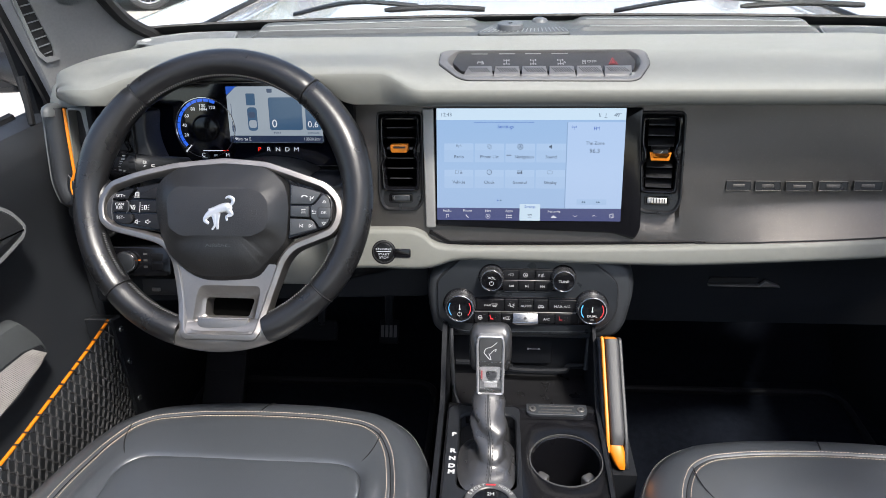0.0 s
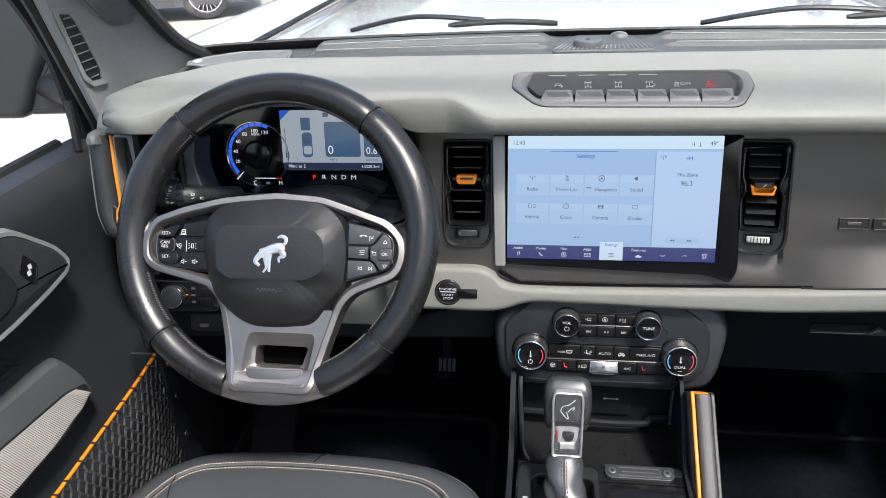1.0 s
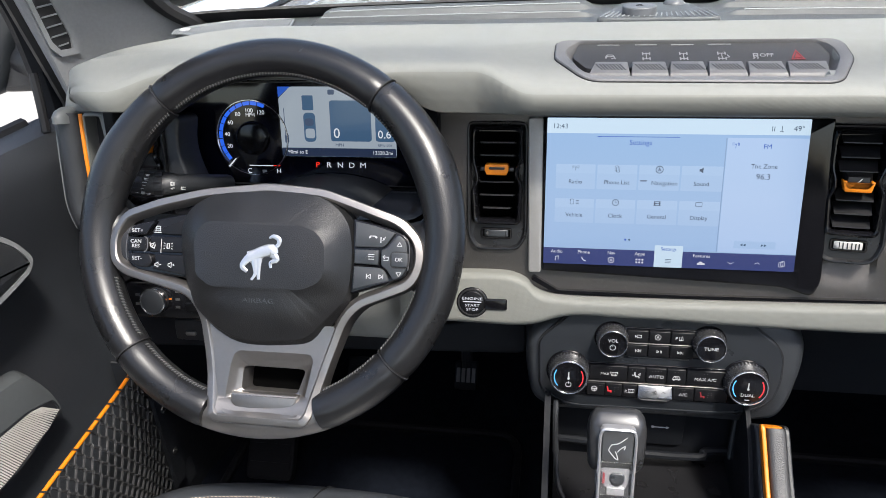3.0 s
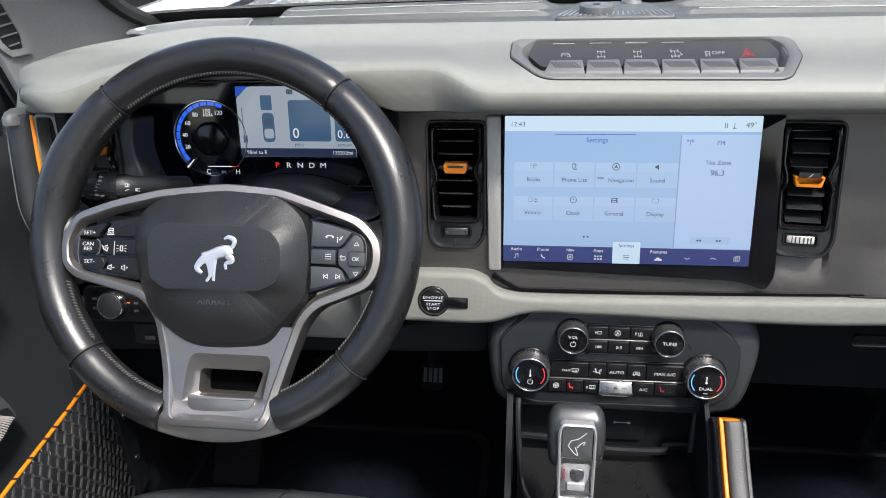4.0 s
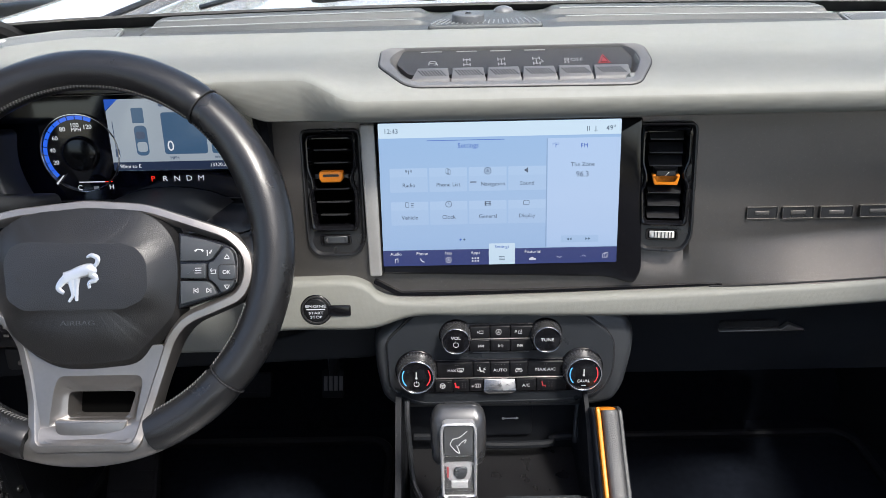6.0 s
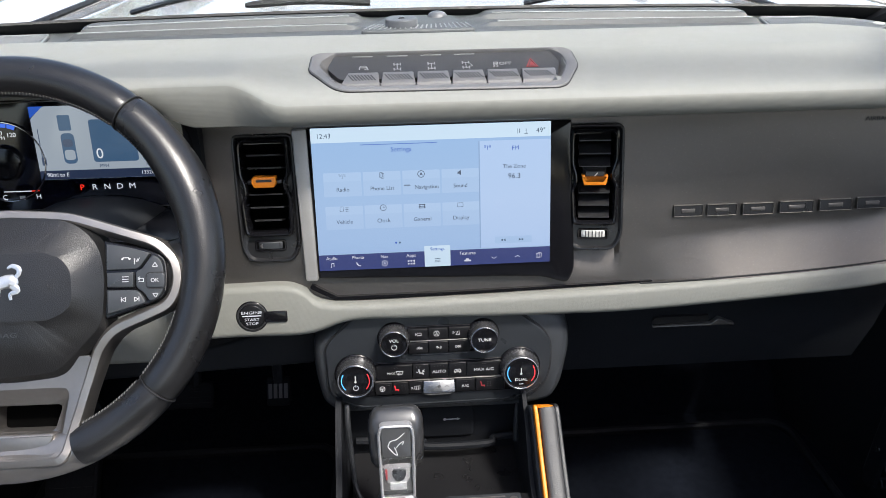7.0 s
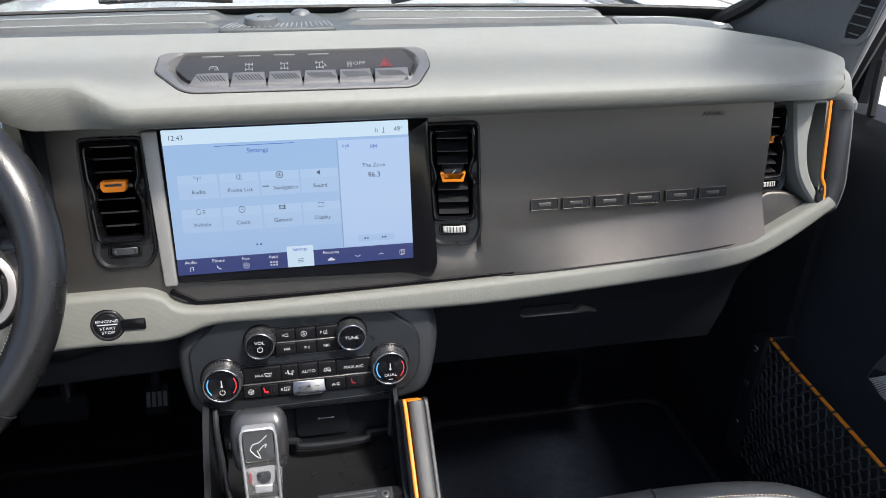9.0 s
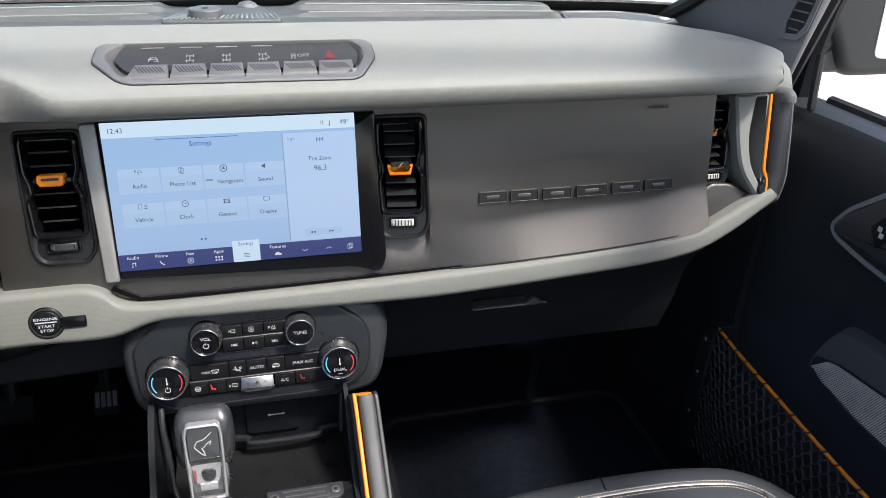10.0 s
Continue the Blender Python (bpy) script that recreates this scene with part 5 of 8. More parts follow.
            bars(MS, 0.0002, xs_ - 0.0050, cy, [(0, 3.4, 4.4, 0.9, 0), (-2.0, 1.6, 0.9, 4.0, 0), (2.0, 1.6, 0.9, 4.0, 0), (0, 0.2, 4.4, 0.9, 0), (-1.8, -2.4, 0.9, 3.6, 25), (1.4, -2.4, 0.9, 3.6, 25), (-2.6, -4.6, 1.4, 0.9, 0), (1.2, -4.6, 1.4, 0.9, 0)], mt, root)
        elif k == 0:
            bars(MS, 0.0002, xs_, cy, [(0, 2.6, 5.4, 0.8, 0), (-3.4, 1.2, 0.8, 3.2, -30), (3.4, 1.2, 0.8, 3.2, 30), (0, -0.4, 8.6, 0.8, 0), (-4.0, -2.4, 1.2, 2.6, 0), (4.4, -2.4, 1.2, 4.2, 20), (2.4, -3.8, 2.6, 0.8, 0)], mt, root)
        else:
            it = [(0, 0.4, 0.8, 9.0, 0), (0, 4.6, 6.4, 0.9, 0), (0, -4.4, 6.4, 0.9, 0)]
            for dx in (-3.4, 3.4):
                it += [(dx, 4.6, 1.2, 4.6, 0), (dx, -4.4, 1.2, 4.6, 0)]
            if k != 1:
                it += [(0, -4.4, 2.4, 2.4, 45)]
            if k == 3:
                it += [(6.0, 0.0, 0.8, 4.4, 30), (5.4, -2.4, 2.4, 0.8, 0)]
            if k == 1:
                it += [(0, 4.6, 2.4, 2.4, 45)]
            bars(MS, 0.0002, xs_, cy, it, mt, root)


switch_bank()


def start_button():
    root = thing("start_button", MD @ Vector((-0.209, -0.123, 0.01)), "round black engine start button with white lettering", "button")
    part("bezel", slab(circle(-0.209, -0.1225, 0.0180, 40), 0.010, 0.0225, MD, 0.002), M_GLOSS, root)
    part("collar", ring(circle(-0.209, -0.1225, 0.0168, 40), circle(-0.209, -0.1225, 0.0140, 40), 0.019, 0.0228, MD, 0.0006), M_RUBBER, root)
    cap = part("cap", slab(circle(-0.209, -0.1225, 0.0138, 40), 0.019, 0.0235, MD, 0.0015), M_BUTTON, root)
    text("wording", "ENGINE", 0.0046, -0.209, -0.1175, 0.0237, MD, G_WHITE, cap, stretch=1.45)
    text("wording", "START", 0.0044, -0.209, -0.1255, 0.0237, MD, G_WHITE, cap, stretch=1.3)
    text("wording", "STOP", 0.0044, -0.209, -0.1303, 0.0237, MD, G_WHITE, cap, stretch=1.3)
    part("rule", box(-0.2195, -0.1985, -0.1217, -0.1205, 0.0233, 0.0239, MD), G_WHITE, cap)
    part("side_lug", slab(rpoly([(-0.196, -0.1300), (-0.1700, -0.1300), (-0.1700, -0.1172), (-0.196, -0.1172)], 0.0022, 3), 0.010, 0.0232, MD, 0.0014), M_GLOSS, root)


start_button()


def cluster():
    root = thing("instrument_cluster", MK @ Vector((0, -0.07, 0)), "black instrument cluster with lit gauge and digital display", "instrument cluster")
    # binnacle: walls from the pad's lip back to the display
    face = rpoly([(-0.180, 0.068), (0.120, 0.070), (0.168, 0.040), (0.172, -0.045), (0.150, -0.066), (-0.150, -0.066), (-0.178, -0.040)], [0.03, 0.03, 0.02, 0.02, 0.02, 0.03, 0.03], 4)[::-1]
    rim = [(x * 1.045 + 0.0, y * 1.12 + 0.004) for x, y in face]
    bm = bmesh.new()
    loops(bm, [[(x * 1.02, y * 1.03, 0.125) for x, y in rim], [(x, y, 0.11) for x, y in rim], [(x, y, 0.0) for x, y in face]], MK, cap0=False, cap1=True)
    part("binnacle", bm, M_GLOSS, root, "gloss black hooded recess")
    part("cover_glass", slab(offset(face, 0.004), 0.0, 0.001, MK), M_LENSBLUE, root, "blue-black lens")
    part("lens_outline", tube([(x, y, 0.0012) for x, y in offset(face, 0.0035)], 0.0008, 6, MK, closed=True), M_DIMMET, root, "thin bright outline")
    # pale display
    dp = rpoly([(-0.018, 0.060), (0.1135, 0.060), (0.1135, -0.026), (-0.034, -0.026), (-0.034, 0.046)], 0.002, 2)[::-1]
    disp = part("display", slab(dp, 0.001, 0.0022, MK), G_PALE, root, "pale lit display")

    def el(name, o, mt, lift=0.0030):
        return part(name, slab(o, 0.0015, lift, MK), mt, disp)
    el("lower_strip", rrect(0.0398, -0.0205, 0.1470, 0.0105, 0.001, 1), G_STRIP)
    el("slate_block", rrect(0.0570, 0.0185, 0.052, 0.050, 0.003, 2), G_SLATE)
    el("slate_block", rrect(0.1005, 0.0185, 0.0245, 0.050, 0.003, 2), G_SLATE)
    el("grey_block", rrect(0.0035, 0.0405, 0.014, 0.018, 0.001, 1), G_SLATE)
    el("corner_mark", [(-0.034, 0.060), (-0.034, 0.047), (-0.018, 0.060)], G_BLUEINK)
    car = el("vehicle_picture", rrect(0.0045, 0.0105, 0.0150, 0.036, 0.005, 3), G_SLATE, 0.0032)
    part("vehicle_roof", slab(rrect(0.0042, 0.017, 0.0115, 0.009, 0.003, 2), 0.003, 0.0036, MK), G_INK, car)
    part("vehicle_bonnet", slab(rrect(0.0048, 0.003, 0.012, 0.012, 0.003, 2), 0.003, 0.0035, MK), G_PALE, car)
    el("fuel_bar", rrect(-0.0265, -0.004, 0.0050, 0.010, 0.001, 1), G_INK)
    el("fuel_scale", rrect(-0.0280, 0.014, 0.0006, 0.040, 0.0002, 1), G_INK)
    el("camera_mark", rrect(0.034, 0.0535, 0.008, 0.006, 0.001, 1), G_INK)

    def w(s, size, x, y, mt, align="CENTER", n=0.0034, st=1.0):
        text("wording", s, size, x, y, n, MK, mt, root, align, 0.0001, st)
    w("0", 0.0175, 0.039, 0.003, G_WHITE)
    w("0.6", 0.0140, 0.0995, 0.002, G_WHITE)
    w("49°", 0.0068, 0.1017, 0.0492, G_INK)
    w("MPH", 0.0055, 0.042, -0.0112, G_INK)
    w("RPM/1000", 0.0042, 0.0995, -0.0112, G_INK)
    w("90mi to E", 0.0066, -0.026, -0.0205, G_WHITE, "LEFT")
    w("13320.2mi", 0.0062, 0.1095, -0.0205, G_WHITE, "RIGHT")
    for s1, x, mt in (("P", 0.011, G_RED), ("R", 0.0258, G_WHITE), ("N", 0.0406, G_WHITE), ("D", 0.0554, G_WHITE), ("M", 0.070, G_WHITE)):
        w(s1, 0.0095, x, -0.0370, mt, n=0.0014, st=1.15)
    # round gauge
    gx, gy = -0.0722, -0.003
    part("gauge_rim", ring(circle(gx, gy, 0.0478, 64), circle(gx, gy, 0.0461, 64), 0.001, 0.0045, MK, 0.0005), M_CHROME, root, "fine bright gauge rim")
    part("gauge_hub", slab(circle(gx, gy - 0.001, 0.0215, 40), 0.001, 0.007, MK, 0.004), M_GLOSS, root)
    arc = bmesh.new()
    A = [radians(222 - 158 * i / 48) for i in range(49)]
    for a, b in zip(A, A[1:]):
        loops(arc, [[(gx + r * math.cos(t), gy + r * math.sin(t), n) for r, t in ((0.0405, a), (0.0450, a), (0.0450, b), (0.0405, b))] for n in (0.001, 0.0018)], MK)
    part("gauge_arc", arc, G_BLUE, root, "lit blue arc")
    for k in range(13):
        a = radians(222 - 158 * k / 12)
        part("tick", box(0.0405, 0.0450, -0.0004, 0.0004, 0.001, 0.0024, MK @ Matrix.Translation((gx, gy, 0)) @ Matrix.Rotation(a, 4, "Z")), M_GLOSS, root)
    for s1, d in (("20", 200), ("40", 174), ("60", 147), ("80", 121), ("100", 94), ("120", 68)):
        a = radians(d)
        w(s1, 0.0074, gx + 0.0340 * math.cos(a), gy + 0.0335 * math.sin(a), G_WHITE, n=0.0014)
    w("MPH", 0.0062, gx - 0.001, gy + 0.0280, G_WHITE, n=0.0014)
    nd = tube([(gx - 0.024, gy - 0.0265, 0.004), (gx - 0.034, gy - 0.037, 0.004)], [0.0006, 0.0012], 6, MK)
    part("needle", nd, G_WHITE, root)
    w("C", 0.0085, gx - 0.008, gy - 0.043, G_WHITE, n=0.0014)
    w("H", 0.0085, gx + 0.031, gy - 0.043, G_WHITE, n=0.0014)
    part("temp_scale", box(gx - 0.008, gx + 0.024, gy - 0.0365, gy - 0.0355, 0.001, 0.0018, MK), G_WHITE, root)
    part("temp_hot", box(gx + 0.024, gx + 0.033, gy - 0.0365, gy - 0.0355, 0.001, 0.0018, MK), G_RED, root)
    part("temp_mark", box(gx + 0.009, gx + 0.015, gy - 0.046, gy - 0.0415, 0.001, 0.0018, MK), M_WHITE, root)
    # column cover below
    col = bmesh.new()
    tube([(-0.40, 0.075, 0.635), (-0.40, -0.03, 0.655)], [0.10, 0.085], 24, bm=col, flat=0.5)
    part("column_cover", col, M_SOFT, root, "charcoal steering column shroud")


cluster()


# ---------------- steering wheel ----------------
def steering_wheel():
    root = thing("steering_wheel", MW @ Vector((0, -0.18, 0)), "black leather steering wheel with satin silver spokes", "steering wheel")
    R = 0.1767

    def rim(d0, d1, r, name, mat, label="", flat=1.08):
        """Stretch of the rim; its section is a rounded oval with a flatter face."""
        n = max(8, int(abs(d1 - d0) / 2.0))
        bm, rings = bmesh.new(), []
        for i in range(n + 1):
            d = d0 + (d1 - d0) * i / n
            a, q = radians(d), d % 360
            swell = 0.0022 * (math.exp(-((q - 24) / 14) ** 2) + math.exp(-((q - 156) / 14) ** 2))
            rad = r + swell - (0.0010 if i in (0, n) else 0.0)
            sec = []
            for k in range(24):
                b = 2 * math.pi * k / 24
                ir = 1.0 + 0.05 * math.cos(2 * b)
                sec.append(((R + rad * ir * math.cos(b)) * math.cos(a), (R + rad * ir * math.cos(b)) * math.sin(a), rad * flat * math.sin(b)))
            rings.append(sec)
        loops(bm, rings, MW)
        return part(name, bm, mat, root, label)
    rim(51.9, 130.7, 0.0179, "rim_top", M_LEATHER, "smooth black leather rim top")
    rim(131.3, 221.6, 0.0183, "rim_side", M_WHEELL, "grained black leather grip")
    rim(-41.2, 51.3, 0.0183, "rim_side", M_WHEELL, "grained black leather grip")
    rim(222.2, 254.2, 0.0180, "rim_bottom", M_WHEELL, "grained black leather rim bottom")
    rim(291.0, 318.2, 0.0180, "rim_bottom", M_WHEELL, "grained black leather rim bottom")
    for d in (51.6, 131.0, 221.9, 318.5):
        a = radians(d)
        pts = []
        for k in range(24):
            b = 2 * math.pi * k / 24
            rad = 0.0180 * (1.0 + 0.05 * math.cos(2 * b))
            pts.append(((R + rad * math.cos(b)) * math.cos(a), (R + rad * math.cos(b)) * math.sin(a), 0.0180 * 1.08 * math.sin(b)))
        part("seam", tube(pts, 0.0010, 6, MW, closed=True), M_RUBBER, root)
    # sewn inner edge: a groove with slanting thread across it
    for d0, d1 in ((53, 129), (132, 164), (197, 220), (15, 50), (224, 252), (292, 317), (-40, -17)):
        lips = []
        n = int(abs(d1 - d0) * 0.9)
        th = bmesh.new()
        for i in range(n + 1):
            a = radians(d0 + (d1 - d0) * i / n)
            c = radians(d0 + (d1 - d0) * (i + 0.62) / n)
            q = R - 0.0183
            lips.append(((q + 0.0004) * math.cos(a), (q + 0.0004) * math.sin(a), 0.0062))
            if i < n:
                tube([((q + 0.0012) * math.cos(a), (q + 0.0012) * math.sin(a), 0.0085), ((q - 0.0004) * math.cos((a + c) / 2), (q - 0.0004) * math.sin((a + c) / 2), 0.0062), ((q + 0.0001) * math.cos(c), (q + 0.0001) * math.sin(c), 0.0032)], 0.00062, 5, MW, th)
        part("sewn_groove", tube(lips, 0.0009, 6, MW), M_RUBBER, root)
        part("rim_stitching", th, M_DARKTHREAD, root, "grey cross stitching")

    # silver frame round both pods and down the sides of the lower spoke
    right = [(0.006, 0.0505), (0.062, 0.0460), (0.0965, 0.0345), (0.1402, 0.0195), (0.1579, 0.0), (0.1597, -0.0238), (0.1504, -0.0448), (0.1215, -0.0571), (0.1010, -0.0650), (0.0880, -0.0806), (0.0735, -0.1203), (0.0590, -0.1720), (0.0515, -0.1800)]
    left = [(-0.0375, -0.1800), (-0.0450, -0.1720), (-0.0510, -0.1255), (-0.0590, -0.0790), (-0.0715, -0.0612), (-0.1015, -0.0531), (-0.1429, -0.0434), (-0.1578, -0.0317), (-0.1606, -0.0042), (-0.1466, 0.0193), (-0.1062, 0.0330), (-0.0590, 0.0440)]
    outline = rpoly((right + left)[::-1], 0.011, 4)

    def face_n(x, y):
        dish = smooth(-0.060, -0.110, y)
        return 0.0135 - 0.006 * dish - 0.0035 * smooth(0.12, 0.16, abs(x)) + 0.0070 * smooth(-0.150, -0.174, y)
    fr_ = bmesh.new()
    loops(fr_, [[(x, y, -0.016) for x, y in outline], [(x, y, face_n(x, y) - 0.0022) for x, y in outline], [(x, y, face_n(x, y) - 0.0004) for x, y in offset(outline, 0.0009)], [(x, y, face_n(x, y)) for x, y in offset(outline, 0.0022)],
                [(x, y, face_n(x, y) + 0.0006) for x, y in offset(outline, 0.0070)], [(x, y, face_n(x, y) - 0.0006) for x, y in offset(outline, 0.0084)], [(x, y, face_n(x, y) - 0.0075) for x, y in offset(outline, 0.0112)], [(x, y, face_n(x, y) - 0.0095) for x, y in offset(outline, 0.0125)]], MW, cap0=False, cap1=False)
    part("spoke_frame", fr_, M_SILVER, root, "satin silver spoke frame", 28)
    # lower spoke: dished face, stepped round its window, rolling out over the rim
    wc = (0.0085, -0.1385)
    lo = by_angle(rpoly([(-0.0515, -0.084), (-0.0440, -0.1255), (-0.0385, -0.166), (-0.0345, -0.1745), (0.0485, -0.1755), (0.0525, -0.167), (0.0660, -0.1203), (0.0790, -0.084)], [0.004, 0.01, 0.008, 0.003, 0.003, 0.008, 0.01, 0.004], 4), 120, wc)
    st = by_angle(rpoly([(-0.0300, -0.1595), (-0.0252, -0.1245), (-0.0205, -0.1125), (0.0540, -0.1125), (0.0560, -0.1190), (0.0480, -0.1610), (0.0400, -0.1675), (-0.0215, -0.1690)], [0.006, 0.006, 0.006, 0.006, 0.006, 0.008, 0.008, 0.010], 5), 120, wc)
    wi = by_angle(rpoly([(-0.0175, -0.1500), (-0.0165, -0.1270), (0.0465, -0.1275), (0.0385, -0.1510)], [0.004, 0.005, 0.005, 0.004], 5), 120, wc)
    sb = bmesh.new()

    loops(sb, [[(x, y, -0.014) for x, y in lo], [(x, y, face_n(x, y) - 0.0012) for x, y in lo], [(x, y, 0.0066 + 0.0070 * smooth(-0.158, -0.172, y)) for x, y in between(lo, st, 0.55)], [(x, y, 0.0062 + 0.0060 * smooth(-0.160, -0.172, y)) for x, y in between(lo, st, 0.96)],
               [(x, y, 0.0050 + 0.0055 * smooth(-0.160, -0.170, y)) for x, y in between(st, wi, 0.04)], [(x, y, 0.0004 + 0.0080 * smooth(-0.152, -0.166, y)) for x, y in between(st, wi, 0.42)], [(x, y, -0.0016 + 0.0080 * smooth(-0.152, -0.164, y)) for x, y in between(st, wi, 0.62)], [(x, y, -0.0036) for x, y in between(st, wi, 0.96)], [(x, y, -0.0050) for x, y in wi], [(x, y, -0.030) for x, y in wi]], MW, closed=True)
    sp = part("lower_spoke", sb, M_SILVER, root, "satin silver lower spoke with a window", 24)
    # added black sheet; stands in for the shade seen through the spoke window
    part("window_back", box(-0.024, 0.054, -0.157, -0.120, -0.0305, -0.0285, MW), M_VOID, sp)
    lip = rpoly([(-0.0235, -0.1508), (0.0440, -0.1512), (0.0420, -0.1600), (0.0355, -0.1658), (-0.0175, -0.1668), (-0.0235, -0.1610)], [0.003, 0.003, 0.006, 0.008, 0.008, 0.006], 4)[::-1]
    part("spoke_pad", slab(lip, -0.020, 0.0092, MW, 0.0025), M_SILVER, sp)
    # silver foot wrapped round the rim, its ends cut along the spoke
    ft = bmesh.new()
    secs = []
    for i in range(25):
        t = i / 24
        sec = []
        for k in range(24):
            b = 2 * math.pi * k / 24
            rr_ = 0.0181 * (1 + 0.05 * math.cos(2 * b))
            y_in = math.cos(b)
            d0, d1 = radians(254.3 - 1.6 * y_in), radians(290.9 + 1.8 * y_in)
            a = d0 + (d1 - d0) * t
            sec.append(((R + rr_ * math.cos(b)) * math.cos(a), (R + rr_ * math.cos(b)) * math.sin(a), 0.0181 * 0.66 * math.sin(b)))
        secs.append(sec)
    loops(ft, secs, MW)
    part("rim_foot", ft, M_SILVER, root, "satin silver rim foot")

    # leather webs from the rim on to the frame's shoulders
    for s in (-1, 1):
        arm = bmesh.new()
        rows = []
        for x, y0, y1, n0, n1 in ((0.138, 0.016, -0.043, -0.014, 0.004), (0.152, 0.020, -0.050, -0.013, 0.006), (0.160, 0.028, -0.056, -0.013, 0.008), (0.168, 0.040, -0.066, -0.014, 0.011), (0.174, 0.052, -0.078, -0.014, 0.013)):
            k = 9
            row = []
            for i in range(k):
                u = i / (k - 1)
                edge_ = 1 - (2 * u - 1) ** 4
                row.append((s * x, y0 + (y1 - y0) * u, n0 + (n1 - n0) * (0.35 + 0.65 * edge_)))
            row += [(s * x, y1, n0), (s * x, y0, n0)]
            rows.append(row)
        loops(arm, rows, MW)
        part("spoke_arm", arm, M_WHEELL, root, angle=60)

    def pod(points, radii):
        o = rpoly(points, radii, 4)
        if sum(o[i - 1][0] * o[i][1] - o[i][0] * o[i - 1][1] for i in range(len(o))) < 0:
            o = o[::-1]
        return part("button_pod", slab(o, -0.010, 0.0095, MW, 0.0015), M_GLOSS, root, "black multi-button pod")

    def key(p, points, radii, mat, top=0.0138):
        o = rpoly(points, radii, 3)
        if sum(o[i - 1][0] * o[i][1] - o[i][0] * o[i - 1][1] for i in range(len(o))) < 0:
            o = o[::-1]
        return part("button", slab(offset(o, 0.0004), 0.004, top, MW, 0.0009), mat, p)
    N = 0.0136

    def word(p, t_, size, x, y):
        text("wording", t_, size, x, y, N + (0.0012 if t_ in ("CAN", "RES") else 0.0002), MW, M_WHITE, p, stretch=1.1)
    # speed and volume pod
    pl = pod([(-0.0600, 0.0225), (-0.1051, 0.0135), (-0.1350, 0.0068), (-0.1400, -0.0093), (-0.1385, -0.0320), (-0.1257, -0.0385), (-0.0600, -0.0460)], [0.002, 0.01, 0.008, 0.008, 0.008, 0.008, 0.002])
    key(pl, [(-0.1075, 0.0112), (-0.1335, 0.0058), (-0.1368, -0.0040), (-0.1355, -0.0042), (-0.1180, -0.0042), (-0.1165, -0.0025)], [0.001, 0.006, 0.002, 0.001, 0.002, 0.002], M_BUTTON)
    key(pl, [(-0.1045, 0.0118), (-0.0640, 0.0198), (-0.0640, -0.0030), (-0.0950, -0.0030), (-0.1130, -0.0015)], 0.002, M_BUTTON)
    key(pl, [(-0.1368, -0.0055), (-0.1175, -0.0055), (-0.1160, -0.0075), (-0.1160, -0.0175), (-0.1180, -0.0200), (-0.1372, -0.0200)], 0.002, M_BUTTON, 0.0146)
    key(pl, [(-0.1145, -0.0045), (-0.0640, -0.0045), (-0.0640, -0.0205), (-0.1145, -0.0205)], 0.002, M_BUTTON, 0.0126)
    key(pl, [(-0.1365, -0.0215), (-0.1130, -0.0215), (-0.1090, -0.0300), (-0.1130, -0.0350), (-0.1245, -0.0358), (-0.1358, -0.0300)], [0.002, 0.003, 0.004, 0.004, 0.004, 0.006], M_BUTTON)
    key(pl, [(-0.1085, -0.0220), (-0.0640, -0.0220), (-0.0640, -0.0435), (-0.1110, -0.0368), (-0.1065, -0.0300)], 0.003, M_BUTTON)
    part("key_edge", tube(along([(-0.1345, 0.0050, 0.0136), (-0.1375, -0.0040, 0.0136), (-0.1385, -0.0180, 0.0136), (-0.1362, -0.0305, 0.0136)], 14), 0.0005, 6, MW), M_DIMMET, pl, "fine bright pod edge")
    part("key_edge", tube(along([(-0.1190, -0.0052, 0.0145), (-0.1158, -0.0080, 0.0145), (-0.1155, -0.0170, 0.0145), (-0.1185, -0.0204, 0.0145)], 12), 0.0006, 6, MW), M_DIMMET, pl)
    word(pl, "SET+", 0.0052, -0.1272, 0.0006)
    word(pl, "CAN", 0.0050, -0.1278, -0.0102)
    word(pl, "RES", 0.0050, -0.1278, -0.0148)
    word(pl, "SET-", 0.0052, -0.1262, -0.0268)
    bars(MW, N, -0.1055, 0.0030, [(0, 2.2, 5.0, 0.8, 0), (-2.3, 0, 0.8, 4.6, 0), (2.3, 0, 0.8, 4.6, 0), (0, 0.2, 4.4, 0.8, 0), (0, -2.2, 6.2, 0.8, 0), (0, -3.8, 7.6, 0.7, 0)], M_WHITE, pl)
    bars(MW, N, -0.1104, -0.0138, [(0, 2.0, 4.6, 0.8, 20), (-2.4, 0.2, 0.8, 3.4, 20), (2.2, -0.6, 0.8, 3.4, -20), (0.4, -2.2, 3.6, 0.8, -30), (0.2, 0.2, 2.4, 0.7, 45), (-3.4, 2.6, 1.6, 0.6, 0)], M_WHITE, pl)
    bars(MW, N, -0.0941, -0.0138, [(-1.2, 0, 0.8, 4.6, 0), (1.2, 0, 0.8, 4.6, 0), (0, 2.4, 2.6, 0.8, 0), (0, -2.4, 2.6, 0.8, 0), (-4.0, 2.6, 1.8, 0.6, -30), (4.0, 2.6, 1.8, 0.6, 30), (-4.0, 0, 1.8, 0.6, 0), (4.0, 0, 1.8, 0.6, 0), (-4.0, -2.6, 1.8, 0.6, 30), (4.0, -2.6, 1.8, 0.6, -30)], M_WHITE, pl)
    bars(MW, N, -0.1014, -0.0138, [(0, 0, 0.5, 13.5, 0)], M_WHITE, pl)
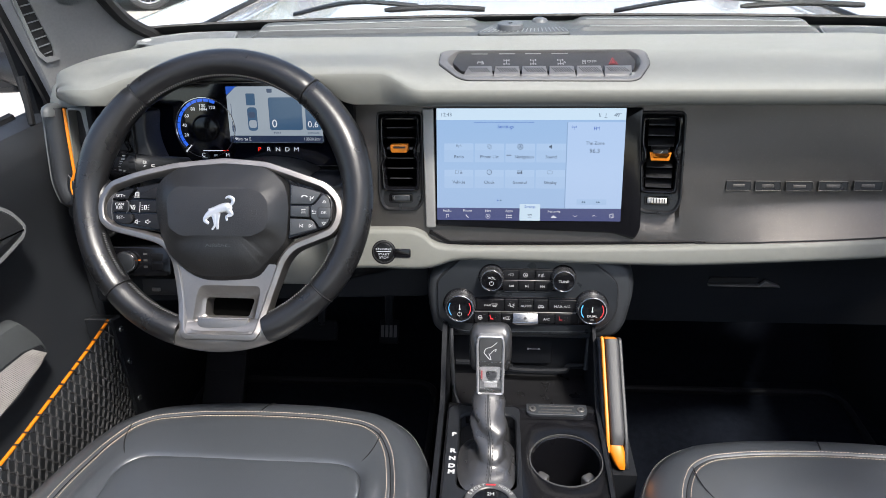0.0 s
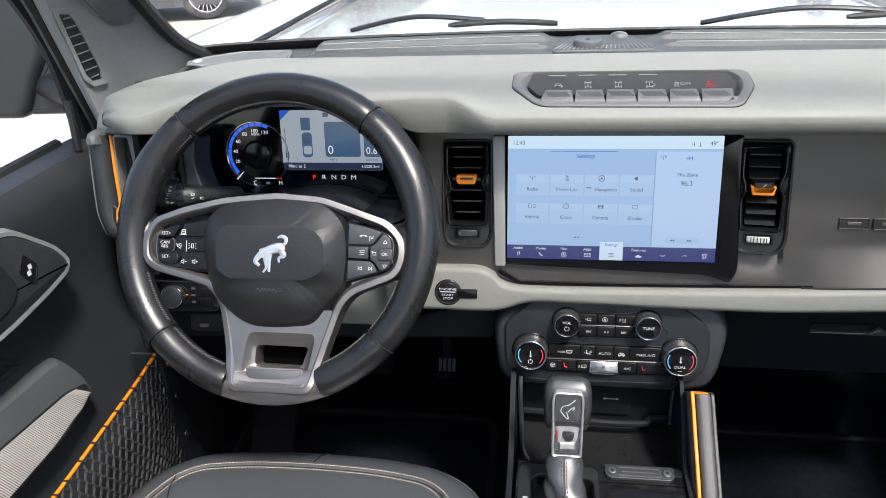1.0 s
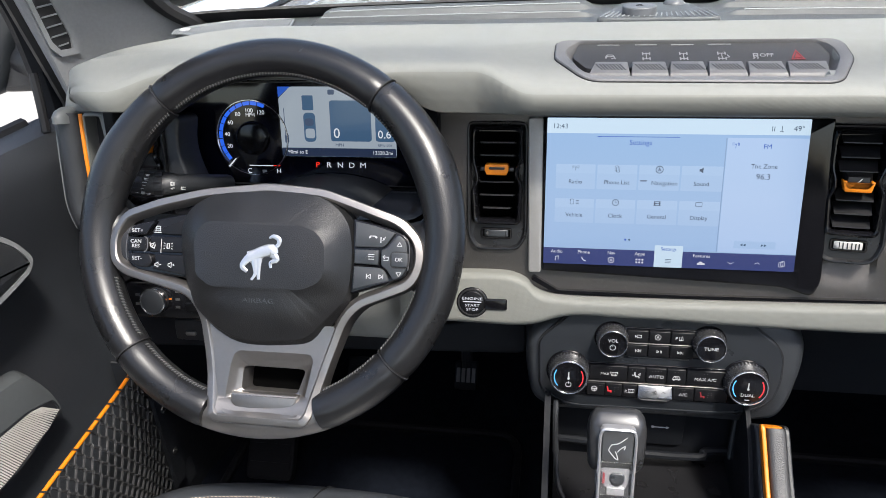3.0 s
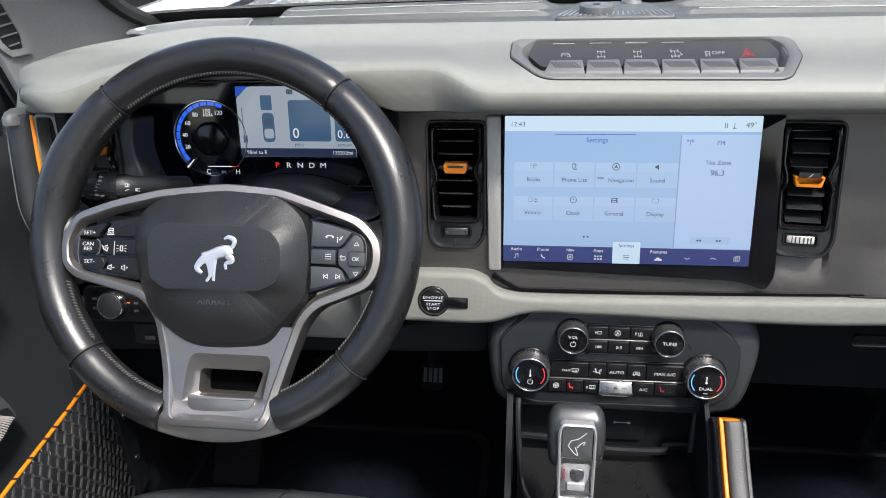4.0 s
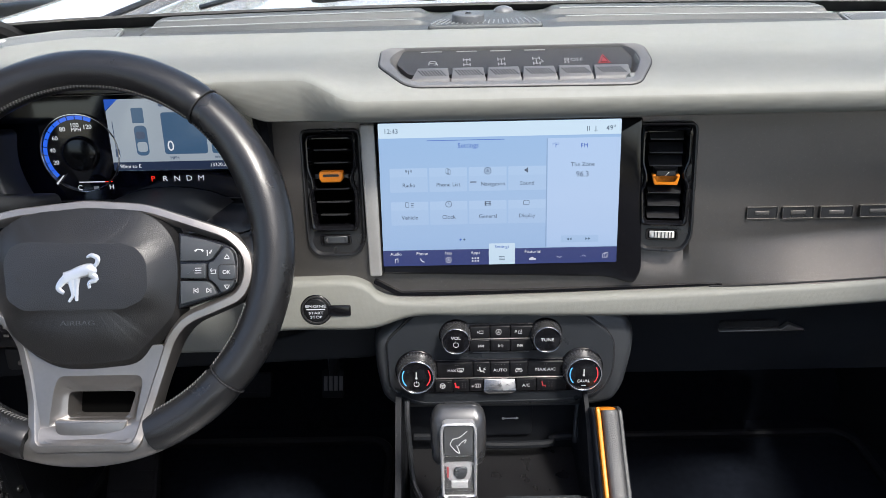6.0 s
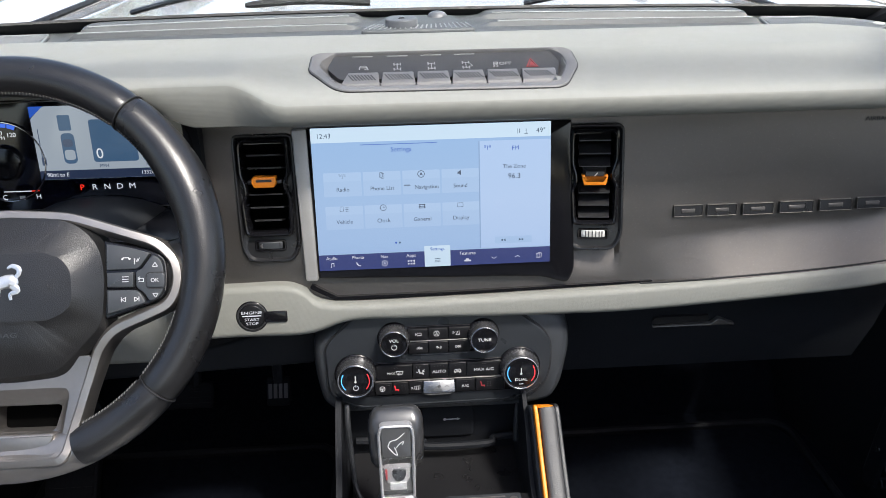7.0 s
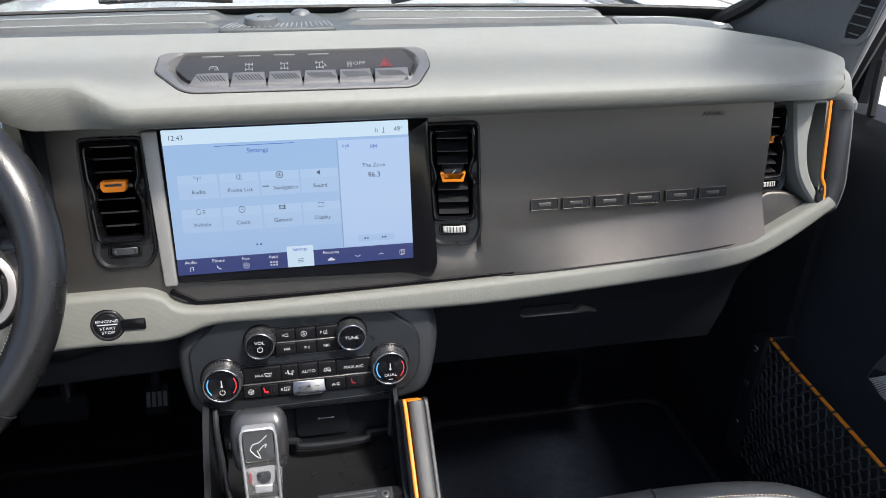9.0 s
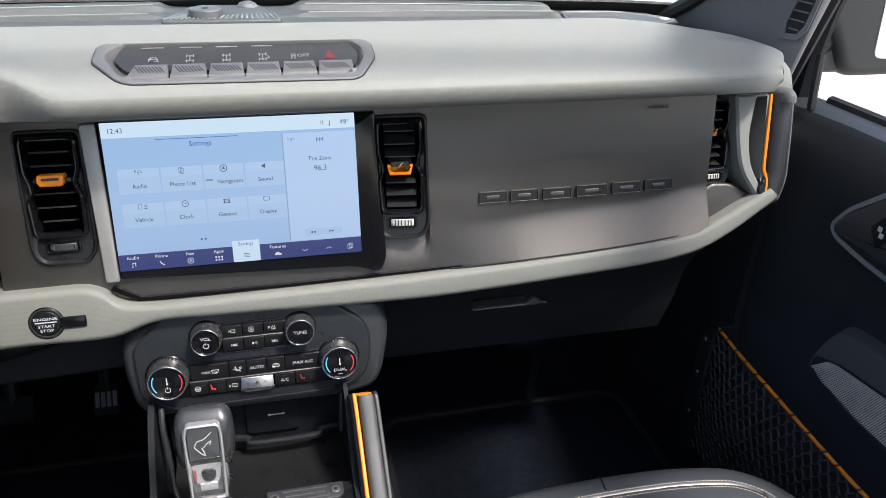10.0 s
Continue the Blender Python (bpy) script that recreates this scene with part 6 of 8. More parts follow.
    for x, plus in ((-0.1044, False), (-0.0906, True)):
        bars(MW, N, x, -0.0322, [(-2.4, 0, 0.7, 2.6, 0), (-1.5, 1.2, 1.8, 0.6, 0), (-1.5, -1.2, 1.8, 0.6, 0), (0.0, 2.0, 2.0, 0.6, 40), (0.0, -2.0, 2.0, 0.6, -40), (0.9, 0, 0.7, 5.4, 0), (3.2, 0, 2.2, 0.6, 0)] + ([(3.2, 0, 0.6, 2.2, 0)] if plus else []), M_WHITE, pl)
    # menu pod, blue-grey
    pr = pod([(0.0900, 0.0190), (0.1298, 0.0095), (0.1440, 0.0025), (0.1462, -0.0242), (0.1415, -0.0360), (0.0900, -0.0525)], [0.002, 0.01, 0.008, 0.010, 0.010, 0.002])
    key(pr, [(0.0930, 0.0165), (0.1135, 0.0125), (0.1330, 0.0062), (0.1240, -0.0060), (0.1205, -0.0085), (0.0930, -0.0085)], [0.001, 0.01, 0.003, 0.004, 0.004, 0.001], M_KEYGREY)
    key(pr, [(0.0930, -0.0100), (0.1172, -0.0100), (0.1172, -0.0248), (0.0930, -0.0240)], 0.0015, M_KEYGREY, 0.0130)
    key(pr, [(0.0930, -0.0258), (0.1190, -0.0265), (0.1238, -0.0300), (0.1285, -0.0392), (0.0930, -0.0485)], [0.001, 0.004, 0.004, 0.003, 0.001], M_KEYGREY)
    key(pr, [(0.1345, 0.0052), (0.1425, 0.0002), (0.1445, -0.0100), (0.1447, -0.0260), (0.1400, -0.0350), (0.1308, -0.0382), (0.1262, -0.0300), (0.1190, -0.0248), (0.1190, -0.0095), (0.1240, -0.0085)], [0.003, 0.006, 0.004, 0.006, 0.006, 0.003, 0.005, 0.003, 0.003, 0.004], M_KEYGREY)
    part("key_edge", tube(along([(0.1395, 0.0042, 0.0132), (0.1448, -0.0020, 0.0132), (0.1462, -0.0150, 0.0132), (0.1452, -0.0285, 0.0132)], 14), 0.0006, 6, MW), M_DIMMET, pr, "fine bright pod edge")
    okc = rrect(0.1372, -0.0190, 0.0160, 0.0135, 0.003, 4)
    part("ok_gap", ring(offset(okc, -0.0010), offset(okc, 0.0004), 0.012, 0.0142, MW), M_RUBBER, pr)
    part("button", slab(okc, 0.010, 0.0152, MW, 0.0010), M_KEYGREY, pr)
    text("wording", "OK", 0.0050, 0.1366, -0.0189, 0.0154, MW, M_WHITE, pr)
    bars(MW, N, 0.1100, -0.0169, [(0, 2.2, 5.6, 0.6, 0), (0, 0, 5.6, 0.6, 0), (0, -2.2, 5.6, 0.6, 0)], M_WHITE, pr)
    bars(MW, N, 0.1110, 0.0013, [(0, 1.2, 5.2, 0.8, 0), (-3.0, 0.2, 2.0, 1.6, 35), (3.0, 0.2, 2.0, 1.6, -35)], M_WHITE, pr)
    bars(MW, N, 0.1200, -0.0012, [(-1.4, -0.6, 0.9, 3.8, 0), (-1.4, 2.2, 1.2, 1.2, 0), (0.9, 1.0, 0.6, 3.0, -25), (2.2, 1.6, 0.6, 3.8, -25)], M_WHITE, pr)
    bars(MW, N, 0.1237, -0.0182, [(0.4, 1.5, 4.6, 0.6, 0), (0.4, -1.5, 4.6, 0.6, 0), (2.6, 0, 0.6, 3.2, 0), (-1.6, 2.4, 2.2, 0.6, 35), (-1.6, 0.6, 2.2, 0.6, -35)], M_WHITE, pr)
    for x, q in ((0.1085, -1), (0.1197, 1)):
        bars(MW, N, x, -0.0352, [(q * 2.2, 0, 0.6, 4.4, 0), (-q * 1.6, 0, 0.6, 4.2, 0), (0.0, 1.0, 3.8, 0.6, -q * 30), (0.0, -1.0, 3.8, 0.6, q * 30)], M_WHITE, pr)
    for y, q in ((-0.0047, 1), (-0.0323, -1)):
        bars(MW, N, 0.1366, y, [(0, -1.6 * q, 4.6, 0.6, 0), (-1.2, 0.2 * q, 4.2, 0.6, 58 * q), (1.2, 0.2 * q, 4.2, 0.6, -58 * q)], M_WHITE, pr)

    # airbag cover: a flat grained field, facets falling away on all sides
    oh = [(0.0185, 0.0480), (0.0530, 0.0460), (0.0755, 0.0345), (0.0905, 0.0154), (0.0945, -0.0142), (0.0919, -0.0572), (0.0798, -0.0737), (0.0587, -0.0985), (0.0477, -0.1038), (0.0084, -0.1072), (-0.0201, -0.1060), (-0.0436, -0.0945), (-0.0649, -0.0757), (-0.0763, -0.0458), (-0.0832, -0.0183), (-0.0848, 0.0095), (-0.0762, 0.0268), (-0.0561, 0.0400), (-0.0390, 0.0452)]
    hc = (0.0065, -0.022)
    oo = by_angle(rpoly(oh[::-1], 0.012, 4), 144, hc)
    fh = [(-0.0440, 0.0108), (0.0440, 0.0092), (0.0610, 0.0040), (0.0700, -0.0075), (0.0712, -0.0330), (0.0665, -0.0430), (0.0500, -0.0508), (-0.0390, -0.0508), (-0.0540, -0.0410), (-0.0580, -0.0088), (-0.0545, 0.0040)]
    ff = by_angle(rpoly(fh[::-1], [0.005] * 11, 4), 144, hc)
    hub = bmesh.new()

    def belly(x, y, t):
        """Height between rim of the cover and its field; the skirt below bulges."""
        low = smooth(-0.050, -0.075, y)
        return 0.0035 * math.sin(math.pi * t) * (0.4 + 1.1 * low)
    lo_n, hi_n = 0.004, 0.0322
    rings = [[(x, y, -0.016) for x, y in oo], [(x, y, lo_n) for x, y in oo]]
    for t in (0.05, 0.12, 0.22, 0.45, 0.70, 0.90, 0.97):
        base = lo_n + (hi_n - lo_n) * (0.22 * smooth(0, 0.12, t) + 0.78 * t)
        rings.append([(x, y, base + belly(x, y, t)) for x, y in between(oo, ff, t)])
    rings += [[(x, y, hi_n) for x, y in between(oo, ff, 1.0)], [(hc[0] + (x - hc[0]) * 0.94, hc[1] + (y - hc[1]) * 0.94, hi_n + 0.0003) for x, y in ff]]
    loops(hub, rings, MW)
    hp = part("hub_pad", hub, M_HUB, root, "grained black airbag cover", 22)
    text("airbag_mark", "AIRBAG", 0.0060, 0.0080, -0.0625, 0.0304, MW, M_KEYGREY, hp, stretch=1.5)
    for x, f in ((-0.0430, -1), (0.0535, 1)):
        hm = bmesh.new()
        for dx, dy, w, h, tilt in ((0, -1.6, 6.0, 0.5, 0), (2.6 * f, 1.0, 0.5, 5.2, 0), (-1.4 * f, 0.6, 3.6, 0.5, 35 * f), (-2.8 * f, 1.8, 0.5, 2.0, 0)):
            box(-w / 2000, w / 2000, -h / 2000, h / 2000, hi_n - 0.0006, hi_n + 0.0007, MW @ Matrix.Translation((x + dx / 1000, -0.022 + dy / 1000, 0)) @ Matrix.Rotation(radians(tilt), 4, "Z"), hm)
        part("horn_mark", hm, M_RUBBER, hp)
    # plain chrome badge: a slanted body with a hooked end and prongs
    MB = MW @ Matrix.Translation((0.0085, -0.0225, 0.0))

    def limb(pts, radii):
        b = bmesh.new()
        ps = along([(x, y, 0.0326) for x, y in pts], 12)
        tube(ps, [radii[min(len(radii) - 1, int(i / 12 * (len(radii) - 1)))] + (radii[min(len(radii) - 1, int(i / 12 * (len(radii) - 1)) + 1)] - radii[min(len(radii) - 1, int(i / 12 * (len(radii) - 1)))]) * (i / 12 * (len(radii) - 1) - int(i / 12 * (len(radii) - 1))) for i in range(13)], 10, MB, b, flat=0.42)
        part("badge", b, M_BADGE, hp, "plain curved chrome badge bar")
    limb([(-0.0105, 0.0005), (-0.0040, 0.0030), (0.0040, 0.0062), (0.0115, 0.0072), (0.0148, 0.0035)], (0.0056, 0.0052, 0.0056, 0.0062, 0.0036))
    limb([(-0.0090, 0.0010), (-0.0135, -0.0030), (-0.0165, -0.0085), (-0.0115, -0.0130)], (0.0042, 0.0034, 0.0026, 0.0016))
    limb([(0.0128, 0.0082), (0.0178, 0.0130), (0.0180, 0.0180), (0.0125, 0.0205), (0.0085, 0.0185)], (0.0018, 0.0020, 0.0024, 0.0020, 0.0008))
    limb([(-0.0052, -0.0010), (-0.0040, -0.0080), (-0.0035, -0.0150), (-0.0070, -0.0205)], (0.0040, 0.0026, 0.0016, 0.0012))
    limb([(-0.0005, 0.0000), (-0.0005, -0.0090), (0.0000, -0.0200)], (0.0036, 0.0022, 0.0014))
    limb([(0.0125, 0.0040), (0.0170, -0.0010), (0.0110, -0.0040), (0.0115, -0.0090)], (0.0040, 0.0026, 0.0018, 0.0012))


steering_wheel()


def stalk():
    root = thing("column_stalk", (-0.56, -0.05, 0.71), "black column stalk with white wiper markings", "control stalk")
    pts = [(-0.515, 0.03, 0.690), (-0.535, -0.035, 0.716), (-0.565, -0.052, 0.722), (-0.605, -0.058, 0.729)]
    part("stalk", tube(along(pts, 16), [0.011] * 7 + [0.0135] * 9 + [0.010], 14), M_SOFT, root)
    ps = along(pts, 16)
    for a, rad in ((9, 0.0152), (12, 0.0150), (15, 0.0140)):
        col = part("collar", tube([ps[a - 1].lerp(ps[a], 0.2), ps[a].lerp(ps[a + 1], 0.6)], rad, 20), M_BLACK, root, "ribbed black collar")
        d = (ps[a + 1] - ps[a - 1]).normalized()
        up = d.cross(Vector((0, 1, 0))).normalized()
        sd = d.cross(up)
        for i in range(12):
            q = 2 * math.pi * i / 12
            o_ = (up * math.cos(q) + sd * math.sin(q)) * rad
            part("rib", tube([ps[a - 1].lerp(ps[a], 0.3) + o_, ps[a].lerp(ps[a + 1], 0.5) + o_], 0.0010, 5), M_BLACK, col)
    m = plane_at((-0.575, -0.0655, 0.728), 28)
    # printed wiper marks wrapped round the grip
    for x, y, w, h, tilt in ((0.0123, 0.0104, 0.0006, 0.0022, 30), (0.0143, 0.0102, 0.0006, 0.0022, -30), (0.0135, 0.0062, 0.0030, 0.0008, 0), (0.0140, 0.0046, 0.0030, 0.0008, 0), (0.0122, 0.0020, 0.0032, 0.0008, 0),
                             (0.0116, -0.0012, 0.0024, 0.0007, 0), (0.0096, -0.0050, 0.0020, 0.0007, 0), (0.0028, -0.0090, 0.0030, 0.0007, 0), (0.0081, -0.0094, 0.0006, 0.0020, 0), (0.0101, -0.0094, 0.0006, 0.0020, 0), (0.0091, -0.0084, 0.0020, 0.0006, 0), (0.0091, -0.0104, 0.0020, 0.0006, 0),
                             (0.0150, -0.0096, 0.0040, 0.0007, 0), (0.0150, -0.0108, 0.0028, 0.0007, 25), (0.0440, 0.0010, 0.0007, 0.0034, 0), (0.0470, 0.0010, 0.0007, 0.0034, 0), (0.0455, 0.0026, 0.0030, 0.0007, 0), (0.0455, -0.0006, 0.0030, 0.0007, 0), (0.0455, -0.0040, 0.0030, 0.0008, 30),
                             (0.0560, -0.0036, 0.0007, 0.0030, 0), (0.0580, -0.0024, 0.0030, 0.0007, 0), (0.0580, -0.0048, 0.0030, 0.0007, 0)):
        n = math.sqrt(max(0.0, 0.0150 ** 2 - y * y)) - 0.0150
        part("symbol", box(-w / 2, w / 2, -h / 2, h / 2, -0.002, 0.0012, m @ Matrix.Translation((x, y, n)) @ Matrix.Rotation(radians(tilt), 4, "Z")), M_WHITE, root)


stalk()


def headlamp_switch():
    m = plane_at((-0.605, -0.012, 0.545), 20)
    root = thing("headlamp_switch", (-0.605, -0.01, 0.52), "black headlamp switch panel with a chrome-ringed knob", "switch panel")
    part("panel", slab(rrect(0.0, 0.0, 0.110, 0.046, 0.008), -0.02, 0.004, m, 0.002), M_GLOSS, root)
    part("knob", slab(circle(-0.014, 0.0, 0.0165, 36), 0.003, 0.016, m, 0.003), M_SOFT, root)
    part("knob_ring", ring(circle(-0.014, 0.0, 0.0172, 36), circle(-0.014, 0.0, 0.0150, 36), 0.010, 0.0155, m, 0.0005), M_CHROME, root)
    for x, y in ((0.015, 0.012), (0.015, 0.002), (0.015, -0.008), (0.032, 0.008), (0.032, -0.006), (-0.040, 0.006), (-0.040, -0.006)):
        part("symbol", box(x - 0.003, x + 0.003, y - 0.0015, y + 0.0015, 0.0035, 0.0046, m), M_DIMMET, root)
    for y in (0.007, -0.0075):
        part("key", slab(rrect(0.034, y, 0.018, 0.012, 0.002), 0.003, 0.0052, m, 0.001), M_BUTTON, root)
    part("lamp", box(0.003, 0.007, 0.0015, 0.0030, 0.0035, 0.0048, m), G_AMBER, root)
    m2 = plane_at((-0.60, -0.004, 0.495), 10)
    part("dimmer_panel", slab(rrect(0.02, 0, 0.06, 0.028, 0.004), -0.02, 0.002, m2, 0.001), M_BLACK, root)
    part("dimmer_wheel", slab(rrect(0.012, -0.004, 0.014, 0.006, 0.002), 0, 0.005, m2, 0.001), M_DIMMET, root)


headlamp_switch()


# ---------------- climate panel ----------------
def climate_panel():
    root = thing("climate_panel", MC @ Vector((0, -0.07, 0)), "charcoal climate and audio panel with four rotary knobs", "control panel")
    hous = turned(rpoly([(-0.0990, 0.0420), (0.0990, 0.0440), (0.1480, 0.0300), (0.1590, 0.0060), (0.1590, -0.0234), (0.1500, -0.0713), (0.1380, -0.0920), (0.1000, -0.0990), (-0.1200, -0.0970), (-0.1420, -0.0830), (-0.1500, -0.0400), (-0.1500, 0.0100)], [0.01, 0.01, 0.02, 0.015, 0.02, 0.02, 0.018, 0.015, 0.018, 0.02, 0.03, 0.03], 5))
    b = bmesh.new()
    loops(b, [[(x * 1.02, y, -0.10) for x, y in hous], [(x, y, -0.030) for x, y in hous], [(x, y, -0.018) for x, y in offset(hous, 0.0015)], [(x, y, -0.011) for x, y in offset(hous, 0.005)], [(x, y, -0.006) for x, y in offset(hous, 0.012)]], MC)
    part("housing", b, M_HOUSE, root, "charcoal moulded housing", 50)
    face = turned(rpoly([(-0.0930, 0.0400), (0.0840, 0.0400), (0.1237, 0.0090), (0.1325, -0.0055), (0.1335, -0.0395), (0.1251, -0.0660), (0.1050, -0.0795), (0.0735, -0.0837), (-0.0970, -0.0855), (-0.1206, -0.0750), (-0.1325, -0.0590), (-0.1337, -0.0030), (-0.1285, 0.0055)], [0.004, 0.006, 0.01, 0.010, 0.012, 0.012, 0.014, 0.014, 0.014, 0.014, 0.012, 0.006, 0.006], 5))
    part("faceplate_groove", slab(offset(face, -0.0013), -0.012, -0.0030, MC), M_RUBBER, root)
    part("faceplate", slab(face, -0.012, 0.0, MC, 0.0022), M_TRAYD, root, "charcoal faceplate")
    groove = [(x, y) for x, y in offset(face, 0.0045) if y < -0.06]
    groove.sort()
    part("lower_bead", tube([(x, y, 0.0) for x, y in groove], 0.0010, 6, MC), M_TRAYD, root)

    def knob(x, y, r, hgt, big):
        """Stepped knob: dark base, notched shoulder, smoked metal cone, bright lip and a black cap."""
        k = part("knob", loops(bmesh.new(), [[(px_, py_, q) for px_, py_ in circle(x, y, rr, 56)] for rr, q in ((r * 1.06, 0.0), (r * 1.06, hgt * 0.30), (r * 1.01, hgt * 0.44), (r * 0.985, hgt * 0.78), (r * 0.97, hgt * 0.93), (r * 0.93, hgt), (r * 0.87, hgt - 0.0004), (r * 0.85, hgt - 0.0018))], MC), M_KNOB, root, "smoked metal knob with a notched rim")
        part("knob_base", ring(circle(x, y, r * 1.13, 56), circle(x, y, r * 1.02, 56), 0.0, 0.0024, MC, 0.0008), M_GLOSS, k)
        part("bright_ring", ring(circle(x, y, r * 0.905, 56), circle(x, y, r * 0.865, 56), hgt - 0.0015, hgt + 0.0004, MC, 0.0001), M_CHROME, k, "thin bright ring")
        part("cap_face", slab(circle(x, y, r * 0.845, 56), hgt - 0.006, hgt - 0.0010, MC, 0.0006), M_GLOSS, k)
        rim = bmesh.new()
        n = 40 if big else 32
        for i in range(n):
            box(r * 1.035, r * 1.085, -0.0008, 0.0008, hgt * 0.08, hgt * 0.34, MC @ Matrix.Translation((x, y, 0)) @ Matrix.Rotation(2 * math.pi * i / n, 4, "Z"), rim)
        part("knurling", rim, M_GLOSS, k)
        t = hgt - 0.0008
        if big:
            for d0, d1, mt in ((148, 222, M_BLUE), (-42, 32, M_RED)):
                arc = bmesh.new()
                for i in range(14):
                    a, c = radians(d0 + (d1 - d0) * i / 14), radians(d0 + (d1 - d0) * (i + 1) / 14)
                    wd = 0.0011
                    loops(arc, [[(x + q * math.cos(e), y + q * math.sin(e), z) for q, e in ((r * 0.69, a), (r * 0.69 + wd, a), (r * 0.69 + wd, c), (r * 0.69, c))] for z in (t - 0.0005, t + 0.0002)], MC)
                part("temperature_arc", arc, mt, k)
            part("symbol", box(x - 0.0006, x + 0.0006, y - 0.0010, y + 0.0062, t - 0.0005, t + 0.0002, MC), M_WHITE, k)
            part("symbol", slab(circle(x, y - 0.0012, 0.0014, 12), t - 0.0005, t + 0.0002, MC), M_WHITE, k)
        return k, t

    def power(k, x, y, t):
        arc = [(x + 0.0030 * math.cos(radians(a)), y + 0.0030 * math.sin(radians(a)), t) for a in range(115, 426, 14)]
        part("symbol", tube(arc, 0.00035, 5, MC), M_WHITE, k)
        part("symbol", box(x - 0.0003, x + 0.0003, y + 0.0012, y + 0.0040, t - 0.0004, t + 0.0003, MC), M_WHITE, k)
    k, t = knob(-0.0990, -0.0360, 0.0225, 0.0195, True)
    power(k, -0.0990, -0.0450, t)
    k, t = knob(0.0945, -0.0360, 0.0225, 0.0195, True)
    text("wording", "DUAL", 0.0052, 0.0945, -0.0448, t + 0.0001, MC, M_WHITE, k, stretch=1.1)
    part("symbol", box(0.0920, 0.0970, -0.0508, -0.0502, t - 0.0004, t + 0.0002, MC), M_WHITE, k)
    k, t = knob(-0.0525, 0.0085, 0.0172, 0.0190, False)
    text("wording", "VOL", 0.0053, -0.0525, 0.0122, t + 0.0001, MC, M_WHITE, k, stretch=1.1)
    power(k, -0.0525, 0.0040, t)
    k, t = knob(0.0515, 0.0085, 0.0172, 0.0190, False)
    text("wording", "TUNE", 0.0053, 0.0515, 0.0082, t + 0.0001, MC, M_WHITE, k, stretch=1.1)

    def tray(points):
        o = turned(rpoly(points, 0.004, 3))
        part("button_tray", slab(o, -0.001, 0.0016, MC, 0.0008), M_GLOSS, root)
    tray([(-0.0520, 0.0225), (0.0520, 0.0215), (0.0520, -0.0135), (-0.0520, -0.0125)])
    tray([(-0.0990, -0.0235), (0.0945, -0.0235), (0.0945, -0.0665), (-0.0990, -0.0665)])

    def key(x0, x1, y0, y1, name="button", mat=M_BUTTON):
        return part(name, slab(rrect((x0 + x1) / 2, (y0 + y1) / 2, x1 - x0 - 0.0007, y1 - y0 - 0.0007, 0.0010, 2), 0.0, 0.0042, MC, 0.0008), mat, root)
    n = 0.0043

    def sy(x, y, items, mat=M_WHITE):
        bars(MC, n, x, y, items, mat, root)

    def ld(x, y, dots):
        sy(x, y, [(d, 0, 0.7, 0.5, 0) for d in dots], M_DIMMET)
    cols = [-0.0362, -0.0128, 0.0108, 0.0368]
    for a, c in zip(cols, cols[1:]):
        key(a, c, 0.0048, 0.0198)
        key(a, c, -0.0120, 0.0026)
    part("bright_rule", box(-0.0385, 0.0385, 0.0031, 0.0044, 0.0, 0.0040, MC, edge=0.0004), M_SILVER, root)
    part("bright_rule", box(-0.0330, 0.0330, -0.0152, -0.0142, 0.0, 0.0012, MC), M_DIMMET, root)
    sy(-0.0240, 0.0128, [(0.8, 1.6, 5.0, 0.5, 0), (0.8, -1.6, 5.0, 0.5, 0), (3.1, 0, 0.5, 3.6, 0), (-1.5, 0, 0.5, 3.6, 0), (-3.4, 0, 0.6, 2.6, 0), (-2.6, 0, 1.6, 0.6, 0)])
    part("symbol", ring(circle(-0.0030, 0.0128, 0.0034, 20), circle(-0.0030, 0.0128, 0.0029, 20), n - 0.0004, n + 0.0003, MC), M_WHITE, root)
    sy(-0.0030, 0.0128, [(-0.7, 0, 0.5, 3.4, -22), (0.7, 0, 0.5, 3.4, 22), (0, -0.5, 1.6, 0.5, 0)])
    text("wording", "P", 0.0050, 0.0168, 0.0124, n, MC, M_WHITE, root)
    sy(0.0215, 0.0122, [(-1.6, 0.4, 0.5, 3.4, 12), (0.2, 0.6, 0.5, 4.0, 12), (2.0, 0.8, 0.5, 4.6, 12), (0.2, -1.8, 4.6, 0.5, 0)])

    def arrows(x, y, dirs, bar):
        it = []
        for cx_, q in dirs:
            it += [(cx_ - q * 1.1, 0, 0.5, 3.2, 0), (cx_, 0.75, 2.6, 0.5, -q * 33), (cx_, -0.75, 2.6, 0.5, q * 33)]
        for bx in bar:
            it.append((bx, 0, 0.5, 3.4, 0))
        sy(x, y, it)
    arrows(-0.0240, -0.0048, ((-0.2, -1), (2.6, -1)), (-2.2,))
    arrows(-0.0008, -0.0048, ((-1.2, 1),), (1.6, 2.8))
    arrows(0.0228, -0.0048, ((-2.6, 1), (0.2, 1)), (2.2,))
    mid = [-0.0752, -0.0328, -0.0129, 0.0100, 0.0314, 0.0755]
    for a, c in zip(mid, mid[1:]):
        key(a, c, -0.0452, -0.0258)
    part("bright_rule", box(-0.0800, 0.0800, -0.0475, -0.0460, 0.0, 0.0040, MC, edge=0.0004), M_SILVER, root)
    text("wording", "MAX", 0.0042, -0.0580, -0.0362, n, MC, M_WHITE, root, stretch=1.1)
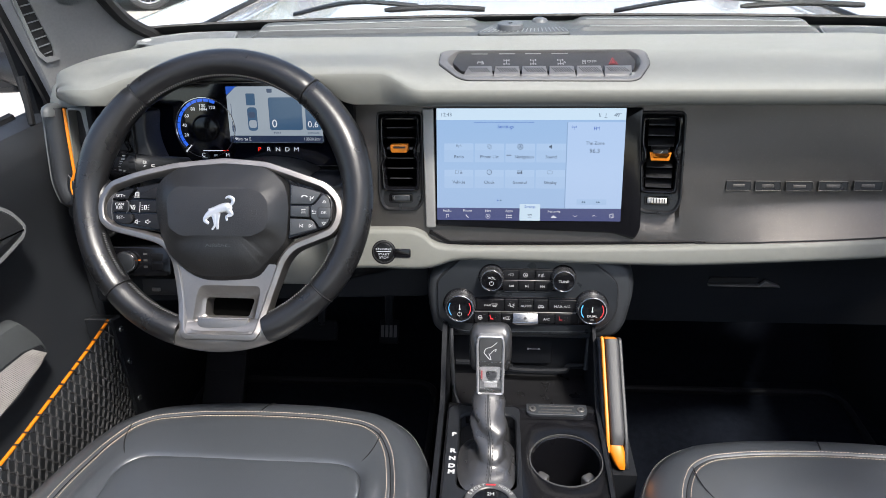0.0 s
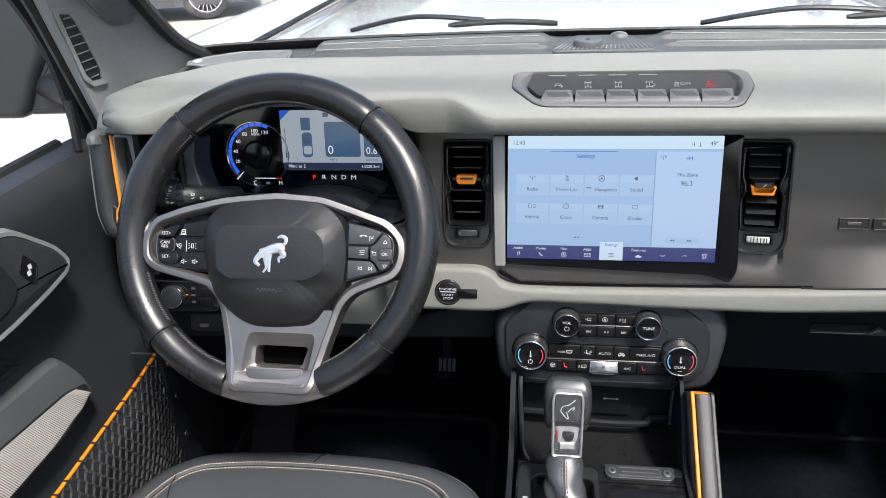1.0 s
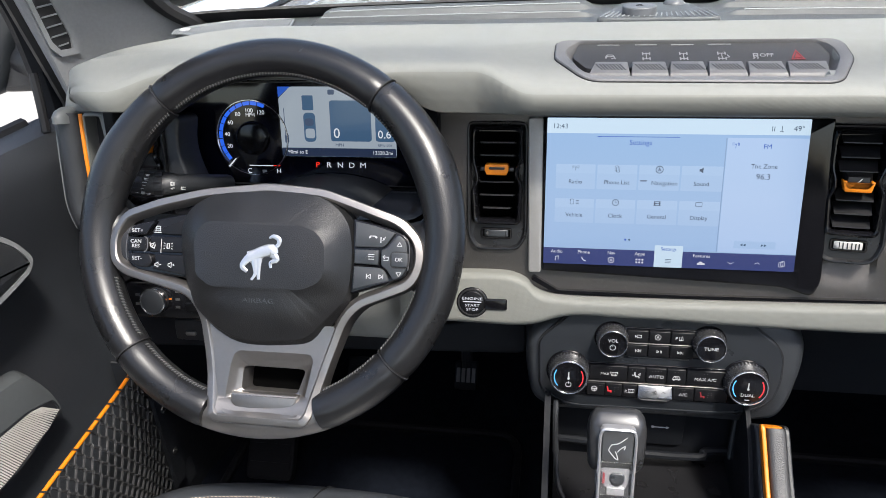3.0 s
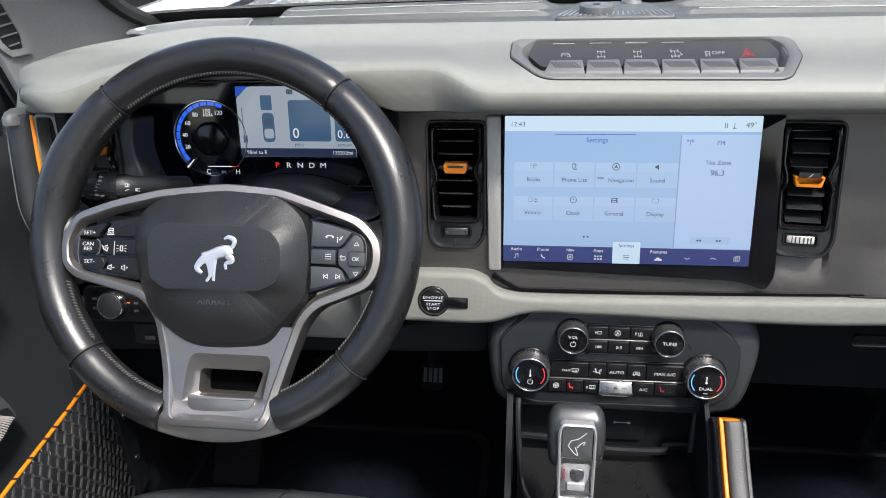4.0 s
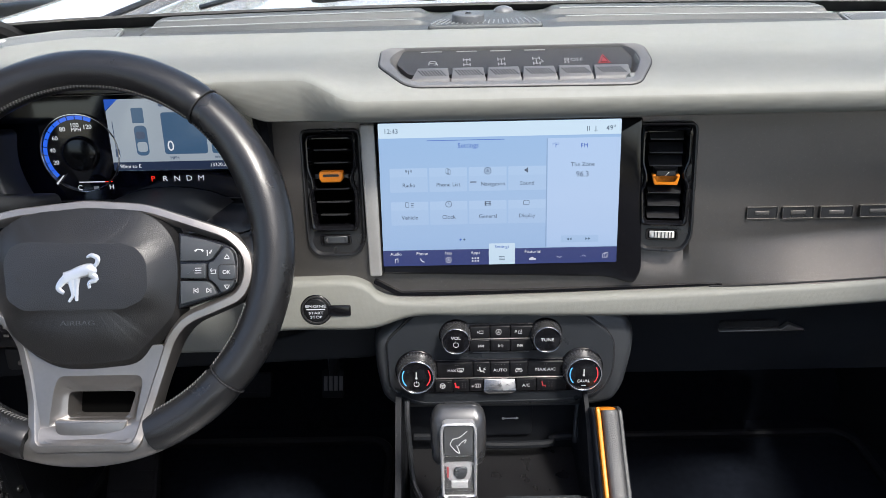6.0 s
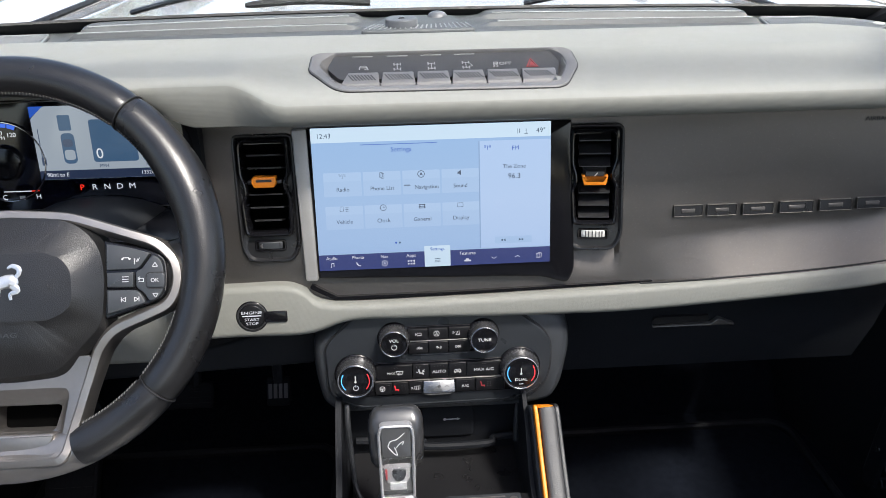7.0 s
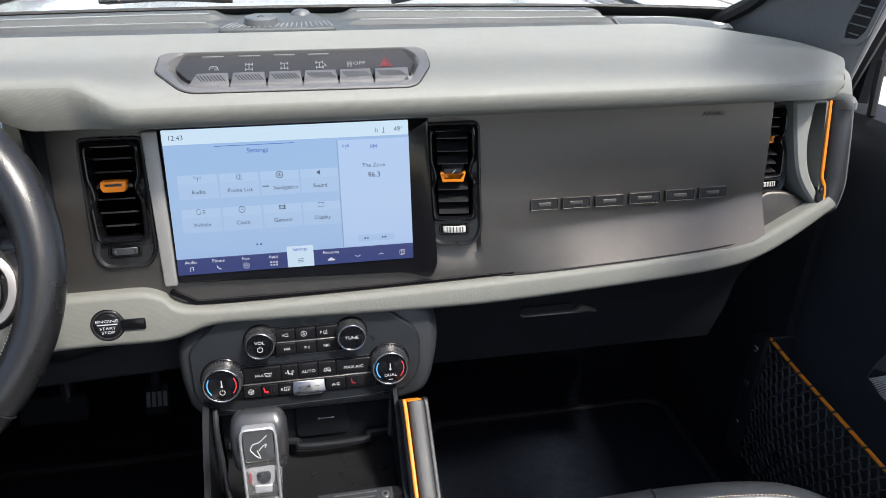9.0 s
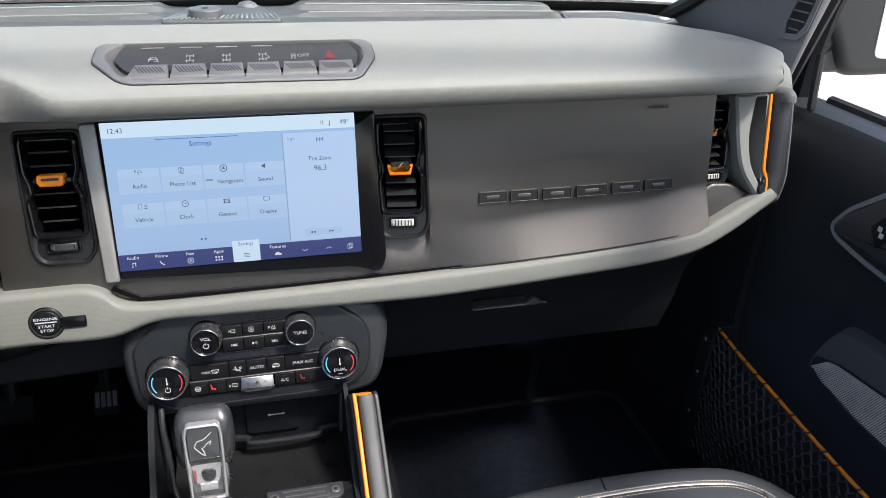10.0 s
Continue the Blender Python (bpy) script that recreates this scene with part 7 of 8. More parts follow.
    sy(-0.0478, -0.0355, [(0, 1.8, 8.6, 0.6, 0), (-3.4, -0.2, 0.6, 3.8, 18), (3.4, -0.2, 0.6, 3.8, -18), (0, -2.0, 6.0, 0.6, 0), (-1.4, -1.4, 0.6, 3.2, 0), (0, -1.4, 0.6, 3.2, 0), (1.4, -1.4, 0.6, 3.2, 0)])
    sy(-0.0228, -0.0355, [(-2.2, 2.4, 1.6, 1.6, 0), (-1.6, -0.4, 1.6, 3.6, 20), (0.6, -1.8, 3.6, 1.2, 0), (2.6, -2.6, 1.2, 2.4, 20), (3.0, 1.6, 3.4, 0.6, 35), (3.6, 0.2, 2.8, 0.6, 20), (-4.2, -0.6, 2.2, 0.6, -25)])
    text("wording", "AUTO", 0.0053, -0.0010, -0.0365, n, MC, M_WHITE, root, stretch=1.1)
    sy(0.0208, -0.0362, [(0, 1.6, 6.0, 0.6, 0), (-3.6, -0.2, 0.6, 3.0, -25), (3.6, -0.2, 0.6, 3.0, 25), (0, -1.8, 8.6, 0.6, 0), (-2.6, -2.6, 1.6, 1.2, 0), (2.6, -2.6, 1.6, 1.2, 0), (0.4, 0, 3.2, 0.6, 0), (-1.0, 0.6, 1.4, 0.5, 45)])
    text("wording", "MAX A/C", 0.0053, 0.0520, -0.0365, n, MC, M_WHITE, root, stretch=1.1)
    for x, dots in ((-0.0520, (-1.4, 1.4)), (-0.0228, (-5, -1)), (-0.0010, (-5, -1.6, 1.6, 5)), (0.0208, (-2, 2)), (0.0520, (-1.4, 1.4))):
        ld(x, -0.0292, dots)
    for a, c in ((-0.0777, -0.0569), (-0.0569, -0.0375), (-0.0375, -0.0205), (0.0178, 0.0418), (0.0418, 0.0775)):
        key(a, c, -0.0645, -0.0482)
    part("symbol", ring(circle(-0.0690, -0.0560, 0.0034, 20), circle(-0.0690, -0.0560, 0.0028, 20), n - 0.0004, n + 0.0003, MC), M_WHITE, root)
    sy(-0.0690, -0.0560, [(0, 0.2, 5.6, 1.0, 0), (0, -1.6, 1.0, 2.6, 0)])
    ld(-0.0620, -0.0515, (-1.6, 0, 1.6))
    for x, mt in ((-0.0520, M_RED), (0.0505, M_DIMRED)):
        sy(x, -0.0560, [(-1.8, 1.4, 1.4, 5.0, 14), (0.4, -1.8, 4.6, 1.5, 0), (2.0, -3.0, 1.0, 1.6, 0)], mt)
        for dy in (0.0530, 0.0558, 0.0586):
            ld(x + 0.0080, -dy, (-1.8, 1.8))
    text("wording", "R", 0.0046, -0.0335, -0.0570, n, MC, M_WHITE, root)
    sy(-0.0276, -0.0562, [(0, 2.0, 6.4, 0.5, 0), (0, -2.0, 6.4, 0.5, 0), (-3.2, 0, 0.5, 4.2, 0), (3.2, 0, 0.5, 4.2, 0), (-1.2, -0.8, 0.5, 4.2, 0), (1.2, -0.8, 0.5, 4.2, 0)])
    text("wording", "A/C", 0.0052, 0.0298, -0.0572, n, MC, M_WHITE, root, stretch=1.1)
    ld(0.0298, -0.0515, (-1.4, 1.4))
    rk = bmesh.new()
    loops(rk, [[MC @ Vector(p) for p in q] for q in (
        [(-0.0200, -0.0480, 0.0), (0.0165, -0.0480, 0.0), (0.0165, -0.0660, 0.0), (-0.0200, -0.0660, 0.0)],
        [(-0.0200, -0.0480, 0.0050), (0.0165, -0.0480, 0.0050), (0.0172, -0.0600, 0.0100), (-0.0207, -0.0600, 0.0100)],
        [(-0.0190, -0.0488, 0.0058), (0.0155, -0.0488, 0.0058), (0.0160, -0.0592, 0.0108), (-0.0195, -0.0592, 0.0108)])])
    rocker = part("fan_rocker", rk, M_CHROMED, root, "bright silver fan rocker")
    lip = bmesh.new()
    loops(lip, [[(-0.0207, -0.0600, 0.0098), (0.0172, -0.0600, 0.0098), (0.0172, -0.0612, 0.0098), (-0.0207, -0.0612, 0.0098)], [(-0.0150, -0.0655, 0.0062), (0.0118, -0.0655, 0.0062), (0.0118, -0.0668, 0.0050), (-0.0150, -0.0668, 0.0050)]], MC)
    part("rocker_lip", lip, M_CHROME, rocker)
    RM = MC @ Matrix.Translation((0, -0.0540, 0.00855)) @ Matrix.Rotation(-math.atan(0.48), 4, "X")
    bars(RM, 0.0002, -0.0020, 0, [(0, 0, 5.0, 0.8, 0), (0, 0, 5.0, 0.8, 60), (0, 0, 5.0, 0.8, 120), (-10.4, 0.4, 2.6, 0.6, -30), (-8.2, 0.4, 2.6, 0.6, 30), (8.2, 0.2, 2.6, 0.6, 30), (10.4, 0.2, 2.6, 0.6, -30)], M_SOFT, rocker)


M_HOUSE = material("housing_charcoal", (0.030, 0.033, 0.037), 0.36, vary=0.1, scale=24, bump=0.3, bscale=1500, grain="leather", spec=0.5)
M_KNOB = material("knob_smoked_metal", (0.26, 0.26, 0.27), 0.22, metal=0.9, vary=0.06, scale=60)
M_TRAYD = material("panel_charcoal", (0.016, 0.018, 0.021), 0.30, vary=0.1, scale=24, bump=0.2, bscale=1700, spec=0.40)
M_CHROMED = material("rocker_silver", (0.20, 0.205, 0.21), 0.26, metal=0.9, vary=0.05, scale=60)
climate_panel()


# ---------------- centre console ----------------
def console():
    root = thing("center_console", (0.0, -0.35, 0.07), "gloss black centre console with storage bin and shift gate", "console")
    # top deck with openings made of strips round the gate, cup and bin
    for x0, x1 in ((-0.128, -0.112), (0.094, 0.108)):
        o = rpoly([(-0.70, 0.07), (-0.02, 0.07), (-0.02, 0.470), (-0.062, 0.470), (-0.100, 0.440), (-0.135, 0.392), (-0.70, 0.386)], [0.004, 0.004, 0.004, 0.01, 0.03, 0.03, 0.004], 4)
        m = Matrix(((0, 0, 1, 0), (1, 0, 0, 0), (0, 1, 0, 0), (0, 0, 0, 1)))
        part("side_cheek", slab(o, x0 + 0.003, x1 - 0.006, m), M_MATTE, root)
    part("bin_back", box(-0.114, 0.108, -0.022, -0.010, 0.07, 0.50), M_MATTE, root)
    bf = bmesh.new()
    grid(lambda x, i: Vector((x, *[(-0.020, 0.352), (-0.055, 0.346), (-0.110, 0.344), (-0.128, 0.350), (-0.134, 0.372), (-0.138, 0.3855), (-0.150, 0.3885)][i])), span(-0.112, 0.106, 6), range(7), bf, 0.01)
    part("bin_floor", bf, M_VENT, root)
    lg = bmesh.new()
    tube(along([(-0.108, -0.028, 0.378), (-0.070, -0.030, 0.378), (-0.025, -0.032, 0.377), (-0.015, -0.040, 0.374), (0.060, -0.040, 0.374), (0.070, -0.032, 0.377), (0.104, -0.030, 0.378)], 24), 0.005, 8, bm=lg)
    part("bin_ledge", lg, M_MATTE, root)
    part("bin_rim", tube(along([(-0.112, -0.058, 0.462), (-0.112, -0.070, 0.440), (-0.110, -0.078, 0.400), (-0.106, -0.095, 0.365), (-0.092, -0.120, 0.352)], 16), 0.0035, 8), M_SOFT, root)
    part("bin_rim", tube(along([(0.100, -0.030, 0.455), (0.096, -0.040, 0.420), (0.094, -0.050, 0.385)], 10), 0.0035, 8), M_SOFT, root)
    mu = plane_at((0.010, -0.024, 0.405), 0)
    pl = part("usb_panel", slab(rrect(0, 0, 0.066, 0.056, 0.006), 0, 0.002, mu, 0.001), M_MATTE, root)
    part("usb_mark", box(-0.004, 0.012, 0.0, 0.0012, 0.003, 0.0036, mu), M_WHITE, pl)
    part("usb_mark", slab([(0.012, -0.0015), (0.0155, 0.0006), (0.012, 0.0027)], 0.003, 0.0036, mu), M_WHITE, pl)
    part("usb_mark", slab(circle(-0.004, 0.0006, 0.0018, 12), 0.003, 0.0036, mu), M_WHITE, pl)
    # deck pieces
    deck = bmesh.new()
    cup_c, cup_r = (0.048, -0.247), 0.0440
    gate = rrect(-0.0555, -0.237, 0.077, 0.142, 0.014, 7)
    whole = rrect(-0.0605, -0.245, 0.103, 0.196, 0.012, 7)
    loops(deck, [[(x, y, 0.375) for x, y in whole], [(x, y, 0.388) for x, y in whole], [(x, y, 0.390) for x, y in offset(whole, 0.002)], [(x, y, 0.390) for x, y in offset(gate, -0.002)], [(x, y, 0.388) for x, y in gate], [(x, y, 0.365) for x, y in gate]], closed=True)
    gp = part("shift_gate", deck, M_BLACK, root, "black shift gate panel with white letters")
    part("gate_rim", ring(offset(whole, -0.001), offset(whole, 0.0015), 0.384, 0.3895), M_GLOSS, gp)
    for s1, y in (("P", -0.2100), ("R", -0.2420), ("N", -0.2560), ("D", -0.2695), ("M", -0.2800)):
        text("gate_letter", s1, 0.0095, -0.1010, y, 0.3904, FLAT, M_WHITE, gp, stretch=1.25, bold=0.0005)
    part("gate_floor", slab(offset(gate, -0.001), 0.362, 0.3675), M_RUBBER, gp)
    # cup holder side of the deck
    cc = circle(cup_c[0], cup_c[1], cup_r, 64)
    sqa = []
    for i in range(64):
        a = 2 * math.pi * i / 64
        q = min(0.0575 / max(abs(math.cos(a)), 1e-6), 0.095 / max(abs(math.sin(a)), 1e-6))
        y = cup_c[1] + q * math.sin(a)
        sqa.append((cup_c[0] + q * math.cos(a), max(-0.340, min(-0.165, y))))
    cd = bmesh.new()
    loops(cd, [[(x, y, 0.370) for x, y in sqa], [(x, y, 0.3845) for x, y in sqa], [(x, y, 0.3850) for x, y in circle(cup_c[0], cup_c[1], cup_r + 0.004, 64)], [(x, y, 0.383) for x, y in cc],
               [(x, y, 0.345) for x, y in circle(cup_c[0], cup_c[1], cup_r - 0.002, 64)], [(x, y, 0.300) for x, y in circle(cup_c[0], cup_c[1], cup_r - 0.006, 64)], [(x, y, 0.299) for x, y in circle(cup_c[0], cup_c[1], 0.002, 64)]], cap0=False)
    ch = part("cup_holder", cd, M_GLOSS, root, "round black cup holder")
    part("cup_rim", ring(circle(*cup_c, cup_r + 0.004, 64), circle(*cup_c, cup_r + 0.0024, 64), 0.384, 0.3862), M_DIMMET, ch)
    for a in (35, 145):
        q = radians(a)
        tm = Matrix.Translation((cup_c[0] + 0.037 * math.cos(q), cup_c[1] - 0.012 + 0.030 * math.sin(q) - 0.012, 0.352)) @ Matrix.Rotation(q + math.pi, 4, "Z")
        part("cup_tab", box(-0.008, 0.008, -0.007, 0.007, -0.02, 0.012, tm, edge=0.003), M_DIMMET, ch)
    front = bmesh.new()
    grid(lambda x, i: Vector((x, *[(-0.140, 0.372), (-0.143, 0.3835), (-0.146, 0.3858), (-0.168, 0.3855)][i])), span(-0.112, 0.106, 8), range(4), front, 0.012)
    part("front_deck", front, M_GLOSS, root)
    part("rear_deck", box(-0.113, 0.106, -0.72, -0.338, 0.30, 0.3835), M_GLOSS, root)
    # plaque
    pm = plane_at((0.042, -0.152, 0.3885), 86)
    pq = part("plaque", slab(rpoly([(-0.043, 0.0105), (0.043, 0.0105), (0.043, -0.006), (0.037, -0.0115), (-0.037, -0.0115), (-0.043, -0.006)], 0.003, 3)[::-1], -0.003, 0.002, pm, 0.001), M_KEYGREY, root, "dark metal plaque")
    for x in (-0.034, 0.034):
        scr = part("plaque_screw", slab(circle(x, -0.001, 0.0055, 20), 0.001, 0.004, pm, 0.001), M_DIMMET, pq)
        part("screw_slot", slab(circle(x, -0.001, 0.0022, 6), 0.003, 0.0043, pm), M_BLACK, scr)
    for y, w in ((0.0055, 0.050), (-0.001, 0.044), (-0.0072, 0.052)):
        part("plaque_bar", box(-w / 2, w / 2, y - 0.0009, y + 0.0009, 0.0015, 0.0024, pm), M_SILVER, pq)
    # drive mode dial
    dx, dy = -0.050, -0.338
    dl = part("mode_dial", slab(circle(dx, dy, 0.0345, 48), 0.38, 0.398, FLAT, 0.003), M_GLOSS, root, "round drive mode dial")
    part("dial_ring", ring(circle(dx, dy, 0.0330, 48), circle(dx, dy, 0.0240, 48), 0.396, 0.4000, FLAT, 0.001), M_DIMMET, dl)
    for ch_, a in zip("SPORT", (152, 141, 130, 119, 108)):
        q = radians(a)
        text("dial_letter", ch_, 0.0065, 0, 0, 0, Matrix.Translation((dx + 0.0285 * math.cos(q), dy + 0.0285 * math.sin(q), 0.4002)) @ Matrix.Rotation(q - math.pi / 2, 4, "Z"), M_WHITE, dl)
    for ch_, a in zip("MODE", (66, 54, 42, 31)):
        q = radians(a)
        text("dial_letter", ch_, 0.0065, 0, 0, 0, Matrix.Translation((dx + 0.0285 * math.cos(q), dy + 0.0285 * math.sin(q), 0.4002)) @ Matrix.Rotation(q - math.pi / 2, 4, "Z"), M_WHITE, dl)
    part("dial_mark", box(dx - 0.006, dx + 0.006, dy + 0.0275, dy + 0.0295, 0.399, 0.4004), M_RED, dl)
    text("dial_letter", "2H", 0.0075, dx, dy + 0.015, 0.3985, FLAT, M_WHITE, dl)


console()


def shifter():
    root = thing("gear_shifter", (-0.052, -0.23, 0.385), "silver and black gear selector with a stitched leather boot", "gear selector")
    # boot: folds from the gate up to the knob
    rings = []
    top, bot = Vector((-0.0515, -0.184, 0.452)), Vector((-0.0555, -0.255, 0.380))
    prof_w = ((0.0, 0.0390, 0.0520), (0.08, 0.0290, 0.0380), (0.20, 0.0195, 0.0250), (0.40, 0.0190, 0.0215), (0.62, 0.0235, 0.0230), (0.82, 0.0225, 0.0210), (1.0, 0.0165, 0.0165))

    def at_t(t, k):
        for a, b in zip(prof_w, prof_w[1:]):
            if a[0] <= t <= b[0]:
                return a[k] + (b[k] - a[k]) * smooth(a[0], b[0], t)
        return prof_w[-1][k]
    for i in range(31):
        t = i / 30
        c = bot.lerp(top, t) + Vector((0.0035 * math.sin(t * 5), -0.010 * math.sin(math.pi * t), 0))
        w, d = at_t(t, 1), at_t(t, 2)
        ringp = []
        for k in range(40):
            a = 2 * math.pi * k / 40
            ex = 0.7 if t < 0.15 else 1.0
            cx_, sy_ = math.copysign(abs(math.cos(a)) ** ex, math.cos(a)), math.copysign(abs(math.sin(a)) ** ex, math.sin(a))
            wr = 1 + 0.11 * math.sin(t * 15 + 2 * a) * math.sin(math.pi * t) + 0.07 * math.sin(3 * a + 9 * t) * math.sin(math.pi * t) + 0.03 * math.sin(5 * a - 22 * t) * math.sin(math.pi * t)
            ringp.append(c + Vector((w * cx_ * wr, d * sy_ * wr, 0)))
        rings.append(ringp)
    bm = bmesh.new()
    loops(bm, rings)
    part("boot", bm, M_BOOT, root, "creased grey leather boot", 60)
    for off in (-0.0028, 0.0028):
        path = []
        for i in range(len(rings)):
            p = rings[i][30]
            path.append((p.x + off, p.y - 0.0006, p.z + 0.0006))
        stitches(along(path, 60), 0.0028, 0.0022, 0.0006, M_RUBBER, root, "boot_stitching")
    part("boot_seam", tube([(rings[i][30].x, rings[i][30].y - 0.0004, rings[i][30].z) for i in range(len(rings))], 0.0010, 6), M_SOFT, root)
    # knob in a frame whose z axis points at the driver
    m = plane_at((-0.0525, -0.1825, 0.4953), 11)

    def body(secs, rad):
        bm = bmesh.new()
        return loops(bm, [[(x, y, z) for x, z in rrect(0, (a + b) / 2, 2 * w, b - a, rad, 5)] for y, w, a, b in secs], m)
    part("knob_core", body([(-0.051, 0.0160, -0.032, -0.003), (-0.046, 0.0178, -0.034, 0.001), (-0.025, 0.0192, -0.034, 0.0025), (0.0, 0.0198, -0.034, 0.0028), (0.030, 0.0195, -0.032, 0.0015), (0.038, 0.0180, -0.028, -0.004)], 0.009), M_BRIGHT, root, "satin silver knob body")
    part("knob_saddle", body([(-0.0225, 0.0212, -0.034, -0.014), (-0.0185, 0.0250, -0.034, -0.006), (-0.010, 0.0272, -0.034, 0.0005), (0.012, 0.0285, -0.033, 0.0020), (0.030, 0.0282, -0.030, 0.0010), (0.0385, 0.0265, -0.027, -0.003), (0.0445, 0.0225, -0.023, -0.009), (0.0468, 0.0160, -0.020, -0.012)], 0.010), M_SADDLE, root, "dark polished saddle")
    bez = turned(rpoly([(-0.0160, 0.0375), (0.0160, 0.0375), (0.0188, 0.0280), (0.0180, -0.0480), (-0.0180, -0.0480), (-0.0188, 0.0280)], [0.006, 0.006, 0.01, 0.004, 0.004, 0.01], 4))
    part("knob_bezel", ring(bez, offset(bez, 0.0030), -0.006, 0.0075, m, 0.0013), M_BRIGHT, root, "satin silver window bezel")
    part("knob_panel", slab(rrect(0, 0.0175, 0.0295, 0.0345, 0.0035), -0.003, 0.0058, m, 0.0008), M_SMOKE, root, "smoked upper insert")
    br = bmesh.new()
    for pts in ([(-0.0085, 0.0135), (-0.0060, 0.0195), (0.0000, 0.0210), (0.0050, 0.0250), (0.0085, 0.0285)], [(-0.0085, 0.0135), (-0.0050, 0.0085), (-0.0020, 0.0050), (0.0005, 0.0035)], [(0.0000, 0.0120), (0.0030, 0.0160), (0.0075, 0.0190), (0.0060, 0.0150)], [(-0.0020, 0.0125), (0.0000, 0.0070), (0.0008, 0.0035)]):
        tube(along([(x, y, 0.0060) for x, y in pts], 8), 0.0005, 6, m, br)
    part("knob_badge", br, M_WHITE, root, "plain white line badge")
    part("window_back", slab(rrect(0, -0.0225, 0.0305, 0.0470, 0.002), -0.010, -0.0020, m), M_SADDLE, root)
    for y0, y1, n0, n1 in ((-0.0005, -0.0130, 0.0052, 0.0010), (-0.0130, -0.0290, 0.0022, 0.0022), (-0.0290, -0.0380, 0.0020, 0.0036), (-0.0380, -0.0450, 0.0042, 0.0012)):
        f = bmesh.new()
        loops(f, [[(-0.0142, y0, -0.003), (0.0142, y0, -0.003), (0.0142, y1, -0.003), (-0.0142, y1, -0.003)], [(-0.0142, y0, n0), (0.0142, y0, n0), (0.0142, y1, n1), (-0.0142, y1, n1)]], m)
        part("window_facet", f, M_SMOKE, root)
    part("thumb_key", slab(turned(rpoly([(-0.0050, -0.0140), (0.0080, -0.0140), (0.0090, -0.0210), (0.0050, -0.0280), (-0.0020, -0.0280), (-0.0060, -0.0210)], 0.003, 3)), 0.0015, 0.0042, m, 0.001), M_SADDLE, root)
    part("thumb_key_red", box(-0.0122, -0.0102, -0.0260, -0.0140, 0.0020, 0.0030, m), M_DIMRED, root)
    part("paddle", slab(rrect(0.0005, -0.0335, 0.0170, 0.0080, 0.001), 0.0015, 0.0046, m, 0.0006), M_BRIGHT, root)
    win = part("knob_window", slab(rrect(0, -0.0225, 0.0300, 0.0465, 0.003), 0.0050, 0.0064, m, 0.0006), M_LENS, root, "clear acrylic window")
    win.visible_shadow = False


M_SMOKE = material("smoked_insert", (0.11, 0.113, 0.116), 0.12, metal=0.5, vary=0.05, scale=40)
M_BOOT = material("boot_leather", (0.032, 0.032, 0.034), 0.30, spec=0.8, vary=0.12, scale=40, bump=0.12, bscale=1000, grain="leather")
M_BRIGHT = material("bright_satin", (0.46, 0.46, 0.47), 0.24, metal=0.6, vary=0.05, scale=40)
M_SADDLE = material("saddle_grey", (0.062, 0.063, 0.066), 0.30, metal=0.6, vary=0.06, scale=40)
shifter()


def console_grab():
    root = thing("console_grab_handle", (0.122, -0.15, 0.34), "black padded console grab handle edged in orange", "grab handle")
    path = along([(0.1205, -0.0865, 0.471), (0.1215, -0.096, 0.460), (0.1225, -0.125, 0.430), (0.123, -0.160, 0.400), (0.1235, -0.190, 0.372), (0.124, -0.212, 0.340)], 24)

    def strip(x0, x1, d0, d1, i0, i1, edge=0.3, taper=0.0):
        """Box swept along the handle: x range, depth range across its slope."""
        bm = bmesh.new()
        rr_ = []
        for i in range(i0, i1 + 1):
            p = path[i]
            t = (path[min(i + 1, 24)] - path[max(i - 1, 0)]).normalized()
            up = Vector((1, 0, 0)).cross(t).normalized()
            if up.y > 0:
                up = -up
            sh = 0.86 if i in (i0, i1) else 1.0
            if i < 3:
                sh *= (0.62, 0.86, 0.96)[i]
            xl = x0 + taper * (i - i0) / (i1 - i0)
            mx, md = (xl + x1) / 2, (d0 + d1) / 2
            rr_.append([p + Vector((mx + (q[0] - mx) * sh, 0, 0)) + up * (md + (q[1] - md) * sh) for q in rrect(mx, md, x1 - xl, d1 - d0, min(x1 - xl, d1 - d0) * edge, 3)])
        loops(bm, rr_)
        return bm
    part("padded_bar", strip(-0.0105, 0.0085, -0.030, 0.0142, 1, 20), M_PILLAR2, root, "dark grey grained pad")
    part("orange_edge", strip(-0.0165, -0.0118, 0.002, 0.0128, 0, 21), M_ORANGE, root, "orange edge strip")
    part("orange_foot", strip(-0.0165, 0.0088, -0.026, 0.0128, 20, 24, taper=0.016), M_ORANGE, root, "orange foot")
    part("orange_top", strip(-0.0165, 0.0090, -0.022, 0.0150, 0, 2), M_ORANGE, root, "orange top edge")
    part("grey_side", strip(0.0088, 0.0145, -0.030, 0.006, 0, 24), M_SOFT, root, "dark grey outer face")
    part("inner_side", strip(-0.0205, -0.0105, -0.034, 0.002, 0, 24), M_BLACK, root)
    base = bmesh.new()
    loops(base, [[Vector((x, y, z)) for x, y in ((0.100, -0.09 + q), (0.148, -0.09 + q), (0.148, -0.225), (0.100, -0.225))] for z, q in ((0.07, 0.08), (0.34, 0.05))])
    part("side_panel", base, M_BLACK, root)


M_PILLAR2 = material("mid_grey_plastic", (0.05, 0.05, 0.052), 0.5, vary=0.15, scale=60, bump=0.6, bscale=900, grain="leather")
console_grab()


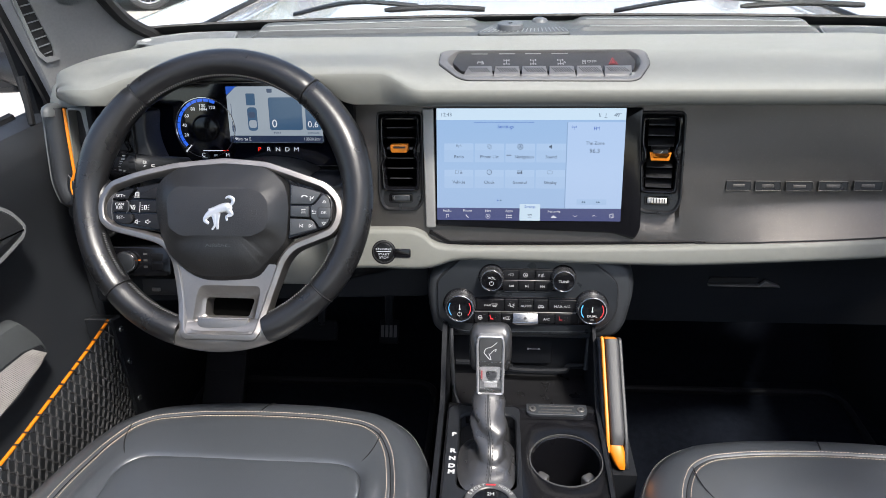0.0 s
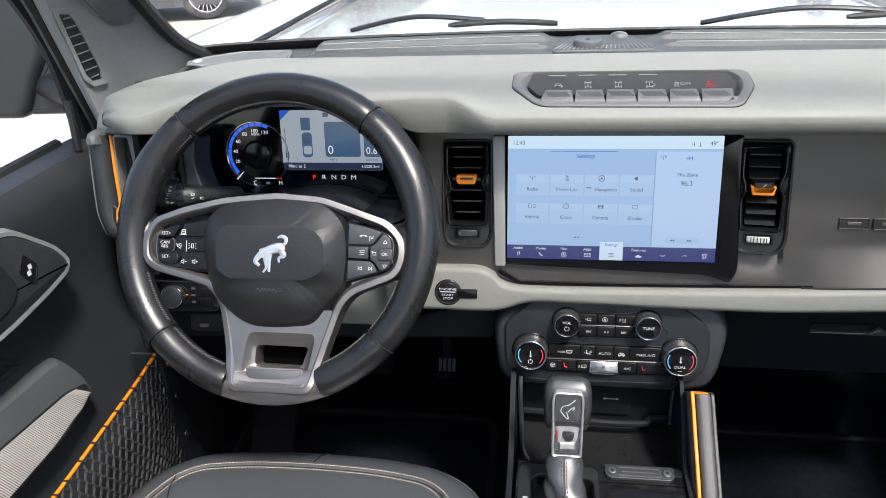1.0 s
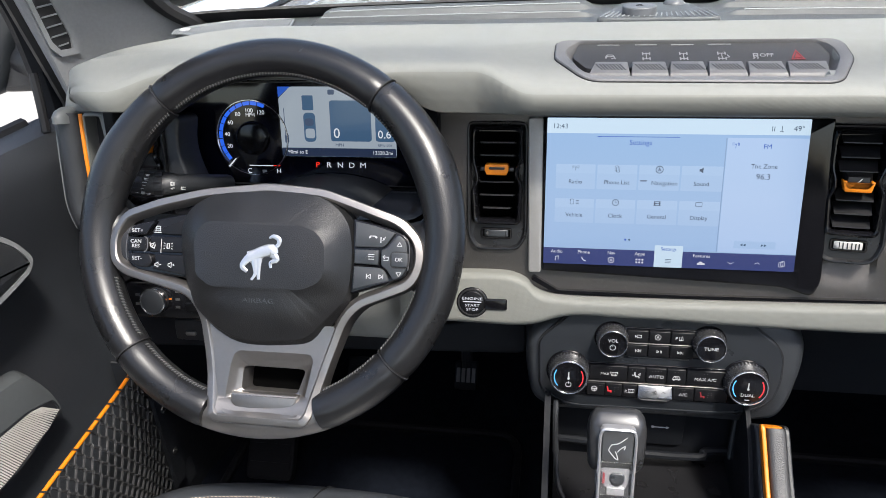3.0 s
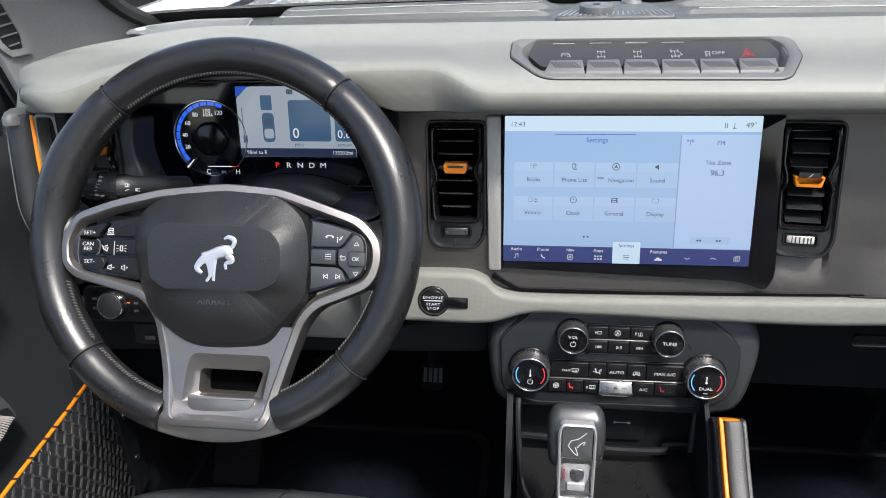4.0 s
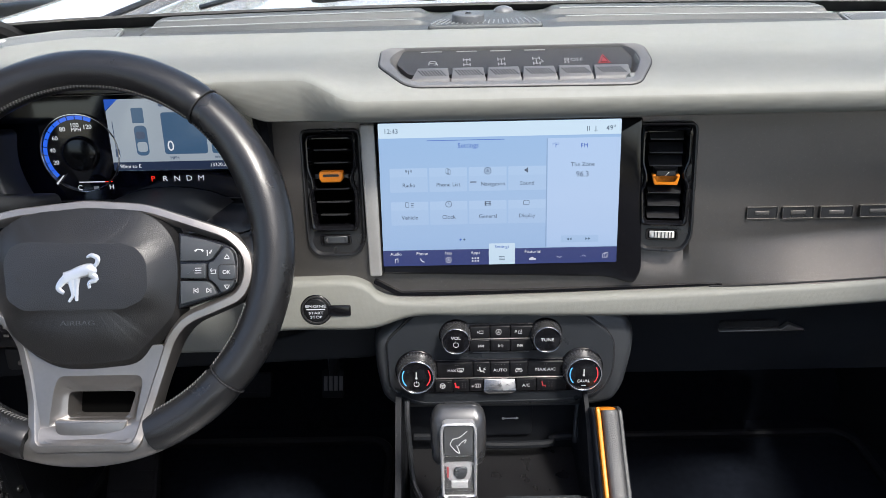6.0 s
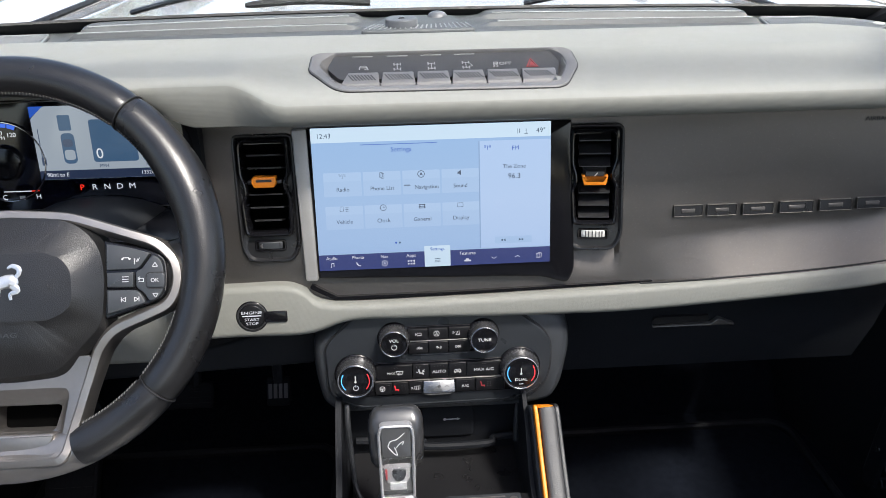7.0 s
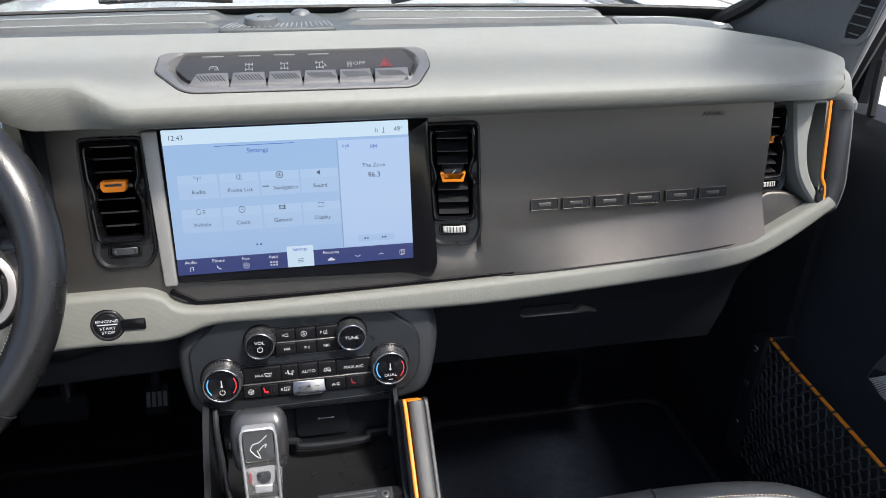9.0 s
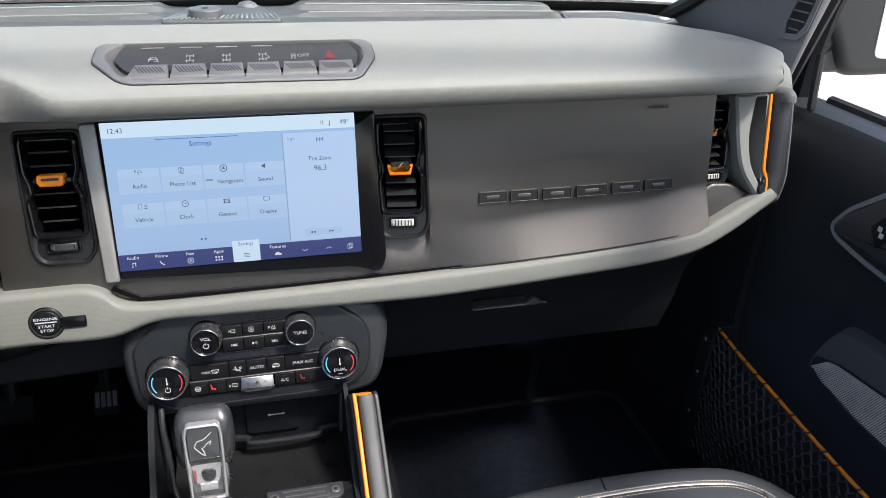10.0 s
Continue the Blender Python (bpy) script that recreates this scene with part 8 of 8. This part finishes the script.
def pedals():
    root = thing("brake_pedal", (-0.43, 0.29, 0.21), "wide ribbed brake pedal in the dark footwell", "pedal", "pedals")
    m = plane_at((-0.43, 0.285, 0.222), 35)
    part("pad", slab(rrect(0, 0, 0.105, 0.044, 0.006), -0.01, 0.004, m, 0.002), M_MATTE, root)
    for i in range(4):
        part("rib", box(-0.047, 0.047, -0.017 + i * 0.010, -0.013 + i * 0.010, 0.003, 0.0065, m), M_MATTE, root)
    part("arm", tube([(-0.41, 0.295, 0.23), (-0.41, 0.36, 0.42)], 0.010, 8), M_BLACK, root)
    root = thing("accelerator_pedal", (-0.267, 0.29, 0.20), "ribbed accelerator pedal in the dark footwell", "pedal", "pedals")
    m = plane_at((-0.267, 0.285, 0.222), 35)
    part("pad", slab(rrect(0, 0, 0.040, 0.050, 0.005), -0.01, 0.004, m, 0.002), M_MATTE, root)
    for i in range(4):
        part("rib", box(-0.0165 + i * 0.0090, -0.0105 + i * 0.0090, -0.012, 0.013, 0.003, 0.0065, m), M_SWITCH, root)
    part("arm", tube([(-0.267, 0.295, 0.23), (-0.267, 0.36, 0.42)], 0.010, 8), M_BLACK, root)
    root = thing("foot_rest", (-0.62, 0.25, 0.10), "ribbed black dead pedal beside the carpet", "pedal", "pedals")
    m = plane_at((-0.60, 0.20, 0.16), 40)
    part("pad", slab(rrect(0, 0, 0.085, 0.20, 0.01), -0.01, 0.006, m, 0.003), M_MATTE, root)
    for i in range(6):
        part("rib", box(-0.036, 0.036, -0.085 + i * 0.032, -0.070 + i * 0.032, 0.005, 0.0085, m), M_MATTE, root)


pedals()
for x0, x1 in ((-0.70, -0.15), (0.17, 0.70)):
    root = thing("floor_mat", ((x0 + x1) / 2, 0.0, 0.07), "black rubber floor mat with a raised border", "floor mat", "floor mats")
    o = rrect((x0 + x1) / 2, 0.02, x1 - x0 - 0.03, 0.56, 0.05, 5)
    part("mat", slab(o, 0.070, 0.078, FLAT, 0.002), M_CARPET, root)
    part("border", ring(o, offset(o, 0.014), 0.076, 0.090, FLAT, 0.004), M_MATTE, root)


# ---------------- front seats ----------------
def seat(cx, y_front):
    root = thing("front_seat", (cx, -0.45, 0.07), "black leather front seat cushion with tan double stitching", "car seat", "front seats")
    hw = [(0.0, 0.0), (0.10, 0.004), (0.175, 0.018), (0.222, 0.052), (0.250, 0.110), (0.266, 0.20), (0.270, 0.56)]
    o = [(cx + x, y_front - d) for x, d in hw[:0:-1]] + [(cx - x, y_front - d) for x, d in hw]
    o = rpoly(o, [0.02, 0.06, 0.05, 0.04, 0.05, 0.06, 0.06, 0.06, 0.05, 0.04, 0.05, 0.06, 0.02], 7)
    o = o[::-1] if sum(o[i - 1][0] * o[i][1] - o[i][0] * o[i - 1][1] for i in range(len(o))) < 0 else o

    def rise(x, y):
        return 0.022 * smooth(0.15, 0.235, abs(x - cx)) * smooth(y_front - 0.08, y_front - 0.32, y)

    cen = (cx, y_front - 0.34)
    oa = by_angle(o, 168, cen)
    io = by_angle(rpoly([(cx - 0.165, y_front - 0.56), (cx + 0.165, y_front - 0.56), (cx + 0.166, y_front - 0.152), (cx - 0.160, y_front - 0.148)], [0.02, 0.02, 0.045, 0.045], 6), 168, cen)

    def at(d, z):
        return [(x, y, z + rise(x, y)) for x, y in offset(oa, d)]

    def crease(x, y, z):
        """Soft unevenness of padded leather."""
        return z + rise(x, y) + 0.0011 * noise.noise(Vector((x * 22, y * 22, cx))) + 0.0005 * noise.noise(Vector((x * 60, y * 60, 3 + cx)))
    inner = offset(oa, 0.072)
    rings = [at(0.045, 0.22), at(0.012, 0.25), at(0.001, 0.285), at(0.0, 0.325), at(0.003, 0.345), at(0.0085, 0.3605), at(0.0185, 0.3735), at(0.033, 0.3822), at(0.049, 0.3866), at(0.0555, 0.3868), at(0.0580, 0.3848), at(0.0605, 0.3868), at(0.067, 0.3882)]
    for t, z in ((0.0, 0.3888), (0.15, 0.3892), (0.32, 0.3896), (0.5, 0.3900), (0.68, 0.3900), (0.84, 0.3892), (0.95, 0.3886), (0.992, 0.3866)):
        rings.append([(x, y, crease(x, y, z + 0.0085 * math.sin(math.pi * t) * smooth(0.135, 0.185, abs(x - cx)) * smooth(y_front - 0.13, y_front - 0.26, y))) for x, y in between(inner, io, t)])
    for k, z in ((1.0, 0.3862), (0.994, 0.3888), (0.984, 0.3902), (0.955, 0.3912), (0.88, 0.3914), (0.74, 0.3916), (0.60, 0.3914), (0.45, 0.3910), (0.30, 0.3906), (0.12, 0.3905)):
        rings.append([(cen[0] + (x - cen[0]) * k, cen[1] + (y - cen[1]) * k, crease(cen[0] + (x - cen[0]) * k, cen[1] + (y - cen[1]) * k, z)) for x, y in io])
    bm = bmesh.new()
    loops(bm, rings)
    part("cushion", bm, M_SEAT, root, "smooth black leather cushion", 60)
    skirt = bmesh.new()
    loops(skirt, [at(0.06, 0.08), at(0.05, 0.18), at(0.045, 0.225)])
    part("base", skirt, M_BLACK, root)

    def thread(d, z):
        """Path from one rear bolster round the front to the other."""
        loop = [(x, y, z + rise(x, y)) for x, y in offset(o, d)]
        pts = [p for p in loop if p[1] > y_front - 0.42]
        k = max(range(len(pts)), key=lambda i: (Vector(pts[i]) - Vector(pts[i - 1])).length)
        return pts[k:] + pts[:k]
    for d, z in ((0.0530, 0.3872), (0.0632, 0.3880)):
        stitches(thread(d, z), 0.0030, 0.0016, 0.00052, M_TAN, root, "tan_stitching", 0.0003)["kind"] = "stuff"
    stitches(thread(0.0075, 0.3596), 0.0026, 0.0020, 0.0005, M_GREYTHREAD, root, "edge_stitching")["kind"] = "stuff"
    part("seam_groove", tube([(x, y, z) for x, y, z in thread(0.0580, 0.3850)], 0.0010, 6), M_RUBBER, root)
    part("roll_seam", tube([(cx + 0.01 - 0.25 * q, y_front - q, z + 0.0003) for q, z in ((0.003, 0.345), (0.0085, 0.3605), (0.0185, 0.3735), (0.033, 0.3822), (0.050, 0.3868))], 0.0010, 6), M_RUBBER, root)
    # dark seam round the centre insert
    part("insert_piping", tube([(x, y, 0.3864 + rise(x, y)) for x, y in io], 0.0009, 6, closed=True), M_RUBBER, root)
    for s in (-1, 1):
        a, b = Vector((cx + s * 0.186, y_front - 0.066)), Vector((cx + s * 0.155, y_front - 0.158))
        part("side_seam", tube([(p.x, p.y, crease(p.x, p.y, 0.3893 + 0.0008 * math.sin(math.pi * q) - 0.004 * smooth(0.85, 1, q))) for q, p in ((q, a.lerp(b, 0.28 + 0.72 * q) + Vector((s * 0.006 * math.sin(math.pi * q), 0))) for q in span(0, 1, 12))], 0.0008, 6), M_RUBBER, root)


seat(-0.380, -0.118)
seat(0.385, -0.165)


# ---------------- doors ----------------
def door(s):
    root = thing("door", (s * 0.77, -0.4, 0.10), "charcoal door panel with net pocket and silver speaker grille", "door", "front doors")

    def P(x, y, z):
        return Vector((s * x, y, z))
    # door card: profile in x along height, sweeping forward
    prof = [(0.735, 0.10), (0.740, 0.20), (0.752, 0.34), (0.762, 0.44), (0.765, 0.52), (0.758, 0.60), (0.750, 0.66), (0.744, 0.705), (0.746, 0.730), (0.756, 0.746), (0.775, 0.752), (0.80, 0.752)]
    card = bmesh.new()
    grid(lambda y, i: P(prof[i][0] - 0.010 * smooth(-0.02, 0.10, y), y, prof[i][1]), span(-1.0, 0.12, 16), range(len(prof)), card, 0.012)
    part("door_card", card, M_DOOR, root, "charcoal moulded door card")
    # window seal along the sill
    part("sill_seal", tube([P(0.794, y, 0.752) for y in span(-0.9, 0.06, 8)], 0.009, 8), M_RUBBER, root)
    # armrest pod with a grey border round the black switch panel
    def Q(y, z, d=0.0):
        # plane of the pod face, tipped towards the seats
        return P(0.735 - d - 0.10 * max(0.0, 0.70 - z), y, z)
    out = rpoly([(-0.070, 0.634), (-0.086, 0.664), (-0.152, 0.722), (-0.60, 0.722), (-0.60, 0.600), (-0.205, 0.606), (-0.132, 0.612), (-0.084, 0.620)], [0.012, 0.014, 0.03, 0.01, 0.01, 0.02, 0.02, 0.01], 4)
    inn = offset(out, 0.0085)
    pod = bmesh.new()
    loops(pod, [[P(0.765, y, z) for y, z in offset(out, -0.006)], [Q(y, z, 0.0) for y, z in out], [Q(y, z, 0.006) for y, z in offset(out, 0.002)], [Q(y, z, 0.006) for y, z in offset(out, 0.0075)], [Q(y, z, 0.003) for y, z in inn]])
    part("armrest_border", pod, M_TRIMG, root, "grey armrest border")
    fac = bmesh.new()
    loops(fac, [[Q(y, z, 0.0) for y, z in inn], [Q(y, z, 0.0062) for y, z in offset(inn, 0.0005)], [Q(y, z, 0.0075) for y, z in offset(inn, 0.003)]])
    pn = part("switch_panel", fac, M_SOFT, root, "charcoal switch panel")
    sw = rpoly([(-0.134, 0.660), (-0.150, 0.682), (-0.166, 0.664), (-0.150, 0.638)], 0.004, 3)
    bz = bmesh.new()
    loops(bz, [[Q(y, z, 0.004) for y, z in sw], [Q(y, z, 0.0100) for y, z in sw], [Q(y, z, 0.0100) for y, z in offset(sw, 0.0008)], [Q(y, z, 0.0096) for y, z in offset(sw, 0.0012)]])
    lk = part("lock_switch", bz, M_BUTTON, pn, "black lock switch")
    for f in (0.35, 0.65):
        y, z = -0.142 - 0.016 * f, 0.671 - 0.022 * f
        b = bmesh.new()
        loops(b, [[Q(y + a, z + c, d) for a, c in ((-0.003, -0.003), (0.003, -0.003), (0.003, 0.003), (-0.003, 0.003))] for d in (0.009, 0.0102)])
        part("symbol", b, M_WHITE, lk)
    h2 = rpoly([(-0.185, 0.690), (-0.30, 0.690), (-0.30, 0.630), (-0.20, 0.632), (-0.176, 0.650)], 0.008, 3)
    hb = bmesh.new()
    loops(hb, [[Q(y, z, 0.004) for y, z in h2], [Q(y, z, 0.0085) for y, z in h2], [Q(y, z, 0.0110) for y, z in offset(h2, 0.003)]])
    part("window_switches", hb, M_BLACK, pn, "black window switch block")
    # speaker housing and its ribbed grille
    hous = rpoly([(-0.097, 0.428), (-0.099, 0.462), (-0.116, 0.500), (-0.150, 0.506), (-0.62, 0.530), (-0.62, 0.408), (-0.18, 0.414)], [0.010, 0.014, 0.012, 0.02, 0.01, 0.01, 0.02], 4)

    def S(y, z, d=0.0):
        return P(0.752 - d - 0.25 * (0.47 - z), y, z)
    hb = bmesh.new()
    loops(hb, [[P(0.780, y, z) for y, z in offset(hous, -0.008)], [S(y, z, 0.004) for y, z in hous], [S(y, z, 0.012) for y, z in offset(hous, 0.004)], [S(y, z, 0.013) for y, z in offset(hous, 0.010)]])
    hs = part("speaker_housing", hb, M_TRAY, root, "grey speaker housing")
    gr = rpoly([(-0.106, 0.436), (-0.107, 0.451), (-0.145, 0.463), (-0.60, 0.506), (-0.60, 0.418), (-0.22, 0.421), (-0.14, 0.428)], [0.004, 0.005, 0.01, 0.006, 0.006, 0.01, 0.01], 4)
    gb = bmesh.new()
    loops(gb, [[S(y, z, 0.012) for y, z in gr], [S(y, z, 0.0150) for y, z in gr], [S(y, z, 0.0150) for y, z in offset(gr, 0.002)], [S(y, z, 0.0140) for y, z in offset(gr, 0.0025)]])
    g = part("speaker_grille", gb, M_BLACK, hs, "dark metal speaker grille")
    for i in range(150):
        y0 = -0.117 - i * 0.0031
        zb = 0.4220 + 0.0065 * smooth(-0.22, -0.135, y0 + 0.008) + 0.007 * smooth(-0.14, -0.108, y0 + 0.008)
        zt = min(0.4490 + (-0.107 - y0 + 0.012) * 0.316, 0.4605 + (-0.145 - y0 + 0.012) * 0.0945)
        if zt - zb < 0.006:
            continue
        rb = tube([S(y0 + 0.008, zb, 0.0146), S(y0 - 0.012, zt, 0.0146)], 0.00105, 5)
        part("grille_rib", rb, M_GRILLE, g)
    # door pull recess above the housing
    rc = rpoly([(-0.165, 0.530), (-0.60, 0.538), (-0.60, 0.575), (-0.22, 0.570)], 0.02, 4)
    rb = bmesh.new()
    loops(rb, [[P(0.7625, y, z) for y, z in rc], [P(0.757, y, z) for y, z in rc], [P(0.756, y, z) for y, z in offset(rc, 0.004)], [P(0.759, y, z) for y, z in offset(rc, 0.008)]])
    part("pull_recess", rb, M_BLACK, root)

    # net pocket on a riveted front bar
    net = thing("net_pocket", (s * 0.70, -0.12, 0.20), "black mesh net pocket with an orange edge cord on the door", "net pocket", "door net pockets")
    xb = 0.700
    lift = -0.022 if s > 0 else 0.0

    def P(x, y, z):
        return Vector((s * x, y + (0.036 if s > 0 else 0.0), z + lift))
    bar = rpoly([(0.018, 0.416), (0.052, 0.404), (0.058, 0.170), (0.020, 0.165)], 0.006, 3)
    bb = bmesh.new()
    loops(bb, [[P(0.742, y, z) for y, z in bar], [P(xb - 0.002, y, z) for y, z in bar], [P(xb - 0.005, y, z) for y, z in offset(bar, 0.004)]])
    fb = part("front_bar", bb, M_BLACK, net, "black riveted bar")
    for z in (0.382, 0.314, 0.232):
        rv = bmesh.new()
        loops(rv, [[P(xb - 0.004 - d, 0.0385 + r * math.cos(a), z + r * math.sin(a)) for a in [2 * math.pi * i / 14 for i in range(14)]] for r, d in ((0.0062, 0.0), (0.0055, 0.003), (0.0026, 0.0048))])
        part("rivet", rv, M_CHROMED, fb, "steel rivet")
    cord = along([P(0.702, 0.022, 0.412), P(0.700, -0.05, 0.405), P(0.698, -0.15, 0.399), P(0.698, -0.26, 0.391), P(0.700, -0.38, 0.386)], 40)
    part("edge_cord", tube(cord, 0.0027, 8), M_ORANGE, net, "orange edge cord")
    for i in range(1, 14):
        p = cord[int(i * 2.8)]
        part("cord_wrap", tube([p + Vector((s * -0.0046, 0.003, -0.004)), p + Vector((s * -0.005, 0, 0.002)), p + Vector((0, -0.003, 0.0050))], 0.0012, 6), M_RUBBER, net)
    # knotted hexagon mesh
    nb = bmesh.new()
    cw, chh = 0.0175, 0.0135

    def N(y, z):
        hang = 0.014 * math.sin(math.pi * min(1, max(0, (0.41 - z) / 0.22)))
        top = 0.412 + 0.066 * (y - 0.022) if y < 0.022 else 0.412
        return P(0.700 - hang * smooth(0.03, -0.06, y), y, z + (top - 0.412))
    rows, cols = 17, 23
    for r in range(rows):
        z = 0.408 - r * chh
        for c in range(cols):
            y = 0.018 - (c + 0.5 * (r % 2)) * cw
            a, b = (y, z), (y, z - chh * 0.32)
            tube([N(*a), N(*b)], 0.0024, 6, bm=nb, cap=False)
            for q in (-0.5, 0.5):
                tube([N(*b), N(y + q * cw, z - chh)], 0.0019, 6, bm=nb, cap=False)
    part("net_mesh", nb, M_NET, net, "black knotted mesh")["kind"] = "stuff"


M_TRIMG = material("armrest_grey", (0.16, 0.165, 0.17), 0.5, vary=0.08, scale=30, bump=0.2, bscale=1500)
M_NET = material("net_black", (0.038, 0.038, 0.040), 0.24, vary=0.2, scale=200, spec=0.9)
door(-1)
door(1)

# kick panels beside the footwells
for s, nm in ((-1, "wall_kick_left"), (1, "wall_kick_right")):
    bm = bmesh.new()
    grid(lambda y, z: Vector((s * (0.728 - 0.05 * smooth(0.10, 0.45, y)), y, z)), span(0.06, 0.55, 10), span(0.05, 0.60, 6), bm, 0.015)
    setting(nm, bm, M_BLACK, "black kick panel beside the footwell", "wall")


def mirror(s):
    root = thing("door_mirror", (s * 0.98, 0.32, 0.74), "dark grey door mirror outside the window", "mirror", "door mirrors")
    m = Matrix(((1, 0, 0, 0), (0, 0, -1, 0.33), (0, 1, 0, 0), (0, 0, 0, 1)))

    def o(pts, r):
        q = rpoly([(s * x, z) for x, z in pts], r, 5)
        return q if s > 0 else q[::-1]
    part("shell", slab(o([(1.025, 0.715), (1.25, 0.715), (1.27, 0.80), (1.26, 0.985), (0.955, 0.990), (0.945, 0.84), (0.985, 0.79)], 0.03), -0.11, 0.03, m, 0.02), M_MIRSH, root, "dark grey shell")
    part("mirror_glass", slab(o([(1.075, 0.748), (1.235, 0.748), (1.235, 0.955), (1.055, 0.955)], 0.02), 0.0, 0.0315, m, 0.002), M_MIRROR, root)
    part("pivot_block", slab(o([(0.945, 0.722), (1.035, 0.720), (1.035, 0.815), (0.945, 0.830)], 0.015), -0.07, 0.015, m, 0.012), M_SOFT, root, "charcoal pivot block")
    part("mount_arm", tube(along([(s * 0.83, 0.30, 0.755), (s * 0.90, 0.31, 0.765), (s * 1.0, 0.345, 0.775)], 8), [0.045, 0.042, 0.040, 0.038, 0.036, 0.034, 0.032, 0.03, 0.03], 12), M_BLACK, root)


M_MIRSH = material("mirror_shell", (0.020, 0.023, 0.025), 0.45, vary=0.08, scale=12)
mirror(-1)
mirror(1)
